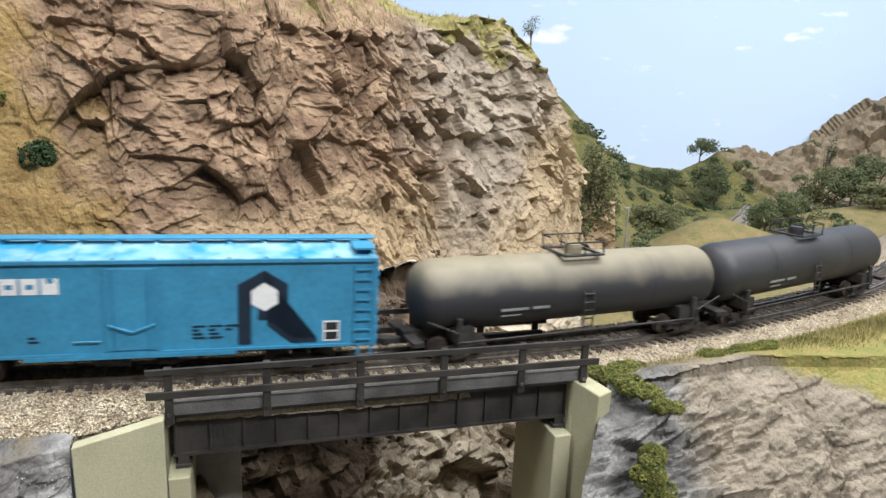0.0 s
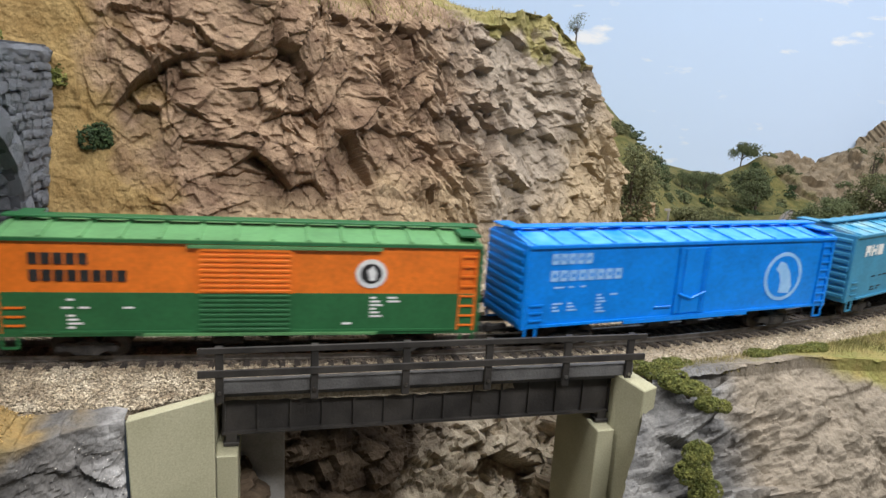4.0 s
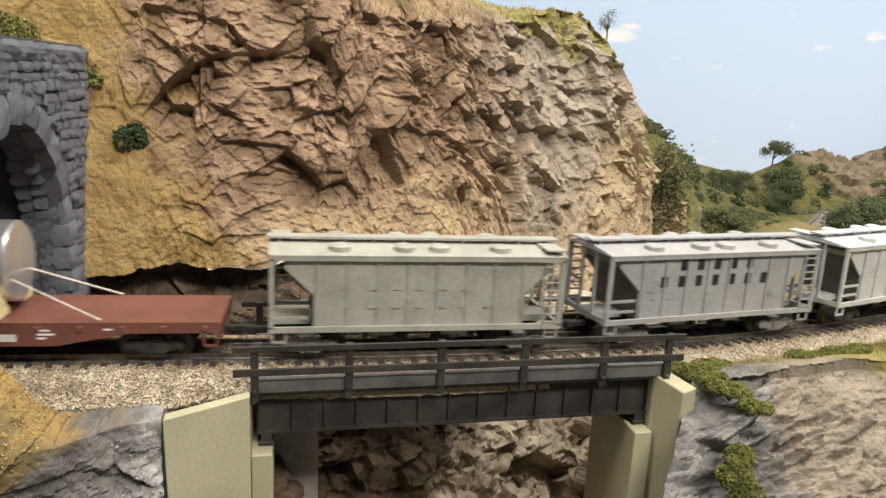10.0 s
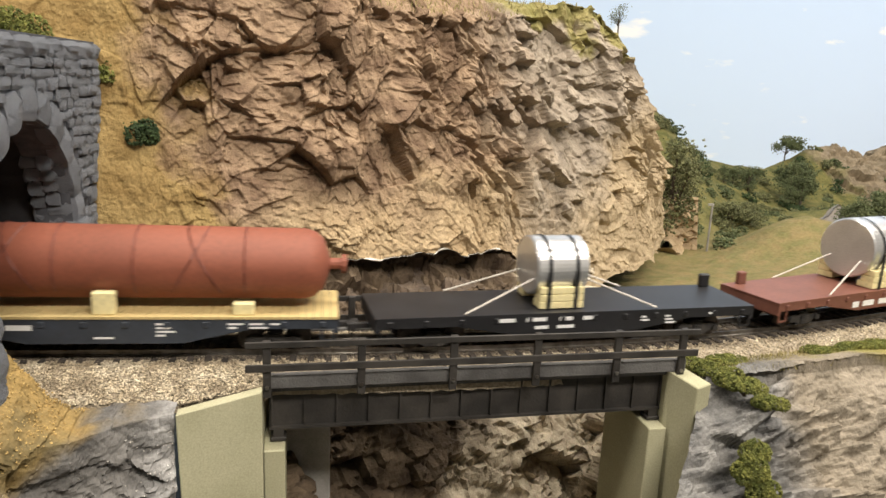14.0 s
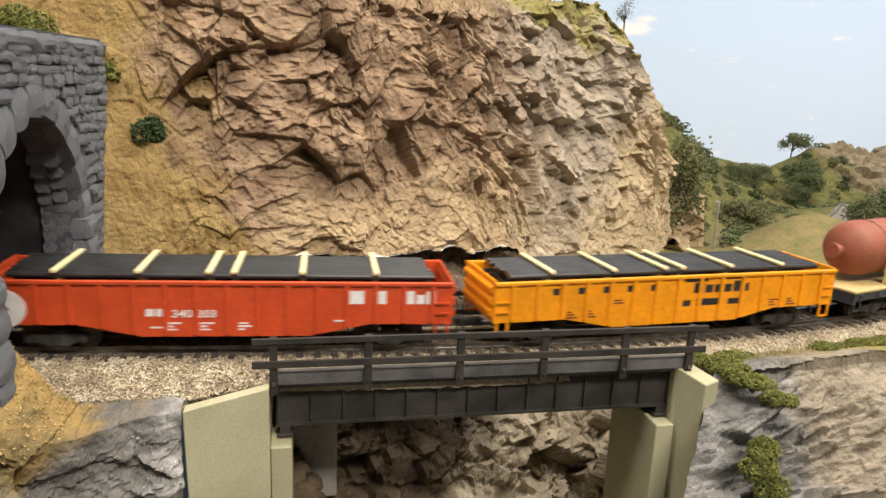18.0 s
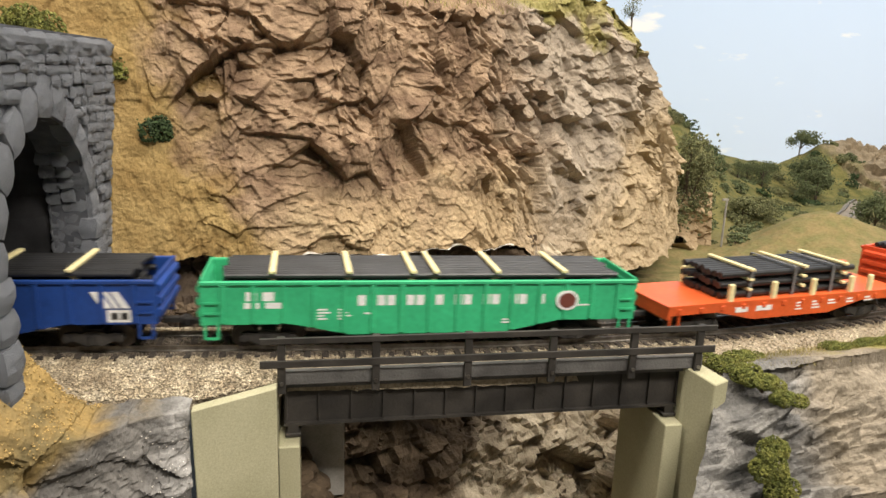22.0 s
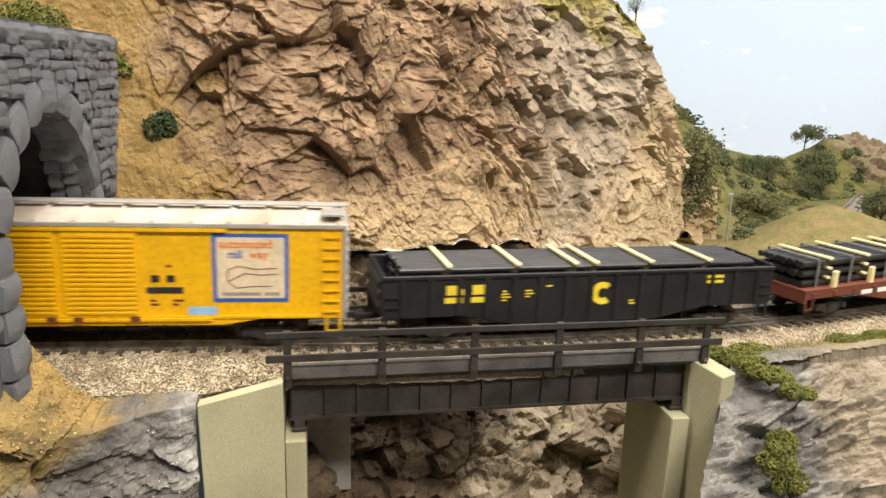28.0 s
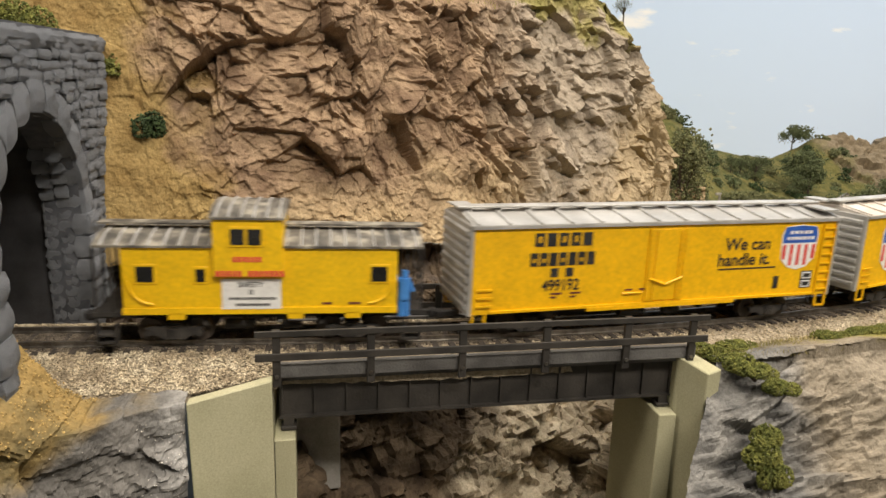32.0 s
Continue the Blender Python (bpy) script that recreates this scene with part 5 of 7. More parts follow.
part("shaft", bm, M["grey_concrete"], post)
bm = bmesh.new()
box(bm, -5, 1.5, -1, 1, 59.5, 62, 0.3)
part("cap", bm, M["grey_concrete"], post)

# ---- the train ----
SPEED = 0.10477
TRAIN = []          # (thing, place along the train, distance of its truck centres)


def once(name, mat, fill):
    bm = bmesh.new()
    fill(bm)
    me = bpy.data.meshes.new(name)
    bm.to_mesh(me)
    bm.free()
    me.materials.append(mat)
    return me


def truck_shape(bm):
    for y in (-12.2, 12.2):
        prism(bm, [(-10.5, 6.6), (-7.5, 7.2), (-4.5, 6.6), (-2.5, 7.6), (2.5, 7.6), (4.5, 6.6), (7.5, 7.2), (10.5, 6.6), (10.5, 4.2), (6.0, 3.4), (3.6, 1.8), (-3.6, 1.8), (-6.0, 3.4), (-10.5, 4.2)], y - 0.8, y + 0.8)
        for x in (-9.3, 9.3):
            rod(bm, (x, y - 1.6, 4.9), (x, y + 1.6, 4.9), 1.5, 8)
        for x in (-1.4, 0, 1.4):
            rod(bm, (x, y - 1.0, 2.4), (x, y - 1.0, 6.4), 0.8, 6)
    box(bm, -3, 3, -12, 12, 4.4, 8.2)


def wheelset_shape(bm):
    rod(bm, (0, -11.5, 0), (0, 11.5, 0), 0.9, 6)
    for y in (-8.3, 8.3):
        rod(bm, (0, y - 1.1, 0), (0, y + 1.1, 0), 4.75, 18)
        rod(bm, (0, y - 0.2 * (1 if y > 0 else -1) - 0.9 * (1 if y > 0 else -1), 0), (0, y - 1.5 * (1 if y > 0 else -1), 0), 5.3, 18)


def coupler_shape(bm):
    box(bm, -2, 6.5, -1.2, 1.2, 6.6, 9.0, 0.3)
    box(bm, 5.0, 8.6, -2.0, 2.0, 6.0, 9.6, 0.6)
    rod(bm, (5.5, -0.5, 6.2), (5.5, -2.5, 2.6), 0.35, 5)


TRUCK = once("truck", M["under"], truck_shape)
GREY_TRUCK = once("grey_truck", M["truck_grey"], truck_shape)
WHEELS = once("wheelset", M["wheel"], wheelset_shape)
COUPLER = once("coupler", M["under"], coupler_shape)


def running_gear(car, half, end, brake=True, frame_mesh=None):
    """Two trucks with their wheels, couplers and the gear under the floor; distances in millimetres from the middle."""
    for s in (-1, 1):
        tr = twin("truck", frame_mesh or TRUCK, car, pose(s * half * MM, 0, 0))
        for x in (-9.3, 9.3):
            twin("wheelset", WHEELS, tr, pose(x * MM, 0, 4.75 * MM))
        twin("coupler", COUPLER, car, pose(s * end * MM, 0, 0, 0, 0, 0 if s > 0 else 180))
    if brake:
        bm = bmesh.new()
        box(bm, -end + 8, end - 8, -2.5, 2.5, 7.2, 10)
        for x in (-22, -8, 8, 22):
            box(bm, x - 0.8, x + 0.8, -14, 14, 8, 10)
        part("underframe", bm, M["under"], car)
        bm = bmesh.new()
        rod(bm, (-16, -8, 6.4), (-4, -8, 6.4), 2.2, 10)
        rod(bm, (6, -9, 6.2), (14, -9, 6.2), 1.7, 10)
        part("brake_cylinder", bm, M["under"], car)


def ladder(car, mat, x, y, z0, z1, wide=6.0, n=7, name="ladder", rails=True):
    bm = bmesh.new()
    o = -0.55 if y < 0 else 0.55
    if rails:
        for dx in (-wide / 2, wide / 2):
            box(bm, x + dx - 0.3, x + dx + 0.3, y + o - 0.35, y + o + 0.35, z0, z1)
    for i in range(n):
        z = z0 + (z1 - z0) * (i + 0.5) / n
        box(bm, x - wide / 2, x + wide / 2, y + o * 1.3 - 0.3, y + o * 1.3 + 0.3, z - 0.35, z + 0.35)
    return part(name, bm, mat, car)


def end_ribs(wall, x, mat, z0, z1, n, w=16.0):
    """Pressed ribs across an end wall, alike pieces on one mesh."""
    r = (z1 - z0) / n * 0.36
    me = once("rib", mat, lambda bm: rod(bm, (0, -w, 0), (0, w, 0), r, 6))
    for i in range(n):
        twin("rib", me, wall, pose(x * MM, 0, (z0 + (z1 - z0) * (i + 0.5) / n) * MM))


def door_slats(door, mat, x0, x1, y, z0, z1, n):
    me = once("slat", mat, lambda bm: box(bm, x0, x1, y, y + 0.6, -0.48, 0.48, 0.1))
    for i in range(n):
        twin("slat", me, door, pose(0, 0, (z0 + (z1 - z0) * (i + 0.5) / n) * MM))


def boxcar(label, L, body_mat, roof_mat, q, end_mat=None, board_mat=None, plug=True, tall=45.5, sill_mat=None, board=True):
    car = thing("boxcar", label, "boxcar")
    h = L * 500
    end_mat = end_mat or body_mat
    sill_mat = sill_mat or body_mat
    bm = bmesh.new()
    box(bm, -h + 0.8, h - 0.8, -17.6, 17.6, 10.0, tall, 0.3)
    body = part("body", bm, body_mat, car)
    for s in (-1, 1):
        bm = bmesh.new()
        box(bm, s * h - 0.8, s * h + 0.8, -17.8, 17.8, 9.6, tall + 0.6, 0.3)
        end_ribs(part("end_wall", bm, end_mat, car, "ribbed end wall"), s * (h + 0.5), end_mat, 11, tall - 1, 9)
    bm = bmesh.new()
    for s in (-1, 1):
        box(bm, -h, h, s * 18.2 - 0.5, s * 18.2 + 0.5, tall - 0.8, tall + 0.4)
    part("eave", bm, board_mat or roof_mat, car)
    bm = bmesh.new()
    poly = [(-18.4, tall), (18.4, tall), (18.4, tall + 0.7), (0, tall + 3.4), (-18.4, tall + 0.7)]
    vs = [[bm.verts.new(Vector((x, y, z)) * MM) for y, z in poly] for x in (-h, h)]
    bm.faces.new(vs[0][::-1])
    bm.faces.new(vs[1])
    for i in range(5):
        j = (i + 1) % 5
        bm.faces.new((vs[0][i], vs[0][j], vs[1][j], vs[1][i]))
    bmesh.ops.recalc_face_normals(bm, faces=bm.faces[:])
    roof = part("roof", bm, roof_mat, car)
    n = 13
    for i in range(n + 1):
        bm = bmesh.new()
        x = -h + 2 + (2 * h - 4) * i / n
        for s in (-1, 1):
            a = [bm.verts.new(Vector(p) * MM) for p in ((x - 0.7, s * 18.2, tall + 0.7), (x + 0.7, s * 18.2, tall + 0.7), (x + 0.7, 0, tall + 3.4), (x - 0.7, 0, tall + 3.4))]
            b = [bm.verts.new(v.co + Vector((0, 0, 0.7 * MM))) for v in a]
            bm.faces.new(b)
            for k in range(4):
                bm.faces.new((a[k], a[(k + 1) % 4], b[(k + 1) % 4], b[k]))
        bmesh.ops.recalc_face_normals(bm, faces=bm.faces[:])
        part("roof_rib", bm, roof_mat, roof)
    if board:
        bm = bmesh.new()
        box(bm, -h - 1.5, h + 1.5, -3.2, 3.2, tall + 4.6, tall + 5.4, 0.15)
        for i in range(14):
            x = -h + 4 + (2 * h - 8) * i / 13
            box(bm, x - 0.5, x + 0.5, -2.5, 2.5, tall + 3.0, tall + 4.6)
        for x, s in ((h - 4.5, -1), (-h + 4.5, 1)):
            box(bm, x - 4.2, x + 4.2, 3.2 * s, 17.0 * s, tall + 3.4, tall + 4.1)
        part("running_board", bm, board_mat or roof_mat, car)
    for s, y in ((-1, -17.6), (1, 17.6)):
        ladder(car, body_mat, (h - 5.0) if s < 0 else -(h - 5.0), y, 11, tall - 2, 6.5, 8)
        x = (-h + 6.0) if s < 0 else (h - 6.0)
        ladder(car, body_mat, x, y, 12, 22, 6.5, 3, "grab_iron", rails=False)
        for x in (-h + 4, h - 4):
            bm = bmesh.new()
            for dx in (-2.6, 2.6):
                box(bm, x + dx - 0.5, x + dx + 0.5, y - 0.3, y + 0.3, 5.0, 10.5)
            box(bm, x - 2.6, x + 2.6, y - 0.3, y + 0.3, 4.6, 5.5)
            part("step", bm, sill_mat, car)
        bm = bmesh.new()
        o = -0.5 if y < 0 else 0.5
        if plug:
            box(bm, -h * 0.42, h * 0.40, y + o * 1.2 - 0.5, y + o * 1.2 + 0.5, 9.2, 10.8)
        box(bm, -h + 9, h - 9, y + o - 0.4, y + o + 0.4, 10.6, 11.6)
        part("side_sill", bm, sill_mat, car)
    if plug:
        bm = bmesh.new()
        box(bm, -10, 8, -18.2, -17.4, 12, tall - 2.5, 0.3)
        for x in (-10, 8, -9, 7):
            box(bm, x - 0.4, x + 0.4, -18.6, -17.8, 12, tall - 2.2)
        door = part("door", bm, body_mat, car)
        bm = bmesh.new()
        for s in (-1, 1):
            rod(bm, (s * 8.0 - 1, -18.8, 22), (-1, -18.8, 19.2), 0.55, 6)
            rod(bm, (s * 6.0 - 1, -18.7, 12), (s * 6.0 - 1, -18.7, tall - 3), 0.3, 5)
        rod(bm, (-21, -18.3, 16), (-12, -18.3, 16), 0.4, 5)
        part("door_lever", bm, body_mat, door)
    running_gear(car, L * 340, h)
    TRAIN.append((car, q, L * 0.34))
    return car, body


SIDE = -17.75      # plane of the print on a side


def shield(car, x, z, w, h):
    """Plain shield in white, red and blue."""
    def outline(k):
        return [(x - w * 0.42 * k, z + h * 0.46 * k), (x, z + h * 0.5 * k), (x + w * 0.42 * k, z + h * 0.46 * k), (x + w * 0.5 * k, z + h * 0.28 * k),
                (x + w * 0.46 * k, z - h * 0.25 * k), (x + w * 0.25 * k, z - h * 0.44 * k), (x, z - h * 0.5 * k), (x - w * 0.25 * k, z - h * 0.44 * k),
                (x - w * 0.46 * k, z - h * 0.25 * k), (x - w * 0.5 * k, z + h * 0.28 * k)]
    bm = bmesh.new()
    prism(bm, outline(1.0), SIDE - 0.12, SIDE + 0.2)
    base = part("emblem", bm, M["white"], car, "white shield emblem with red and blue bars")
    bm = bmesh.new()
    prism(bm, [(x - w * 0.42, z + h * 0.45), (x, z + h * 0.48), (x + w * 0.42, z + h * 0.45), (x + w * 0.47, z + h * 0.28), (x + w * 0.46, z + h * 0.1), (x - w * 0.46, z + h * 0.1), (x - w * 0.47, z + h * 0.28)], SIDE - 0.2, SIDE)
    part("emblem_field", bm, M["blue_ink"], base)
    bars("emblem_stripe", [(x - w * 0.40 + i * w * 0.2 - w * 0.045, z - h * (0.26 if i in (0, 4) else 0.40), w * 0.09, h * (0.32 if i in (0, 4) else 0.46)) for i in range(5)], M["red_ink"], base, SIDE - 0.2)
    bars("emblem_print", letter_blocks(x - w * 0.30, z + h * 0.30, "xxxxx", w * 0.09, h * 0.07, w * 0.04) + letter_blocks(x - w * 0.36, z + h * 0.17, "xxxxxxx", w * 0.08, h * 0.07, w * 0.03), M["white"], base, SIDE - 0.3)


def small_print(car, mat, spots, name="print", wide=5.0, y=SIDE):
    rows = []
    for x, z, n in spots:
        for i in range(n):
            rows.append((x, z - i * 1.5, wide * (0.75 + 0.25 * ((i * 7 + int(x)) % 3 - 1)), 0.75))
    return bars(name, rows, mat, car, y - 0.1)


# ---- two dusty tank cars ----
dusty = bpy.data.materials.new("dusty_tank_paint")
dusty.use_nodes = True
nt = dusty.node_tree
n, l = nt.nodes, nt.links
b = n["Principled BSDF"]
b.inputs["Roughness"].default_value = 0.6
tc = n.new("ShaderNodeTexCoord")
sep = n.new("ShaderNodeSeparateXYZ")
l.new(tc.outputs["Object"], sep.inputs[0])
ns = n.new("ShaderNodeTexNoise")
ns.inputs["Scale"].default_value, ns.inputs["Detail"].default_value = 60, 6
l.new(tc.outputs["Object"], ns.inputs["Vector"])
ad = n.new("ShaderNodeMath")
ad.operation = "MULTIPLY_ADD"
ad.inputs[1].default_value = 0.014
l.new(ns.outputs["Fac"], ad.inputs[0])
l.new(sep.outputs["Z"], ad.inputs[2])
mr = n.new("ShaderNodeMapRange")
mr.inputs["From Min"].default_value, mr.inputs["From Max"].default_value = 0.036, 0.050
l.new(ad.outputs[0], mr.inputs["Value"])
mx = n.new("ShaderNodeMix")
mx.data_type = "RGBA"
mx.inputs["A"].default_value, mx.inputs["B"].default_value = (0.030, 0.030, 0.033, 1), (0.24, 0.21, 0.14, 1)
l.new(mr.outputs["Result"], mx.inputs["Factor"])
l.new(mx.outputs["Result"], b.inputs["Base Color"])


def tank_car(label, L, mat, q):
    car = thing("tank_car", label, "tank car")
    h = L * 500
    bm = bmesh.new()
    prof = [(-h + 4.0, 0.1), (-h + 4.6, 8.0), (-h + 6.5, 12.2), (-h + 9.0, 14.6), (-h + 13, 15.8), (0, 15.8)]
    prof += [(-x, r) for x, r in prof[-2::-1]]
    ringn = 32
    rings = [[bm.verts.new(Vector((x, r * math.cos(a), 27.0 + r * math.sin(a))) * MM) for a in np.linspace(0, 2 * math.pi, ringn, endpoint=False)] for x, r in prof]
    for a, bb in zip(rings, rings[1:]):
        for i in range(ringn):
            bm.faces.new((a[i], a[(i + 1) % ringn], bb[(i + 1) % ringn], bb[i]))
    bmesh.ops.recalc_face_normals(bm, faces=bm.faces[:])
    part("tank", bm, mat, car, smooth=True)
    for x in (-h * 0.45, 0.0, h * 0.45):
        bm = bmesh.new()
        bmesh.ops.create_cone(bm, cap_ends=False, segments=32, radius1=15.95 * MM, radius2=15.95 * MM, depth=1.6 * MM, matrix=Matrix.Translation((x * MM, 0, 27 * MM)) @ Matrix.Rotation(math.pi / 2, 4, "Y"))
        part("band", bm, mat, car, smooth=True)
    bm = bmesh.new()
    rod(bm, (0, 0, 42), (0, 0, 46.0), 4.2, 14)
    rod(bm, (0, 0, 46.0), (0, 0, 46.9), 3.6, 14)
    part("dome", bm, mat, car, "raised hatch dome")
    bm = bmesh.new()
    for s in (-1, 1):
        box(bm, -11, 11, 3.5 * s - 1.5 + 5.5 * s, 3.5 * s + 1.5 + 5.5 * s, 43.0, 43.7)
    box(bm, -11, -9, -9, 9, 43.0, 43.7)
    box(bm, 9, 11, -9, 9, 43.0, 43.7)
    part("platform", bm, M["under"], car)
    for s in (-1, 1):
        bm = bmesh.new()
        for x in (-10.5, 0, 10.5):
            rod(bm, (x, 10 * s, 43.4), (x, 10 * s, 49.5), 0.4, 5)
        rod(bm, (-10.5, 10 * s, 49.5), (10.5, 10 * s, 49.5), 0.4, 5)
        for x in (-10.5, 10.5):
            rod(bm, (x, 10 * s, 49.5), (x, 4 * s, 49.5), 0.4, 5)
        part("railing", bm, M["under"], car)
        bm = bmesh.new()
        for k in range(9):
            a0 = math.radians(90 - 12 * k)
            z, y = 27 + 17.2 * math.sin(a0) if k < 8 else 12, 17.2 * math.cos(a0)
            y = min(17.4, y + 4.0)
            rod(bm, (-2.6, s * y, 42 - k * 3.8), (2.6, s * y, 42 - k * 3.8), 0.4, 5)
        for dx in (-2.6, 2.6):
            for k in range(8):
                y0 = min(17.4, 17.2 * math.cos(math.radians(90 - 12 * k)) + 4.0)
                y1 = min(17.4, 17.2 * math.cos(math.radians(90 - 12 * (k + 1))) + 4.0)
                rod(bm, (dx, s * y0, 42 - k * 3.8), (dx, s * y1, 42 - (k + 1) * 3.8), 0.4, 5)
        part("ladder", bm, M["under"], car)
        bm = bmesh.new()
        rod(bm, (-h + 6, s * 16.5, 20), (-h + 20, s * 17.0, 14), 0.4, 5)
        rod(bm, (h - 6, s * 16.5, 20), (h - 20, s * 17.0, 14), 0.4, 5)
        rod(bm, (-h + 20, s * 17.0, 14), (-h + 20, s * 17.0, 9), 0.4, 5)
        rod(bm, (h - 20, s * 17.0, 14), (h - 20, s * 17.0, 9), 0.4, 5)
        rod(bm, (-h + 20, s * 16.5, 9.4), (h - 20, s * 16.5, 9.4), 0.5, 5)
        part("grab_rail", bm, M["under"], car)
    for s in (-1, 1):
        bm = bmesh.new()
        a, bb = sorted((s * h, s * (h - 27)))
        box(bm, a, bb, -4, 4, 7.5, 12.5)
        a, bb = sorted((s * h, s * (h - 5)))
        box(bm, a, bb, -16, 16, 9, 11)
        part("end_platform", bm, M["under"], car)
        bm = bmesh.new()
        box(bm, s * (h - 24) - 5, s * (h - 24) + 5, -15.0, 15.0, 9.5, 15)
        for y in (-15.5, 15.5):
            rod(bm, (s * (h - 21), y, 8), (s * (h - 21), y, 20), 1.4, 8)
        part("saddle", bm, M["under"], car)
    rows = [(-45, 21.5, 14, 1.2), (-29, 21.5, 9, 1.2), (-45, 19.2, 10, 0.6)]
    bars("lettering", rows, M["grey_ink"], car, -15.5)
    running_gear(car, h - 24, h, brake=False)
    TRAIN.append((car, q, L * 0.34))


tank_car("dark slate tank car with dusty black barrel", 0.172, M["tank_black"], 0.2605)
tank_car("black tank car with tan dust over its top", 0.172, dusty, 0.0935)

# ---- boxcars ----
M["teal_roof"] = material("dusty_teal_roof", [(0.03, 0.25, 0.44), (0.28, 0.46, 0.52)], 0.55, scale=110)
car, body = boxcar("teal blue plug-door boxcar with black and white emblem", 0.1795, M["rock_blue"], M["teal_roof"], -0.0966, board_mat=M["rock_blue"])
bars("lettering", letter_blocks(-77.7, 33.8, "xxx", 5.7, 5.8, 1.3) + letter_blocks(-50.3, 33.8, "xxxx", 5.6, 5.8, 1.0), M["white"], car, SIDE - 0.1)
bars("lettering", [(-75.9 + 7.0 * i, z, 2.2, 2.0) for i, z in ((0, 33.8), (1, 37.6), (1, 33.8))] + [(-48.6 + 6.6 * i, z, 2.4, 1.7) for i, z in ((0, 33.8), (0, 37.0), (1, 35.8), (2, 35.8), (3, 37.9))], M["rock_blue"], car, SIDE - 0.2)
small_print(car, M["dark_ink"], [(-65, 21.6, 1), (-57, 21.6, 1), (-52, 21.6, 1), (-65, 15.5, 2), (-58, 15.5, 2), (-36, 17.5, 2), (20, 20, 4), (26, 20, 4), (32, 20, 2)])
bm = bmesh.new()
prism(bm, [(x - 7.3, z) for x, z in ((44, 12.6), (49, 12.6), (49, 33.5), (54, 37), (59.0, 33.5), (59, 29.5), (54.8, 26.6), (51.5, 26.6), (51.5, 22.2), (55.5, 22.2), (64.5, 14.5), (74, 14.5), (74, 12.6), (64, 12.6), (55, 20.0), (62.8, 26.2), (62.8, 36), (54, 41.6), (44, 36))], SIDE - 0.15, SIDE + 0.1)
em = part("emblem", bm, M["dark_ink"], car, "black angular emblem")
bm = bmesh.new()
prism(bm, [(x - 7.3, z - 0.6) for x, z in ((49.0, 29.2), (54, 26.2), (59.0, 29.2), (59.0, 34.2), (54, 37.4), (49.0, 34.2))], SIDE - 0.2, SIDE + 0.1)
part("emblem_field", bm, M["white"], em, "white hexagon")
bars("data_plate", [(69.2, 12.8, 6.5, 8.2)], M["white"], car, SIDE - 0.1)
bars("plate_print", [(69.9, 17.3, 5.1, 3.1), (69.9, 13.4, 5.1, 3.1)], M["ink"], car, SIDE - 0.2)

M["blue_roof"] = material("dusty_blue_roof", [(0.02, 0.24, 0.80), (0.12, 0.42, 0.90)], 0.5, scale=120)
car, body = boxcar("bright blue plug-door boxcar with pale round emblem", 0.181, M["sky_blue"], M["blue_roof"], -0.2932, board_mat=M["sky_blue"])
bars("lettering", letter_blocks(-78.8, 37.6, "xxxxx", 3.3, 4.6, 0.95) + letter_blocks(-78.8, 30.3, "xxxxxxxx", 3.75, 4.7, 0.95), M["pale_blue"], car, SIDE - 0.1)
bars("lettering", [(-77.6 + 4.25 * i, 39.2, 1.0, 1.5) for i in range(5)] + [(-77.4 + 4.7 * i, 31.9, 1.2, 1.6) for i in range(8)], M["sky_blue"], car, SIDE - 0.2)
small_print(car, M["pale_blue"], [(-76.6, 27.2, 1), (-69, 27.2, 1), (-63, 27.2, 1), (-76.6, 20, 3), (-69, 20, 3), (-54, 23, 6), (-47, 23, 1)])
bm = bmesh.new()
ring = [(math.cos(a), math.sin(a)) for a in np.linspace(0, 2 * math.pi, 32, endpoint=False)]
prism(bm, [(57.8 + 12.6 * x, 27 + 12.2 * z) for x, z in ring], SIDE - 0.12, SIDE + 0.1)
em = part("emblem", bm, M["pale_blue"], car, "pale blue ring emblem")
bm = bmesh.new()
prism(bm, [(57.8 + 10.7 * x, 27 + 10.4 * z) for x, z in ring], SIDE - 0.2, SIDE + 0.1)
part("emblem_field", bm, M["sky_blue"], em)
bm = bmesh.new()
prism(bm, [(57.8 + (x - 62) * 1.3, 27 + (z - 26) * 1.3) for x, z in ((57.5, 29), (59.5, 32), (62.5, 31), (65.5, 27), (67, 22), (66, 19.5), (63.5, 19.5), (60.5, 19.8), (60.8, 24), (59.5, 27.5))], SIDE - 0.28, SIDE + 0.1)
part("emblem_figure", bm, M["pale_blue"], em)

car, body = boxcar("orange and dark green boxcar with ribbed sliding door", 0.1795, M["orange"], M["roof_green"], -0.4908, end_mat=M["dark_green"], board_mat=M["dark_green"], sill_mat=M["dark_green"], plug=False)
bm = bmesh.new()
box(bm, -88, 88, -18.0, -17.5, 9.4, 26.0)
box(bm, -88, 88, 17.5, 18.0, 9.4, 26.0)
part("lower_side", bm, M["dark_green"], car, "dark green lower side")
for mt, z0, z1, nn in (("orange", 26, 43.5, 9), ("dark_green", 11, 26, 8)):
    bm = bmesh.new()
    box(bm, -21, 15, -18.6, -17.9, z0, z1)
    door_slats(part("door", bm, M[mt], car, "ribbed sliding door"), M[mt], -19.6, 13.6, -19.1, z0, z1, nn)
bm = bmesh.new()
box(bm, -24, 49, -19.2, -18.2, 43.2, 44.4)
box(bm, -40, 48, -19.2, -18.2, 9.6, 10.6)
part("door_track", bm, M["roof_green"], car)
bars("lettering", letter_blocks(-78.2, 36.4, "xxxxx", 3.2, 4.2, 0.9) + letter_blocks(-78.2, 30.2, "xxxxxxxx", 3.3, 4.2, 0.9), M["ink"], car, SIDE - 0.35)
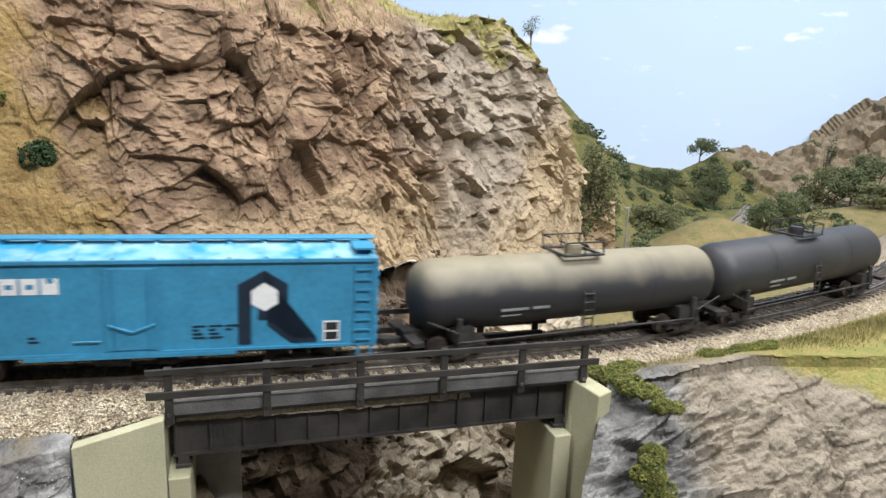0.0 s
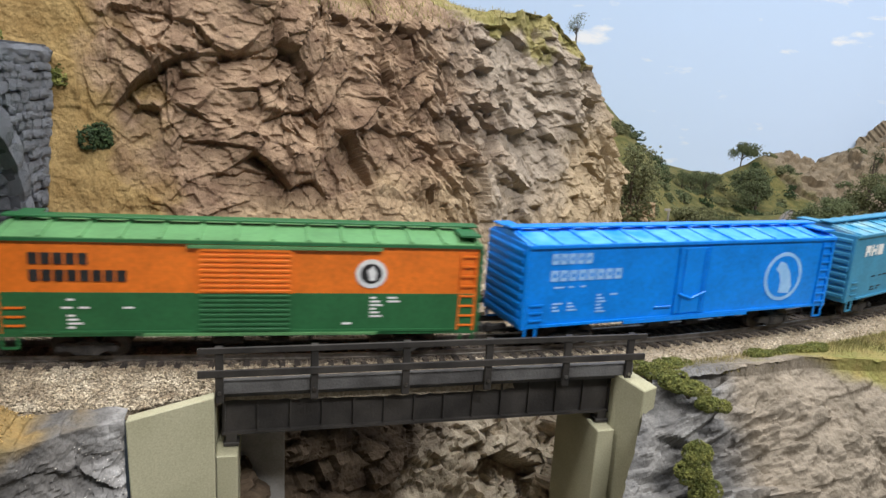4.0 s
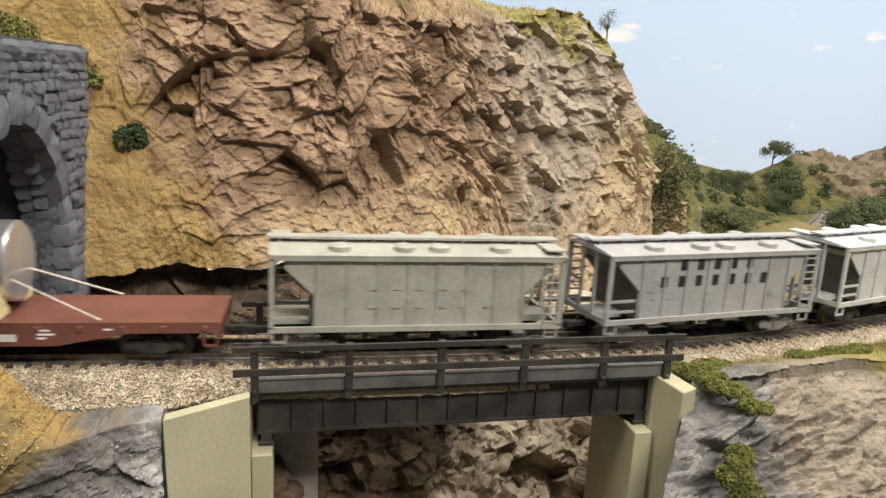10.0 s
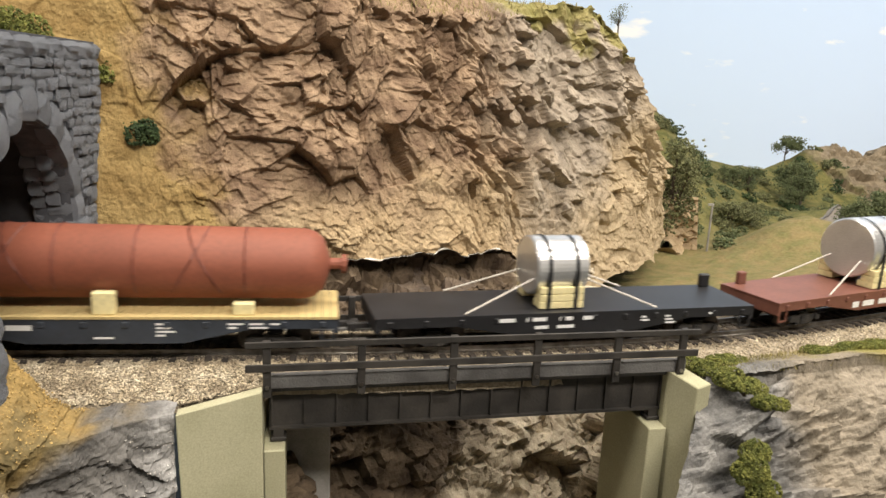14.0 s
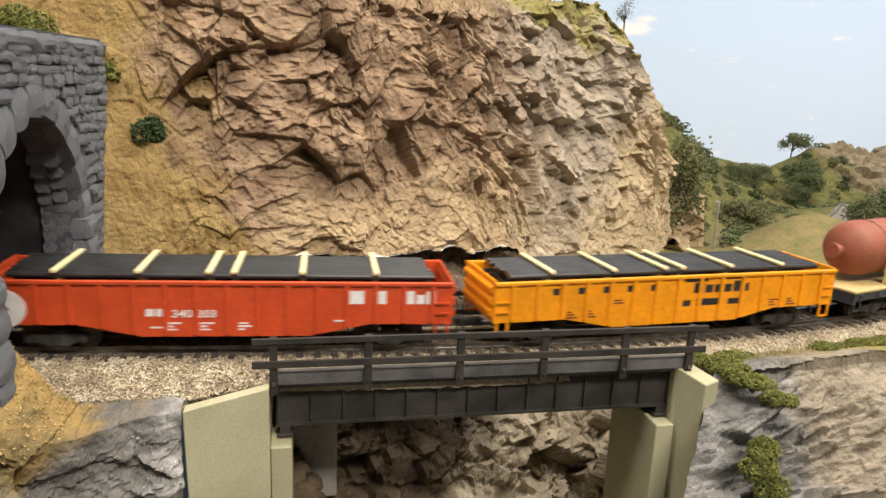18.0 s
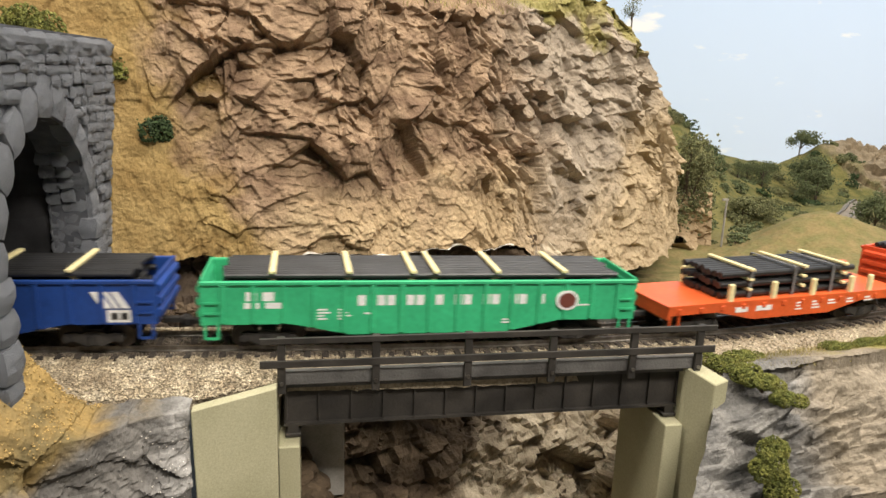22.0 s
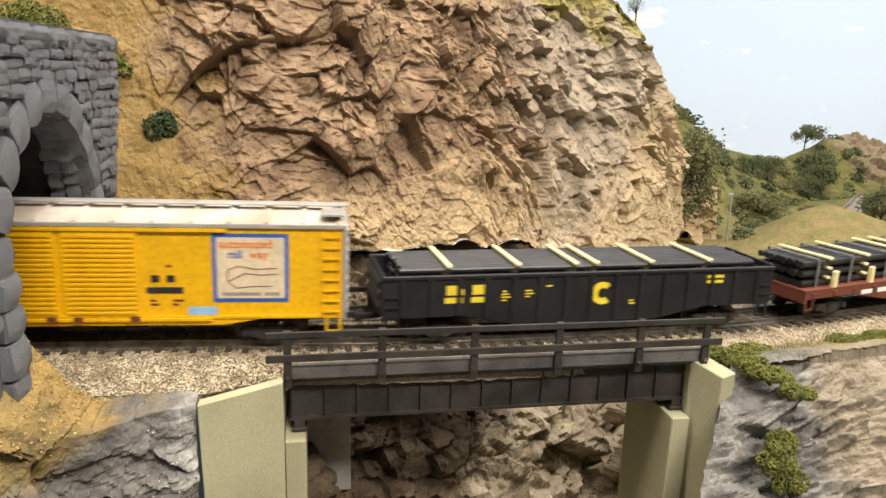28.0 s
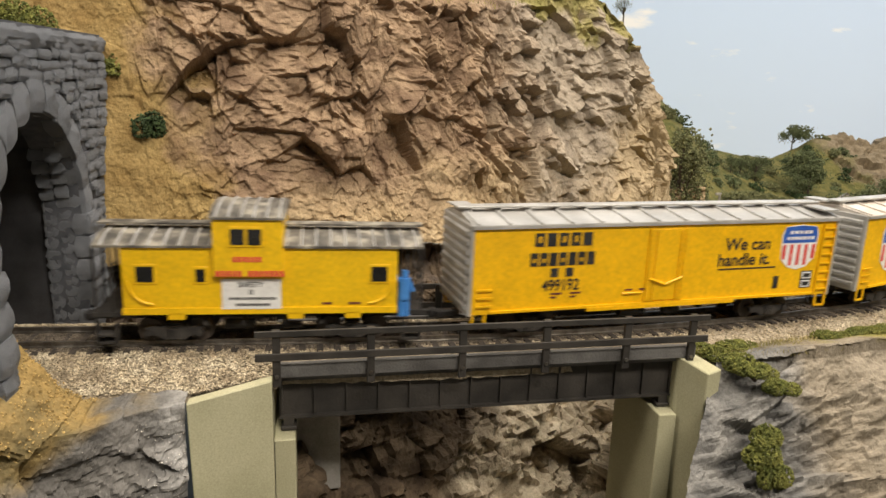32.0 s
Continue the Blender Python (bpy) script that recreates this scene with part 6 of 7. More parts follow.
small_print(car, M["white"], [(-66, 23, 1), (-68, 20, 1), (-62, 20, 1), (-66, 17, 4), (-47, 20, 1), (45, 24, 6), (52, 24, 2), (34, 13.5, 1)], y=SIDE - 0.3)
bm = bmesh.new()
prism(bm, [(45 + 6.21 * math.cos(a), 34 + 5.75 * math.sin(a)) for a in np.linspace(0, 2 * math.pi, 24, endpoint=False)], SIDE - 0.4, SIDE + 0.1)
em = part("emblem", bm, M["white"], car, "white round emblem")
bm = bmesh.new()
prism(bm, [(45 + 4.32 * math.cos(a), 34 + 4.00 * math.sin(a)) for a in np.linspace(0, 2 * math.pi, 20, endpoint=False)], SIDE - 0.5, SIDE + 0.1)
part("emblem_field", bm, M["ink"], em)
bm = bmesh.new()
prism(bm, [(43.4, 35.3), (45.6, 37.2), (47.1, 34.7), (46.8, 31.4), (44.4, 31.2)], SIDE - 0.6, SIDE + 0.1)
part("emblem_figure", bm, M["white"], em)

# ---- covered hoppers ----


def hopper(label, L, mat, q, frame_mesh=None):
    car = thing("hopper_car", label, "hopper car", "covered hoppers in the train")
    h = L * 500
    bm = bmesh.new()
    prism(bm, [(-h + 14, 41), (h - 14, 41), (h - 6, 39), (h - 6, 36.5), (h - 17, 25), (h - 17, 11), (-h + 17, 11), (-h + 17, 25), (-h + 6, 36.5), (-h + 6, 39)], -16.3, 16.3)
    part("body", bm, mat, car)
    for s in (-1, 1):
        y = 16.6 * s
        n = 8
        for i in range(n):
            x = (-h + 18) + (2 * h - 36) * i / (n - 1)
            bm = bmesh.new()
            box(bm, x - 0.4, x + 0.4, y - 0.45, y + 0.45, 11, 41)
            part("side_post", bm, mat, car)
        bm = bmesh.new()
        box(bm, -h, h, 17.2 * s - 0.7, 17.2 * s + 0.7, 40.2, 42.2)
        part("top_chord", bm, mat, car)
        bm = bmesh.new()
        box(bm, -h, h, 17.2 * s - 0.7, 17.2 * s + 0.7, 9.4, 11.8)
        part("side_sill", bm, mat, car)
        for e in (-1, 1):
            bm = bmesh.new()
            box(bm, e * (h - 1) - 0.9, e * (h - 1) + 0.9, 17.2 * s - 0.7, 17.2 * s + 0.7, 11, 41)
            part("corner_post", bm, mat, car)
            bm = bmesh.new()
            for dx in (-2.6, 2.6):
                box(bm, e * (h - 4) + dx - 0.5, e * (h - 4) + dx + 0.5, y - 0.3, y + 0.3, 4.6, 10)
            box(bm, e * (h - 4) - 2.6, e * (h - 4) + 2.6, y - 0.3, y + 0.3, 4.4, 5.4)
            part("step", bm, mat, car)
            if e * s < 0:
                ladder(car, mat, e * (h - 5.5), y + 0.4 * s, 11, 40, 6.0, 8)
            else:
                bm = bmesh.new()
                for z in (15.5, 20.5):
                    a, bb = sorted((e * (h - 1), e * (h - 15)))
                    box(bm, a, bb, y - 0.4, y + 0.4, z - 0.6, z + 0.6)
                part("grab_iron", bm, mat, car)
    bm = bmesh.new()
    poly = [(-18, 42), (18, 42), (18, 42.6), (0, 44.8), (-18, 42.6)]
    vs = [[bm.verts.new(Vector((x, y, z)) * MM) for y, z in poly] for x in (-h, h)]
    bm.faces.new(vs[0][::-1])
    bm.faces.new(vs[1])
    for i in range(5):
        bm.faces.new((vs[0][i], vs[0][(i + 1) % 5], vs[1][(i + 1) % 5], vs[1][i]))
    bmesh.ops.recalc_face_normals(bm, faces=bm.faces[:])
    part("roof", bm, mat, car)
    bm = bmesh.new()
    box(bm, -h - 1, h + 1, -3.4, 3.4, 46.2, 47.0)
    for i in range(10):
        x = -h + 4 + (2 * h - 8) * i / 9
        box(bm, x - 0.5, x + 0.5, -2.5, 2.5, 44, 46.2)
    box(bm, h - 8.5, h - 0.5, -17, -3.4, 44.6, 45.3)
    box(bm, -h + 0.5, -h + 8.5, 3.4, 17, 44.6, 45.3)
    part("running_board", bm, mat, car)
    for x in (-h * 0.55, -h * 0.12, h * 0.12, h * 0.55):
        for y in (-10.5, 10.5):
            bm = bmesh.new()
            rod(bm, (x, y, 43.0), (x, y, 45.2), 4.3, 14)
            rod(bm, (x, y, 45.2), (x, y, 45.9), 4.3, 14, 3.2)
            part("hatch", bm, mat, car)
    for x in (-h * 0.28, h * 0.28):
        bm = bmesh.new()
        prism(bm, [(x - 13, 11), (x + 13, 11), (x + 6, 5.0), (x - 6, 5.0)], -11, 11)
        part("bay", bm, mat, car)
    for e in (-1, 1):
        bm = bmesh.new()
        box(bm, e * (h - 1) - 0.8, e * (h - 1) + 0.8, -17, 17, 9.4, 12)
        box(bm, e * (h - 8) - 8, e * (h - 8) + 8, -6, 6, 9, 12)
        box(bm, e * (h - 1) - 0.6, e * (h - 1) + 0.6, -6, -4.6, 12, 42)
        box(bm, e * (h - 1) - 0.6, e * (h - 1) + 0.6, 4.6, 6, 12, 42)
        part("end_frame", bm, mat, car)
        # thin sheet added over the body's end, its shade put into the colour
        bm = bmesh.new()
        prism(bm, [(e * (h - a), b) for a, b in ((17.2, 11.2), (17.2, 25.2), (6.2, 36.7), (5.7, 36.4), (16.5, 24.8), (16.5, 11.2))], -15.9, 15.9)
        part("slope_sheet", bm, M["slope_shade"], car, "slope sheet painted dark grey for its shade")
    running_gear(car, L * 365, h, frame_mesh=frame_mesh)
    TRAIN.append((car, q, L * 0.365))
    return car


HS = -16.5
car = hopper("light grey covered hopper with small black print", 0.1206, M["hopper_grey"], -0.6561)
small_print(car, M["grey_ink"], [(-42.6, 25.4, 1), (-31, 25.4, 1), (-20, 25.4, 1), (-9, 25.4, 1), (-4, 25.4, 1), (-42.6, 21, 2), (-31, 21, 2), (-42.6, 15.5, 2), (-31, 15.5, 2), (-3, 15.5, 2), (33, 16, 2)], y=HS - 0.05, wide=6)
bm = bmesh.new()
prism(bm, [(36.2 + 4.1 * math.cos(a), 30.5 + 4.1 * math.sin(a)) for a in np.linspace(0, 2 * math.pi, 22, endpoint=False)], HS - 0.25, HS + 0.1)
part("emblem", bm, M["ink"], car, "black round emblem")
car = hopper("pale grey covered hopper with yellow print", 0.1203, M["hopper_white"], -0.7944)
bars("lettering", letter_blocks(-4.3, 32.9, "xxxx xxx xx x", 2.6, 5.2, 0.86) + letter_blocks(4.3, 24.4, "x xx xxx x", 2.7, 5.4, 0.85), M["yellow_ink"], car, HS - 0.2)
small_print(car, M["yellow_ink"], [(-38, 25, 1), (-30, 25, 1), (-1, 20, 1)], y=HS - 0.05, wide=3.5)
car = hopper("mid grey covered hopper with black lettering", 0.1185, M["hopper_mid"], -0.9308, GREY_TRUCK)
bars("lettering", letter_blocks(-21.4, 34.4, "x x x x x", 3.4, 5.2, 1.25) + letter_blocks(-31.3, 26.4, "x x x x x x x", 3.4, 5.2, 1.3), M["ink"], car, HS - 0.2)
small_print(car, M["grey_ink"], [(-38, 24, 1), (-36, 20, 1), (-27, 20, 1), (30, 22, 3)], y=HS - 0.05)
car = hopper("faded greenish grey covered hopper with ghosted lettering", 0.1199, M["hopper_faded"], -1.068, GREY_TRUCK)
bars("lettering", letter_blocks(-21.4, 27.4, "x x x x x", 3.4, 5.2, 1.25) + letter_blocks(-31.3, 19.4, "x x x x x x x", 3.4, 5.2, 1.3), M["faint_ink"], car, HS - 0.2)

# ---- flatcars and their loads ----


def flatcar(label, L, mat, q, deck=None, deep=8.5, name="flatcar", brake_wheel=True):
    car = thing(name, label, "flatcar")
    h = L * 500
    for s in (-1, 1):
        bm = bmesh.new()
        prism(bm, [(-h, 14.0), (h, 14.0), (h, 10.2), (h * 0.62, 10.2), (h * 0.32, 14.0 - deep), (-h * 0.32, 14.0 - deep), (-h * 0.62, 10.2), (-h, 10.2)], 16.8 * s - 0.5, 16.8 * s + 0.5)
        part("side_sill", bm, mat, car)
        for i in range(12):
            x = -h + 6 + (2 * h - 12) * i / 11
            bm = bmesh.new()
            box(bm, x - 1.0, x + 1.0, 17.4 * s - 0.6, 17.4 * s + 0.6, 11.0, 13.2, 0.2)
            part("stake_pocket", bm, mat, car)
    n = int(2 * h / 3.2) if deck is not None else 0
    bm = bmesh.new()
    box(bm, -h, h, -17.4, 17.4, 13.2, 14.6 if deck is None else 14.2)
    part("deck", bm, mat, car)
    for i in range(n):
        bm = bmesh.new()
        x = -h + (i + 0.5) * 2 * h / n
        box(bm, x - h / n + 0.12, x + h / n - 0.12, -17.8, 17.8, 14.2, 15.2)
        part("plank", bm, deck, car)
    for s in (-1, 1):
        bm = bmesh.new()
        box(bm, s * (h - 0.6) - 0.6, s * (h - 0.6) + 0.6, -17.4, 17.4, 8.5, 14)
        part("end_sill", bm, mat, car)
        for y in (-17.0, 17.0):
            bm = bmesh.new()
            for dx in (-2.4, 2.4):
                box(bm, s * (h - 4) + dx - 0.4, s * (h - 4) + dx + 0.4, y - 0.3, y + 0.3, 5, 10)
            box(bm, s * (h - 4) - 2.4, s * (h - 4) + 2.4, y - 0.3, y + 0.3, 4.8, 5.6)
            part("step", bm, mat, car)
    if brake_wheel:
        bm = bmesh.new()
        if mat is M["brown"]:
            prism(bm, [(h - 20, 14.5), (h - 20, 19.4), (h - 17, 21.4), (h - 6, 20.8), (h - 1.5, 14.5)], -16.2, 6)
        else:
            end = -h + 10.5 if mat is M["oxide"] else h - 5.0
            box(bm, end - 2.5, end + 2.5, 13, 16, 14.5, 21, 0.5)
        part("brake_stand", bm, mat, car)
    running_gear(car, L * 355, h)
    TRAIN.append((car, q, L * 0.355))
    return car


def drum_load(label, q, half, x, radius, wide, lift):
    load = thing("silver_drum", label, "drum load")
    zc = 15 + lift + radius
    bm = bmesh.new()
    prof = [(-wide / 2, 0.1), (-wide / 2, radius - 0.8), (-wide / 2 + 0.8, radius), (wide / 2 - 0.8, radius), (wide / 2, radius - 0.8), (wide / 2, 0.1)]
    rings = [[bm.verts.new(Vector((x + u, r * math.cos(a), zc + r * math.sin(a))) * MM) for a in np.linspace(0, 2 * math.pi, 48, endpoint=False)] for u, r in prof]
    for a, bb in zip(rings, rings[1:]):
        for i in range(48):
            f = bm.faces.new((a[i], a[(i + 1) % 48], bb[(i + 1) % 48], bb[i]))
    bmesh.ops.recalc_face_normals(bm, faces=bm.faces[:])
    part("drum", bm, M["silver"], load)
    for u in (-wide * 0.26, wide * 0.26):
        bm = bmesh.new()
        bmesh.ops.create_cone(bm, cap_ends=False, segments=48, radius1=(radius + 0.35) * MM, radius2=(radius + 0.35) * MM, depth=1.6 * MM, matrix=Matrix.Translation(Vector((x + u, 0, zc)) * MM) @ Matrix.Rotation(math.pi / 2, 4, "Y"))
        box(bm, x + u - 0.8, x + u + 0.8, -radius - 0.9, -radius - 0.4, 14.6, zc)
        part("strap", bm, M["pipe"], load, "black strap")
    for z0 in (15.0, 18.2, 21.4):
        for s in (-1, 1):
            bm = bmesh.new()
            box(bm, x - wide * 0.42, x + wide * 0.42, *sorted((s * (radius + 0.3), s * (radius * 0.45 + (z0 - 15) * 0.5))), z0, z0 + 3.0, 0.25)
            part("chock", bm, M["timber"], load, "yellow timber chock")
    for s, dx in ((-1, -1), (1, -1), (-1, 1), (1, 1)):
        bm = bmesh.new()
        rod(bm, (x + dx * wide * 0.45, s * 8, zc - radius * 0.3), (x + dx * (wide / 2 + 32), s * 16.5, 15.2), 0.4, 5)
        part("tie_down", bm, M["chain"], load, "pale tie-down chain")
    TRAIN.append((load, q, half))


car = flatcar("oxide brown flatcar carrying a silver drum", 0.1742, M["oxide"], -1.2317)
bars("lettering", [(-32, 7.2, 5, 3), (-24, 7.4, 9, 2.8), (-11, 7.4, 11, 2.8), (3, 7.4, 12, 2.8)], M["white"], car, -17.5)
small_print(car, M["white"], [(22, 11.2, 3), (45, 11.5, 1)], y=-17.3, wide=6)
drum_load("polished silver drum strapped on timber chocks", -1.2317, 0.1742 * 0.355, -3, 15.5, 30, 3.0)
car = flatcar("black flatcar carrying a smaller silver drum", 0.1754, M["black"], -1.4182)
bars("lettering", [(-38, 11.2, 9, 1.6), (-24, 11.2, 9, 1.6), (-9, 11.2, 6, 1.6), (2, 11.2, 6, 1.6), (-20, 7.8, 6, 1.4), (-10, 7.8, 8, 1.4)], M["white"], car, -17.5)
small_print(car, M["white"], [(30, 11, 2), (42, 11, 3), (64, 11.5, 1)], y=-17.3, wide=5)
drum_load("bright silver drum strapped on a timber crate", -1.4182, 0.1754 * 0.355, -6.6, 12.8, 24, 3.5)

car = flatcar("dark slate flatcar with tan plank deck", 0.1718, M["dark_blue_grey"], -1.6039, deck=M["tan_deck"], deep=9.5, brake_wheel=False)
bars("lettering", [(-48, 9.8, 9, 2.0), (-34, 9.8, 9, 2.0)], M["white"], car, -17.5)
small_print(car, M["white"], [(18, 11.8, 4), (44, 11.8, 2), (52, 11.8, 2), (60, 11.8, 1), (-4, 6.4, 1)], y=-17.3, wide=7)
load = thing("cylindrical_tank_load", "long red oxide cylindrical tank on timber blocks", "tank load")
bm = bmesh.new()
prof = [(-79.5, 0.1), (-79, 4), (-76.5, 10.5), (-73.5, 13.0), (-69.5, 14.2), (69.5, 14.2), (73.5, 13.0), (76.5, 10.5), (79, 4), (79.5, 0.1)]
rings = [[bm.verts.new(Vector((u + 3, r * math.cos(a), 32.0 + r * math.sin(a))) * MM) for a in np.linspace(0, 2 * math.pi, 36, endpoint=False)] for u, r in prof]
for a, bb in zip(rings, rings[1:]):
    for i in range(36):
        bm.faces.new((a[i], a[(i + 1) % 36], bb[(i + 1) % 36], bb[i]))
bmesh.ops.recalc_face_normals(bm, faces=bm.faces[:])
part("shell", bm, M["load_red"], load, smooth=True)
for s in (-1, 1):
    bm = bmesh.new()
    rod(bm, (s * 79 + 3, 0, 32), (s * 85 + 3, 0, 32), 2.4, 12)
    rod(bm, (s * 84 + 3, 0, 32), (s * 86 + 3, 0, 32), 4.0, 12)
    part("nozzle", bm, M["load_red"], load)
for x in (-50.6, -0.6, 49.8):
    for s in (-1, 1):
        bm = bmesh.new()
        box(bm, x - 4, x + 4, *sorted((s * 12, s * 16)), 15.2, 24 if x < 20 else 20, 0.4)
        part("block", bm, M["timber"], load, "pale timber block")
for x, lean in ((-58, 0), (-38, 8), (-30, -8), (-18, 0), (10, 0), (28, 8), (36, -8), (50, 0)):
    bm = bmesh.new()
    for a0, a1 in zip(np.linspace(-40, 210, 14)[:-1], np.linspace(-40, 210, 14)[1:]):
        p = [(x + lean * math.sin(math.radians(a)), 14.5 * math.cos(math.radians(a)) * -1, 32 + 14.5 * math.sin(math.radians(a))) for a in (a0, a1)]
        rod(bm, p[0], p[1], 0.3, 4)
    part("lashing", bm, M["brown"], load, "thin dark lashing")
TRAIN.append((load, -1.6039, 0.1718 * 0.355))


def pipe_load(label, q, half, x0, x1, z0, layers, n, battens, straps=(), stakes=(), y_wide=27.0):
    """Layers of black pipes with pale timber battens."""
    load = thing("pipe_load", label, "pipe load", "black pipe loads")
    pitch = y_wide / n
    for k in range(layers):
        z = z0 + k * 4.6
        for i in range(n):
            y = -y_wide / 2 + (i + 0.5) * pitch
            bm = bmesh.new()
            j = random.uniform(-1.2, 1.2)
            rod(bm, (x0 + j, y, z + pitch / 2), (x1 + j, y, z + pitch / 2), pitch * 0.46, 10)
            part("pipe", bm, M["pipe"], load, smooth=False)
        for x in battens:
            bm = bmesh.new()
            box(bm, x - 1.1, x + 1.1, -y_wide / 2 - 1.2, y_wide / 2 + 1.2, z + pitch, z + pitch + 1.2, 0.2)
            part("batten", bm, M["timber"], load, "pale timber batten")
    for x in straps:
        bm = bmesh.new()
        top = z0 + layers * 4.6 - 0.6
        w = y_wide / 2 + 0.6
        box(bm, x - 0.8, x + 0.8, -w, w, top, top + 0.3)
        for s in (-1, 1):
            box(bm, x - 0.8, x + 0.8, s * w - 0.15, s * w + 0.15, z0 - 3, top)
        part("strap", bm, M["strap"], load, "grey strap")
    for x in stakes:
        for s in (-1, 1):
            bm = bmesh.new()
            box(bm, x - 1.2, x + 1.2, s * 16.2 - 1, s * 16.2 + 1, 12.5, 22.5, 0.2)
            part("stake", bm, M["timber"], load, "pale timber stake")
    TRAIN.append((load, q, half))


def gondola(label, L, mat, q, posts=15, battens=(-61, -32, -6.8, 2.4, 27.8, 56), deep=4.5):
    car = thing("gondola_car", label, "gondola car", "gondolas in the train")
    h = L * 500
    for s in (-1, 1):
        bm = bmesh.new()
        prism(bm, [(-h, 26.5), (h, 26.5), (h, 10.5), (h * 0.62, 10.5), (h * 0.36, 10.5 - deep), (-h * 0.36, 10.5 - deep), (-h * 0.62, 10.5), (-h, 10.5)], 17.0 * s - 0.5, 17.0 * s + 0.5)
        part("side", bm, mat, car)
        for i in range(posts):
            x = -h + 8 + (2 * h - 16) * i / (posts - 1)
            zb = np.interp(abs(x), [h * 0.36, h * 0.62], [10.5 - deep, 10.5]) + 0.6
            bm = bmesh.new()
            box(bm, x - 0.9, x + 0.9, 17.9 * s - 0.5, 17.9 * s + 0.5, float(zb), 25.6, 0.2)
            part("side_post", bm, mat, car)
        bm = bmesh.new()
        box(bm, -h, h, 17.6 * s - 0.9, 17.6 * s + 0.9, 25.6, 27.0, 0.2)
        part("top_chord", bm, mat, car)
    for s in (-1, 1):
        bm = bmesh.new()
        box(bm, s * (h - 0.5) - 0.5, s * (h - 0.5) + 0.5, -17, 17, 10.5, 27.6, 0.2)
        end_ribs(part("end_wall", bm, mat, car), s * h, mat, 12, 26, 3, 16)
        for y in (-17.5, 17.5):
            bm = bmesh.new()
            for dx in (-2.4, 2.4):
                box(bm, s * (h - 4) + dx - 0.5, s * (h - 4) + dx + 0.5, y - 0.3, y + 0.3, 5, 11)
            box(bm, s * (h - 4) - 2.4, s * (h - 4) + 2.4, y - 0.3, y + 0.3, 4.8, 5.7)
            part("step", bm, mat, car)
            ladder(car, mat, s * (h - 4), y, 13, 21, 5.5, 2, "grab_iron", rails=False)
    bm = bmesh.new()
    box(bm, -h + 0.5, h - 0.5, -16.5, 16.5, 10.5, 12)
    part("floor_panel", bm, mat, car)
    running_gear(car, L * 360, h)
    TRAIN.append((car, q, L * 0.36))
    pipe_load("black pipes with pale timber battens filling the gondola", q, L * 0.36, -h + 8, h - 8, 13.7, 4, 11, battens, y_wide=30.0)
    return car


GS = -17.55
car = gondola("yellow-orange gondola loaded with black pipes", 0.1737, M["rgw_orange"], -1.7897)
bars("lettering", [(-61 + i * 11.7, 24.6, 3.0, 3.4) for i in range(5)] + [(3, 28.4, 12, 1.8), (22, 29.2, 10, 1.2), (8, 22.2, 5, 5.6), (14, 22.2, 4, 4.4), (19, 22.2, 4, 4.4), (24, 22.2, 4, 4.4), (29, 22.2, 3.6, 6), (33.5, 22.2, 4, 4.4)] + [(3, 15.2, 4, 3.2), (10, 15.2, 14, 3.8), (27, 15.2, 7, 3.2)], M["ink"], car, GS)
small_print(car, M["brown"], [(-54, 15, 3), (-45, 15, 3), (-32, 20, 2), (50, 16, 3), (60, 16, 3)], y=GS)
car = gondola("bright red gondola with black and white emblem", 0.1727, M["cp_red"], -1.9771)
bars("lettering", [(45.8, 21.6, 5.6, 6.4), (55.0, 21.6, 5.0, 6.4), (66.2, 21.6, 5.0, 6.4), (72.0, 21.6, 3.2, 4.6), (75.9, 21.6, 1.3, 6.2), (78.2, 21.6, 1.4, 6.6)], M["white"], car, GS)
words("lettering", "340 203", -20.2, 15.4, 5.0, M["white"], car, GS - 0.5)
bars("lettering", [(-29.4, 15.6, 3.0, 3.5), (-25.6, 15.6, 3.0, 3.5)], M["white"], car, GS)
small_print(car, M["white"], [(-22, 12, 3), (-10, 12, 3), (4, 12, 3), (-28, 10, 1), (40, 13, 1)], y=GS)
bm = bmesh.new()
prism(bm, [(-85.4, 10), (-80.5, 10)] + [(-80 + 9.6 * math.cos(a), 19.2 + 9.3 * math.sin(a)) for a in np.linspace(-1.35, 1.35, 13)] + [(-80.5, 28.4), (-85.4, 28.4)], GS - 0.5, GS + 0.1)
em = part("emblem", bm, M["white"], car, "white half disc with black arrow")
bm = bmesh.new()
prism(bm, [(-85.8, 10), (-84, 10), (-76, 19.2), (-84, 28.4), (-85.8, 28.4)], GS - 0.65, GS + 0.1)
part("emblem_field", bm, M["ink"], em)

car = flatcar("orange-red flatcar with pipe load and stakes", 0.1419, M["flat_red"], -2.1504)
bars("lettering", [(-34, 9.4, 7, 2.4), (-22, 9.4, 9, 2.4)], M["white"], car, -17.5)
small_print(car, M["white"], [(2, 11.2, 3), (12, 11.2, 3), (22, 11.2, 2), (34, 11.2, 2), (46, 11.2, 2)], y=-17.3, wide=5)
pipe_load("black pipes stacked with grey straps and pale stakes", -2.1504, 0.1419 * 0.355, -40, 41, 14.8, 3, 8, (-24, 8, 34), (-24, 2, 26), (-36.7, -11.8, 12.3, 36.6, 49.1))

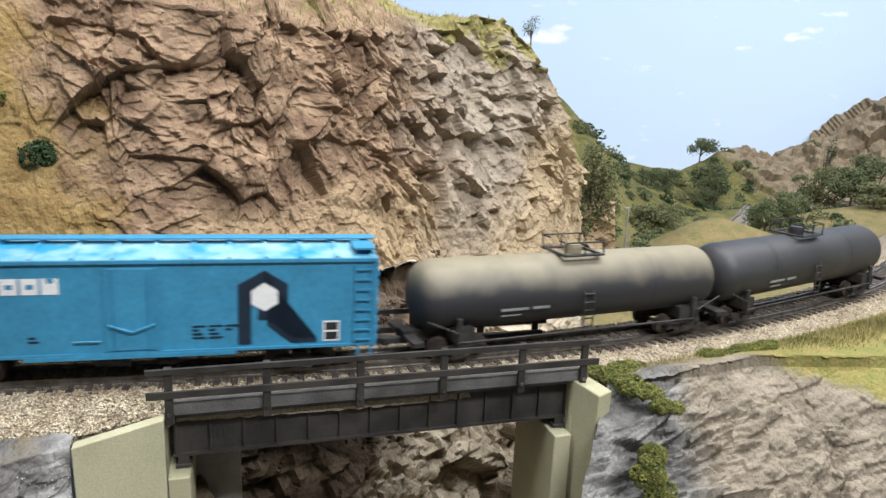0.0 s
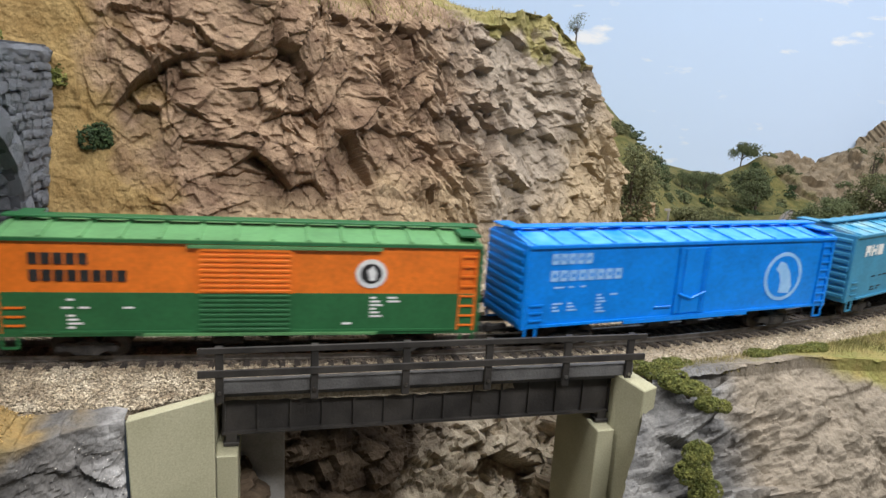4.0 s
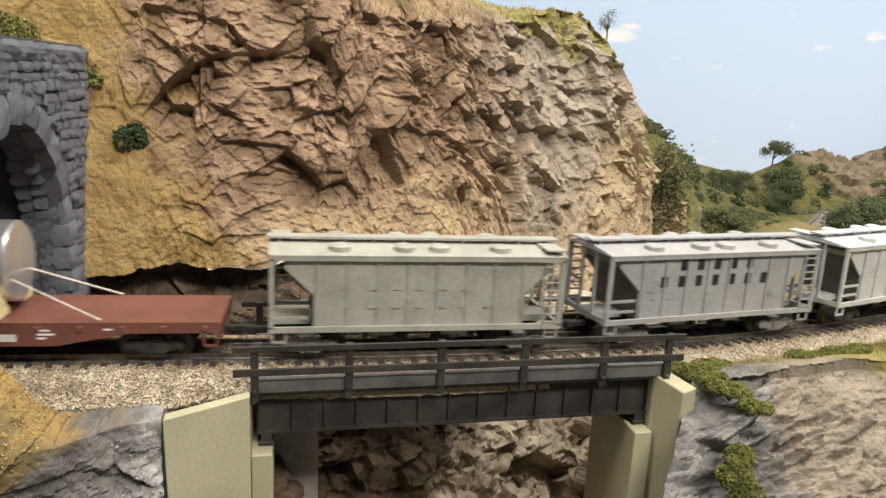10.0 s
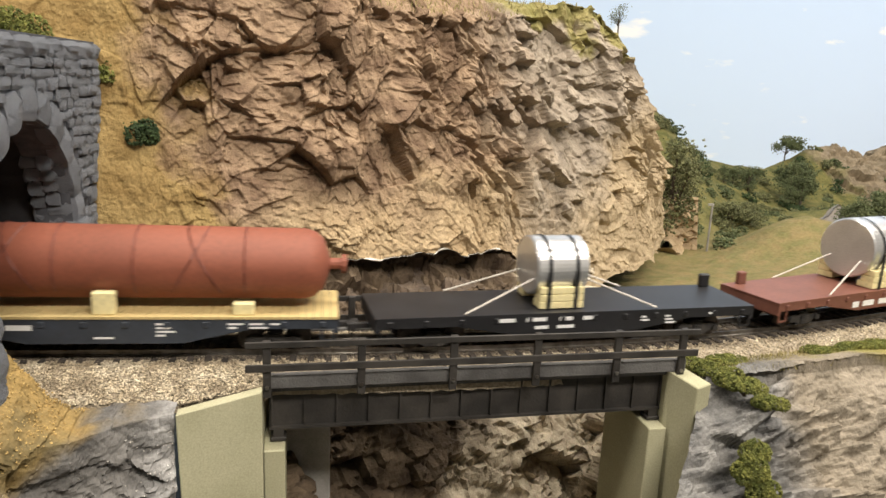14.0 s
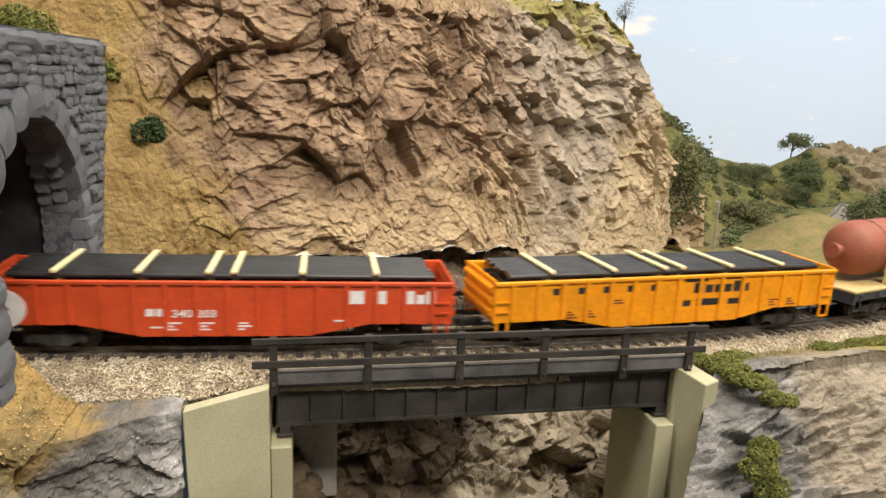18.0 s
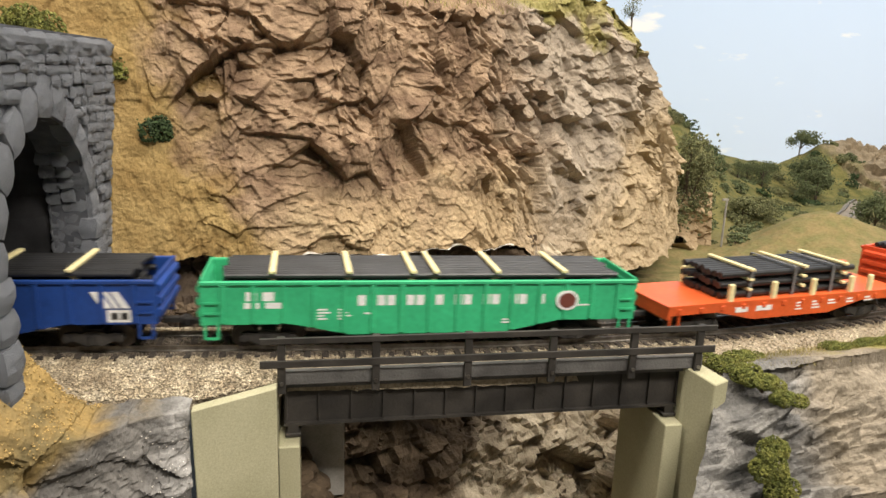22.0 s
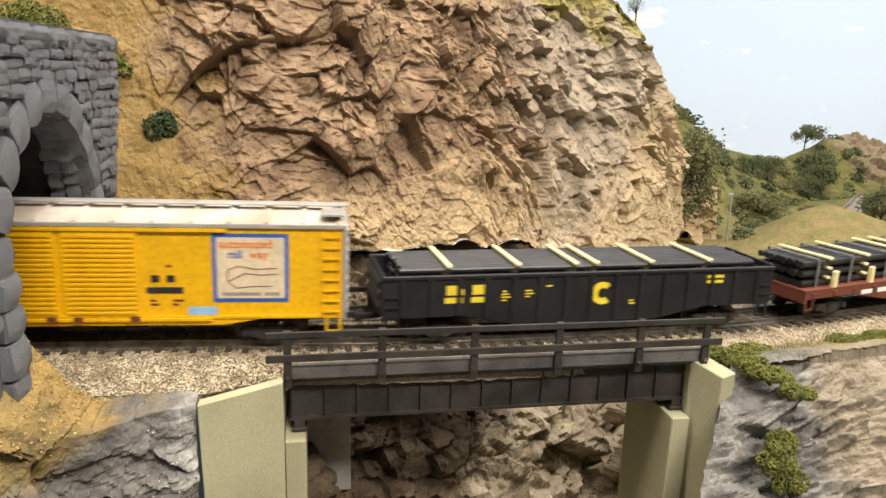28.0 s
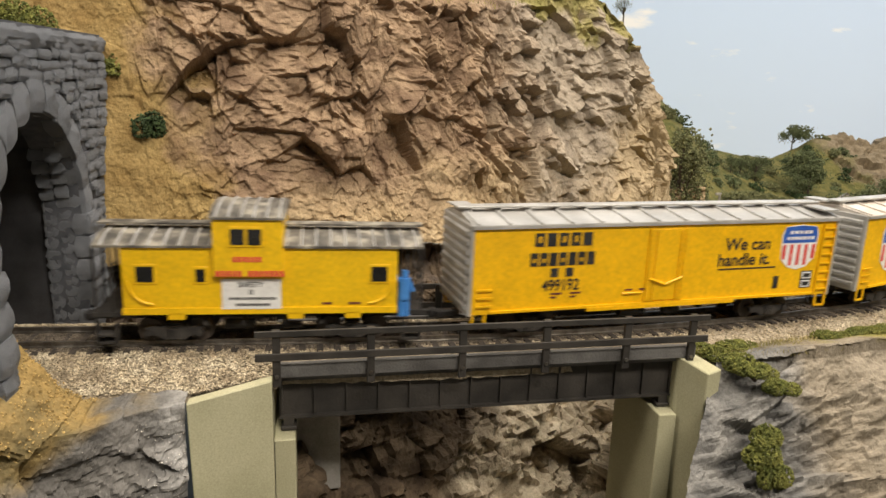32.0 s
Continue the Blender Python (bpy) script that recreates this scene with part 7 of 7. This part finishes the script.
car = gondola("jade green gondola with white lettering", 0.1745, M["gn_green"], -2.3229)
bars("lettering", letter_blocks(-28.6, 20.2, "x xx xx x xx xx xx x", 3.0, 5.0, 0.85) + [(-70.8, 22.8, 4.0, 4.2), (-64.6, 22.8, 4.2, 4.2), (-71.4, 19.2, 5.5, 2.8), (-63.5, 19.2, 6.6, 2.8)], M["white"], car, GS)
small_print(car, M["white"], [(-44, 18, 4), (-36, 18, 4), (-26, 16, 1), (30, 12, 2), (62, 19, 1)], y=GS)
bm = bmesh.new()
prism(bm, [(57.1 + 4.83 * math.cos(a), 22 + 5.04 * math.sin(a)) for a in np.linspace(0, 2 * math.pi, 24, endpoint=False)], GS - 0.9, GS + 0.1)
em = part("emblem", bm, M["white"], car, "white and dark round emblem")
bm = bmesh.new()
prism(bm, [(57.1 + 3.68 * math.cos(a), 22 + 3.84 * math.sin(a)) for a in np.linspace(0, 2 * math.pi, 20, endpoint=False)], GS - 1.0, GS + 0.1)
part("emblem_field", bm, M["brown"], em)

car = gondola("deep blue gondola with white slanted bars", 0.1726, M["mrl_blue"], -2.5113)
bm = bmesh.new()
for dx, w in ((0, 3.4), (4.4, 1.6), (7.0, 2.6)):
    prism(bm, [(63.4 + dx, 26.8), (63.4 + dx + w, 26.8), (67.2 + dx + w, 19.4), (67.2 + dx, 19.4)], GS - 0.6, GS + 0.1)
part("emblem", bm, M["white"], car, "white slanted bars")
bars("lettering", letter_blocks(-76.8, 19.4, "xxxxxxx", 2.8, 4.8, 0.6) + [(-76.9, 17.0, 22.5, 1.3), (-76.9, 12.2, 5, 2.6), (-70, 12.2, 5, 2.6), (-63, 12.2, 4, 2.6), (68.7, 12.6, 8.5, 5.8)], M["white"], car, GS)
bars("lettering", [(70.2, 13.9, 2.4, 3.2), (73.6, 13.9, 2.4, 3.2)], M["ink"], car, GS - 0.2)
bars("lettering", [(-73.6, 25.0, 12.7, 2.0)], M["red_ink"], car, GS)
small_print(car, M["white"], [(-58, 18, 3), (-44, 18, 2), (-32, 17, 1), (-10, 13, 1), (-4, 13, 1)], y=GS)

car = flatcar("dark oxide flatcar stacked with black pipes", 0.1723, M["brown"], -2.6989)
bars("lettering", [(-46, 9.4, 8, 2.2), (-34, 9.4, 16, 2.2)], M["white"], car, -17.5)
small_print(car, M["white"], [(-14, 11.6, 4), (8, 11.4, 3), (20, 11.4, 3), (34, 11.4, 2)], y=-17.3, wide=8)
pipe_load("black pipes stacked three deep with straps and stakes", -2.6989, 0.1723 * 0.355, -84, 69, 14.8, 3, 8, (-67.5, -41, -11.5, 1.5, 23, 49), (-75.5, -52, -25, 13, 37, 61), (-65.6, -39, -13.3, -0.7, 24.6, 50.9))

car = gondola("black gondola with yellow lettering", 0.1757, M["black"], -2.8903)
bars("lettering", [(-62.2, 22.2, 4.6, 4.8), (-57.2, 22.2, 2.2, 3.0), (-51.5, 22.2, 5.6, 4.8), (-62.7, 18.2, 7.4, 2.8), (-51.8, 18.2, 6.4, 2.8), (54.6, 26.8, 8.0, 1.6), (54.6, 24.0, 8.0, 1.6)], M["yellow_ink"], car, GS)
bm = bmesh.new()
prism(bm, [(5.2 + 5.0 * math.cos(a), 20.8 + 5.8 * math.sin(a)) for a in np.linspace(0.9, 5.4, 16)] + [(5.2 + 2.3 * math.cos(a), 20.8 + 2.8 * math.sin(a)) for a in np.linspace(5.4, 0.9, 12)], GS - 0.6, GS + 0.1)
part("emblem", bm, M["yellow_ink"], car, "yellow open ring emblem")
small_print(car, M["yellow_ink"], [(-39, 23, 4), (-29, 23, 3), (-20, 25, 1), (18, 16, 2)], y=GS, wide=3.5)

# ---- the yellow cars at the end ----
car, body = boxcar("weathered yellow double-door boxcar with shield and map panel", 0.1779, M["up_yellow"], M["roof_rust"], -3.0796, end_mat=M["roof_silver"], board_mat=M["roof_silver"], plug=False)
bm = bmesh.new()
prism(bm, [(-h0, z0) for h0, z0 in ((60, 10.5), (-60, 10.5), (-44, 8.0), (44, 8.0))], -17.9, -17.2)
part("side_sill", bm, M["up_yellow"], car)
for x0, x1 in ((-39.7, -13.5), (-11.8, 14.3)):
    bm = bmesh.new()
    box(bm, x0, x1, -18.5, -17.6, 11, 43)
    door_slats(part("door", bm, M["up_yellow"], car, "ribbed yellow sliding door"), M["up_yellow"], x0 + 1.2, x1 - 1.2, -19.0, 12, 42, 17)
bm = bmesh.new()
box(bm, -60, 46, -19.1, -18.0, 43.2, 44.4)
box(bm, -40, 40, -19.1, -18.0, 9.8, 10.8)
part("door_track", bm, M["up_yellow"], car)
shield(car, -62.1, 29.5, 23.5, 25.4)
bars("map_panel", [(40.5, 16.8, 27.7, 25.7)], M["blue_ink"], car, SIDE - 0.1)
bars("map_field", [(42, 18.2, 24.7, 22.9)], M["cardboard"], car, SIDE - 0.2)
words("map_words", "automated", 43.0, 37.2, 4.4, M["orange"], car, SIDE - 0.3, 1.02)
words("map_words", "rail", 46.0, 33.4, 4.2, M["blue_ink"], car, SIDE - 0.3)
words("map_words", "way", 54.0, 33.4, 4.2, M["orange"], car, SIDE - 0.3)
bm = bmesh.new()
for line_pts in (((46, 29), (50, 30.4), (56, 29.2), (64, 29.6)), ((46, 24.5), (52, 27.6), (58, 27), (64, 27.4)), ((46, 24.5), (49, 22), (54, 22.6), (62, 22.8)), ((46, 29), (46, 24.5))):
    for (xa, za), (xb, zb) in zip(line_pts, line_pts[1:]):
        rod(bm, (xa, SIDE - 0.2, za), (xb, SIDE - 0.2, zb), 0.22, 4)
part("map_lines", bm, M["brown"], car)
bars("map_print", letter_blocks(44, 19.2, "xxxxxxxxxx xxxx", 1.1, 1.3, 0.3), M["grey_ink"], car, SIDE - 0.3)
bars("lettering", [(18.5, 24.3, 3.0, 2.6), (24.0, 24.3, 3.0, 2.6), (16.8, 20.1, 13, 2.3)], M["ink"], car, SIDE - 0.1)
small_print(car, M["brown"], [(18, 17, 2), (26, 17, 2), (-48, 18, 4), (-54, 18, 3), (24, 30, 1)], wide=4)
bars("data_plate", [(31.4, 11.8, 10.3, 3.2)], M["pale_blue"], car, SIDE - 0.1)
bars("rust_streak", [(x, z, 3.4, 2.0) for x, z in ((-37, 9.6), (-18, 9.8), (-9, 9.6), (11, 9.8))], M["brown"], car, -19.25)

car, body = boxcar("yellow plug-door boxcar with silver roof and shield", 0.1805, M["up_yellow"], M["roof_silver"], -3.275, end_mat=M["roof_silver"], board_mat=M["roof_silver"])
bars("lettering", letter_blocks(-63.5, 37.1, "xxxxx", 4.2, 5.4, 1.2) + letter_blocks(-65.1, 29.1, "xxxxxxx", 3.4, 5.4, 0.88) + [(-55.6, 24.4, 3.4, 3.6), (-48.8, 24.4, 3.4, 3.6)], M["ink"], car, SIDE - 0.1)
bars("lettering", [(-61.9 + 5.4 * i, 38.6, 1.2, 2.6) for i in (0, 2, 3)] + [(-63.9 + 4.28 * i, 30.6, 1.1, 1.6) for i in (0, 1, 3, 5)], M["up_yellow"], car, SIDE - 0.2)
words("lettering", "499192", -59.2, 18.8, 6.6, M["ink"], car, SIDE - 0.15, 0.86)
words("lettering", "We can", 28.7, 32.8, 7.6, M["ink"], car, SIDE - 0.15, 1.02)
words("lettering", "handle it.", 25.4, 25.9, 7.6, M["ink"], car, SIDE - 0.15, 1.02)
bars("lettering", [(26.5, 24.0, 31, 0.6)], M["ink"], car, SIDE - 0.1)
shield(car, 69.2, 33, 20.5, 20.6)
bars("data_plate", [(72.9, 13.8, 6.2, 8.0), (57.4, 14.4, 3.0, 5.6)], M["ink"], car, SIDE - 0.1)
bars("plate_print", [(73.5, 14.3, 5.0, 3.1), (73.5, 18.2, 5.0, 3.1)], M["white"], car, SIDE - 0.2)
bars("plate_print", [(74.1, 14.9, 3.8, 1.9), (74.1, 18.8, 3.8, 1.9)], M["ink"], car, SIDE - 0.3)
small_print(car, M["brown"], [(-55, 17, 2), (-46, 17, 2), (-20, 17, 1), (-13, 17, 1), (2, 30, 1), (2, 26.5, 1)], wide=5)

# ---- the caboose ----
cab = thing("caboose", "yellow wide-vision caboose with streaked grey roof", "caboose")
h = 51.0
bm = bmesh.new()
box(bm, -h, h, -16.5, 16.5, 11.5, 35, 0.3)
part("body", bm, M["cab_yellow"], cab)
bm = bmesh.new()
box(bm, -h - 0.2, h + 0.2, -17.0, 17.0, 9.6, 12.0)
for x in (-32, 12, 34):
    box(bm, x - 3, x + 3, -17.0, 17.0, 7.6, 10)
part("side_sill", bm, M["cab_yellow"], cab)


def low_roof(name, x0, x1, w, z, rise, ribs):
    bm = bmesh.new()
    poly = [(-w, z), (w, z), (w, z + 0.8), (w * 0.5, z + rise * 0.8), (0, z + rise), (-w * 0.5, z + rise * 0.8), (-w, z + 0.8)]
    vs = [[bm.verts.new(Vector((x, y, zz)) * MM) for y, zz in poly] for x in (x0, x1)]
    bm.faces.new(vs[0][::-1])
    bm.faces.new(vs[1])
    for i in range(7):
        bm.faces.new((vs[0][i], vs[0][(i + 1) % 7], vs[1][(i + 1) % 7], vs[1][i]))
    bmesh.ops.recalc_face_normals(bm, faces=bm.faces[:])
    roof = part(name, bm, M["roof_striped"], cab)
    for i in range(ribs):
        x = x0 + (x1 - x0) * (i + 0.5) / ribs
        bm = bmesh.new()
        for (ya, za), (yb, zb) in zip(poly[2:], poly[3:]):
            rod(bm, (x, ya, za + 0.1), (x, yb, zb + 0.1), 0.5, 4)
        part("roof_rib", bm, M["roof_silver"], roof)


low_roof("roof", -60.5, 61, 17.4, 35, 4.2, 22)
bm = bmesh.new()
for x0, x1 in ((-62, -18), (7.5, 62)):
    box(bm, x0, x1, -3.2, 3.2, 40.6, 41.3)
part("running_board", bm, M["roof_striped"], cab)
bm = bmesh.new()
box(bm, -18, 7.5, -19, 19, 24.5, 46, 0.3)
part("cupola", bm, M["cab_yellow"], cab, "yellow wide cupola")
low_roof("cupola_roof", -19, 8.5, 19.8, 46, 3.8, 6)
for x, z, w, hh, y in ((-42.7, 25.0, 6.2, 5.8, -16.6), (-22.9, 24.5, 3.4, 4.8, -16.6), (44.0, 25.0, 6.2, 5.8, -16.6), (-9.0, 39.6, 5.0, 5.8, -19.1), (-2.8, 39.6, 5.0, 5.8, -19.1)):
    bm = bmesh.new()
    box(bm, x - w / 2 - 0.9, x + w / 2 + 0.9, y - 0.3, y + 0.2, z - hh / 2 - 0.9, z + hh / 2 + 0.9, 0.15)
    win = part("window", bm, M["cab_yellow"], cab)
    bm = bmesh.new()
    box(bm, x - w / 2, x + w / 2, y - 0.45, y, z - hh / 2, z + hh / 2)
    part("pane", bm, M["glass"], win, "dark glass pane")
for s in (-1, 1):
    bm = bmesh.new()
    box(bm, *sorted((s * 51, s * 62)), -16, 16, 8.6, 10.2)
    part("end_platform", bm, M["under"], cab)
    bm = bmesh.new()
    for y in (-15, 15):
        for x in (61, 55):
            rod(bm, (s * x, y, 10), (s * x, y, 35), 0.45, 5)
        rod(bm, (s * 61, y, 22), (s * 61, y * 0.2, 22), 0.4, 5)
    rod(bm, (s * 61, -15, 18), (s * 61, 15, 18), 0.4, 5)
    rod(bm, (s * 61, -3, 10), (s * 61, -3, 36), 0.5, 5)
    part("end_railing", bm, M["under"], cab)
    for y in (-16, 16):
        bm = bmesh.new()
        for z in (2.6, 5.6):
            box(bm, s * 57 - 3.4, s * 57 + 3.4, y - 2.5, y + 2.5, z, z + 0.7)
        for dx in (-3.4, 3.4):
            box(bm, s * 57 + dx - 0.3, s * 57 + dx + 0.3, y - 2.5, y + 2.5, 2.6, 10)
        part("steps", bm, M["under"], cab)
    bm = bmesh.new()
    pts = [(s * (49 - 9 * (1 - math.cos(a))), -16.9, 22.5 - 9 * math.sin(a)) for a in np.linspace(0, math.pi / 2, 7)]
    for a, bb in zip(pts, pts[1:]):
        rod(bm, a, bb, 0.5, 5)
    part("grab_iron", bm, M["cab_yellow"], cab)
bars("sign_panel", [(-15.3, 11.6, 21.9, 11.6)], M["white"], cab, -17.1)
words("lettering", "SAFETY", -9.2, 20.2, 2.8, M["ink"], cab, -17.25)
words("lettering", "IS", -5.4, 17.4, 2.4, M["ink"], cab, -17.25)
bars("lettering", letter_blocks(-12.6, 15.2, "xxxxxxxxxxx", 1.2, 1.0, 0.4) + letter_blocks(-10.2, 12.8, "xxxxxxxx", 1.2, 1.0, 0.4), M["ink"], cab, -17.2)
bars("lettering", letter_blocks(-10.8, 30.2, "xxxxxx", 1.4, 2.0, 0.4), M["red_ink"], cab, -19.15)
bars("lettering", letter_blocks(-17.0, 24.7, "xxxxx xxxxxxx", 1.5, 2.2, 0.45), M["red_ink"], cab, -19.15)
small_print(cab, M["brown"], [(22, 13.2, 1), (32, 13.2, 1)], y=-16.7, wide=5)
running_gear(cab, 34, 61, brake=True)
TRAIN.append((cab, -3.4424, 0.034))
fig = bmesh.new()
for a, bb, r in (((53.0, -15.5, 8.0), (53.2, -15.5, 15.5), 1.5), ((55.2, -15.0, 8.0), (54.6, -15.2, 15.5), 1.5), ((54.0, -15.4, 15.0), (54.2, -15.2, 23.5), 2.3), ((54.2, -15.2, 23.5), (54.2, -15.2, 26.6), 1.3), ((52.5, -15.5, 22), (50.4, -15.0, 24.5), 0.8), ((56.0, -15.2, 22), (57.6, -15.2, 18), 0.8)):
    rod(fig, a, bb, r, 8)
figure = part("toy_figure", fig, M["denim"], None)
tagged(figure, "small blue painted toy figure on caboose step", "figurine")
TRAIN.append((figure, -3.4424, 0.034))


def settle(ob, up, tall=1.0, leave=()):
    """Sets the body of a car, or a load, on its trucks: raised by so many metres, its height drawn out."""
    for child in ob.children:
        kind = child.name.split(".")[0]
        if kind in ("truck", "coupler", "underframe", "brake_cylinder") or kind in leave:
            continue
        child.scale.z = tall
        child.location.z = up


for ob, q, half in TRAIN:
    kind = ob.name.split(".")[0]
    if kind == "boxcar":
        settle(ob, 0.00175, 1.025)
    elif kind in ("flatcar", "silver_drum", "cylindrical_tank_load"):
        settle(ob, 0.0014)
    elif kind == "pipe_load":
        settle(ob, 0.0013)
    elif kind == "hopper_car":
        settle(ob, 0.0032, 0.936)
    elif kind == "gondola_car":
        settle(ob, 0.00106, 1.042, ("lettering", "print", "emblem"))
        for child in ob.children:
            if child.name.split(".")[0] in ("lettering", "print", "emblem"):
                child.scale.z, child.location.z = 0.8336, 0.00231
    elif kind == "caboose":
        settle(ob, 0.00357, 1.024, ("steps",))
figure.data.transform(Matrix.Translation((0, 0, 0.0037)))
# the line's pace: it loses a little after twelve seconds and picks up at the end
PACE = ((0, 0.0), (4, -0.0012), (8, 0.0008), (12, -0.0021), (16, -0.0113), (20, -0.0107), (24, -0.0098), (28, -0.0065), (32, 0.0))


def motions():
    """The whole train rolls along the track."""
    for ob, q, half in TRAIN:
        rows = []
        for i in range(33):
            t = i * 1.0
            run = q + SPEED * t + float(np.interp(t, [p[0] for p in PACE], [p[1] for p in PACE]))
            x0, y0, _ = track(run - half)
            x1, y1, _ = track(run + half)
            z0, z1 = level(x0), level(x1)
            rows.append((t, pose((x0 + x1) / 2, (y0 + y1) / 2, (z0 + z1) / 2, 0, math.degrees((z0 - z1) / (2 * half)), math.degrees(math.atan2(y1 - y0, x1 - x0)))))
        walk(ob, rows)


motions()
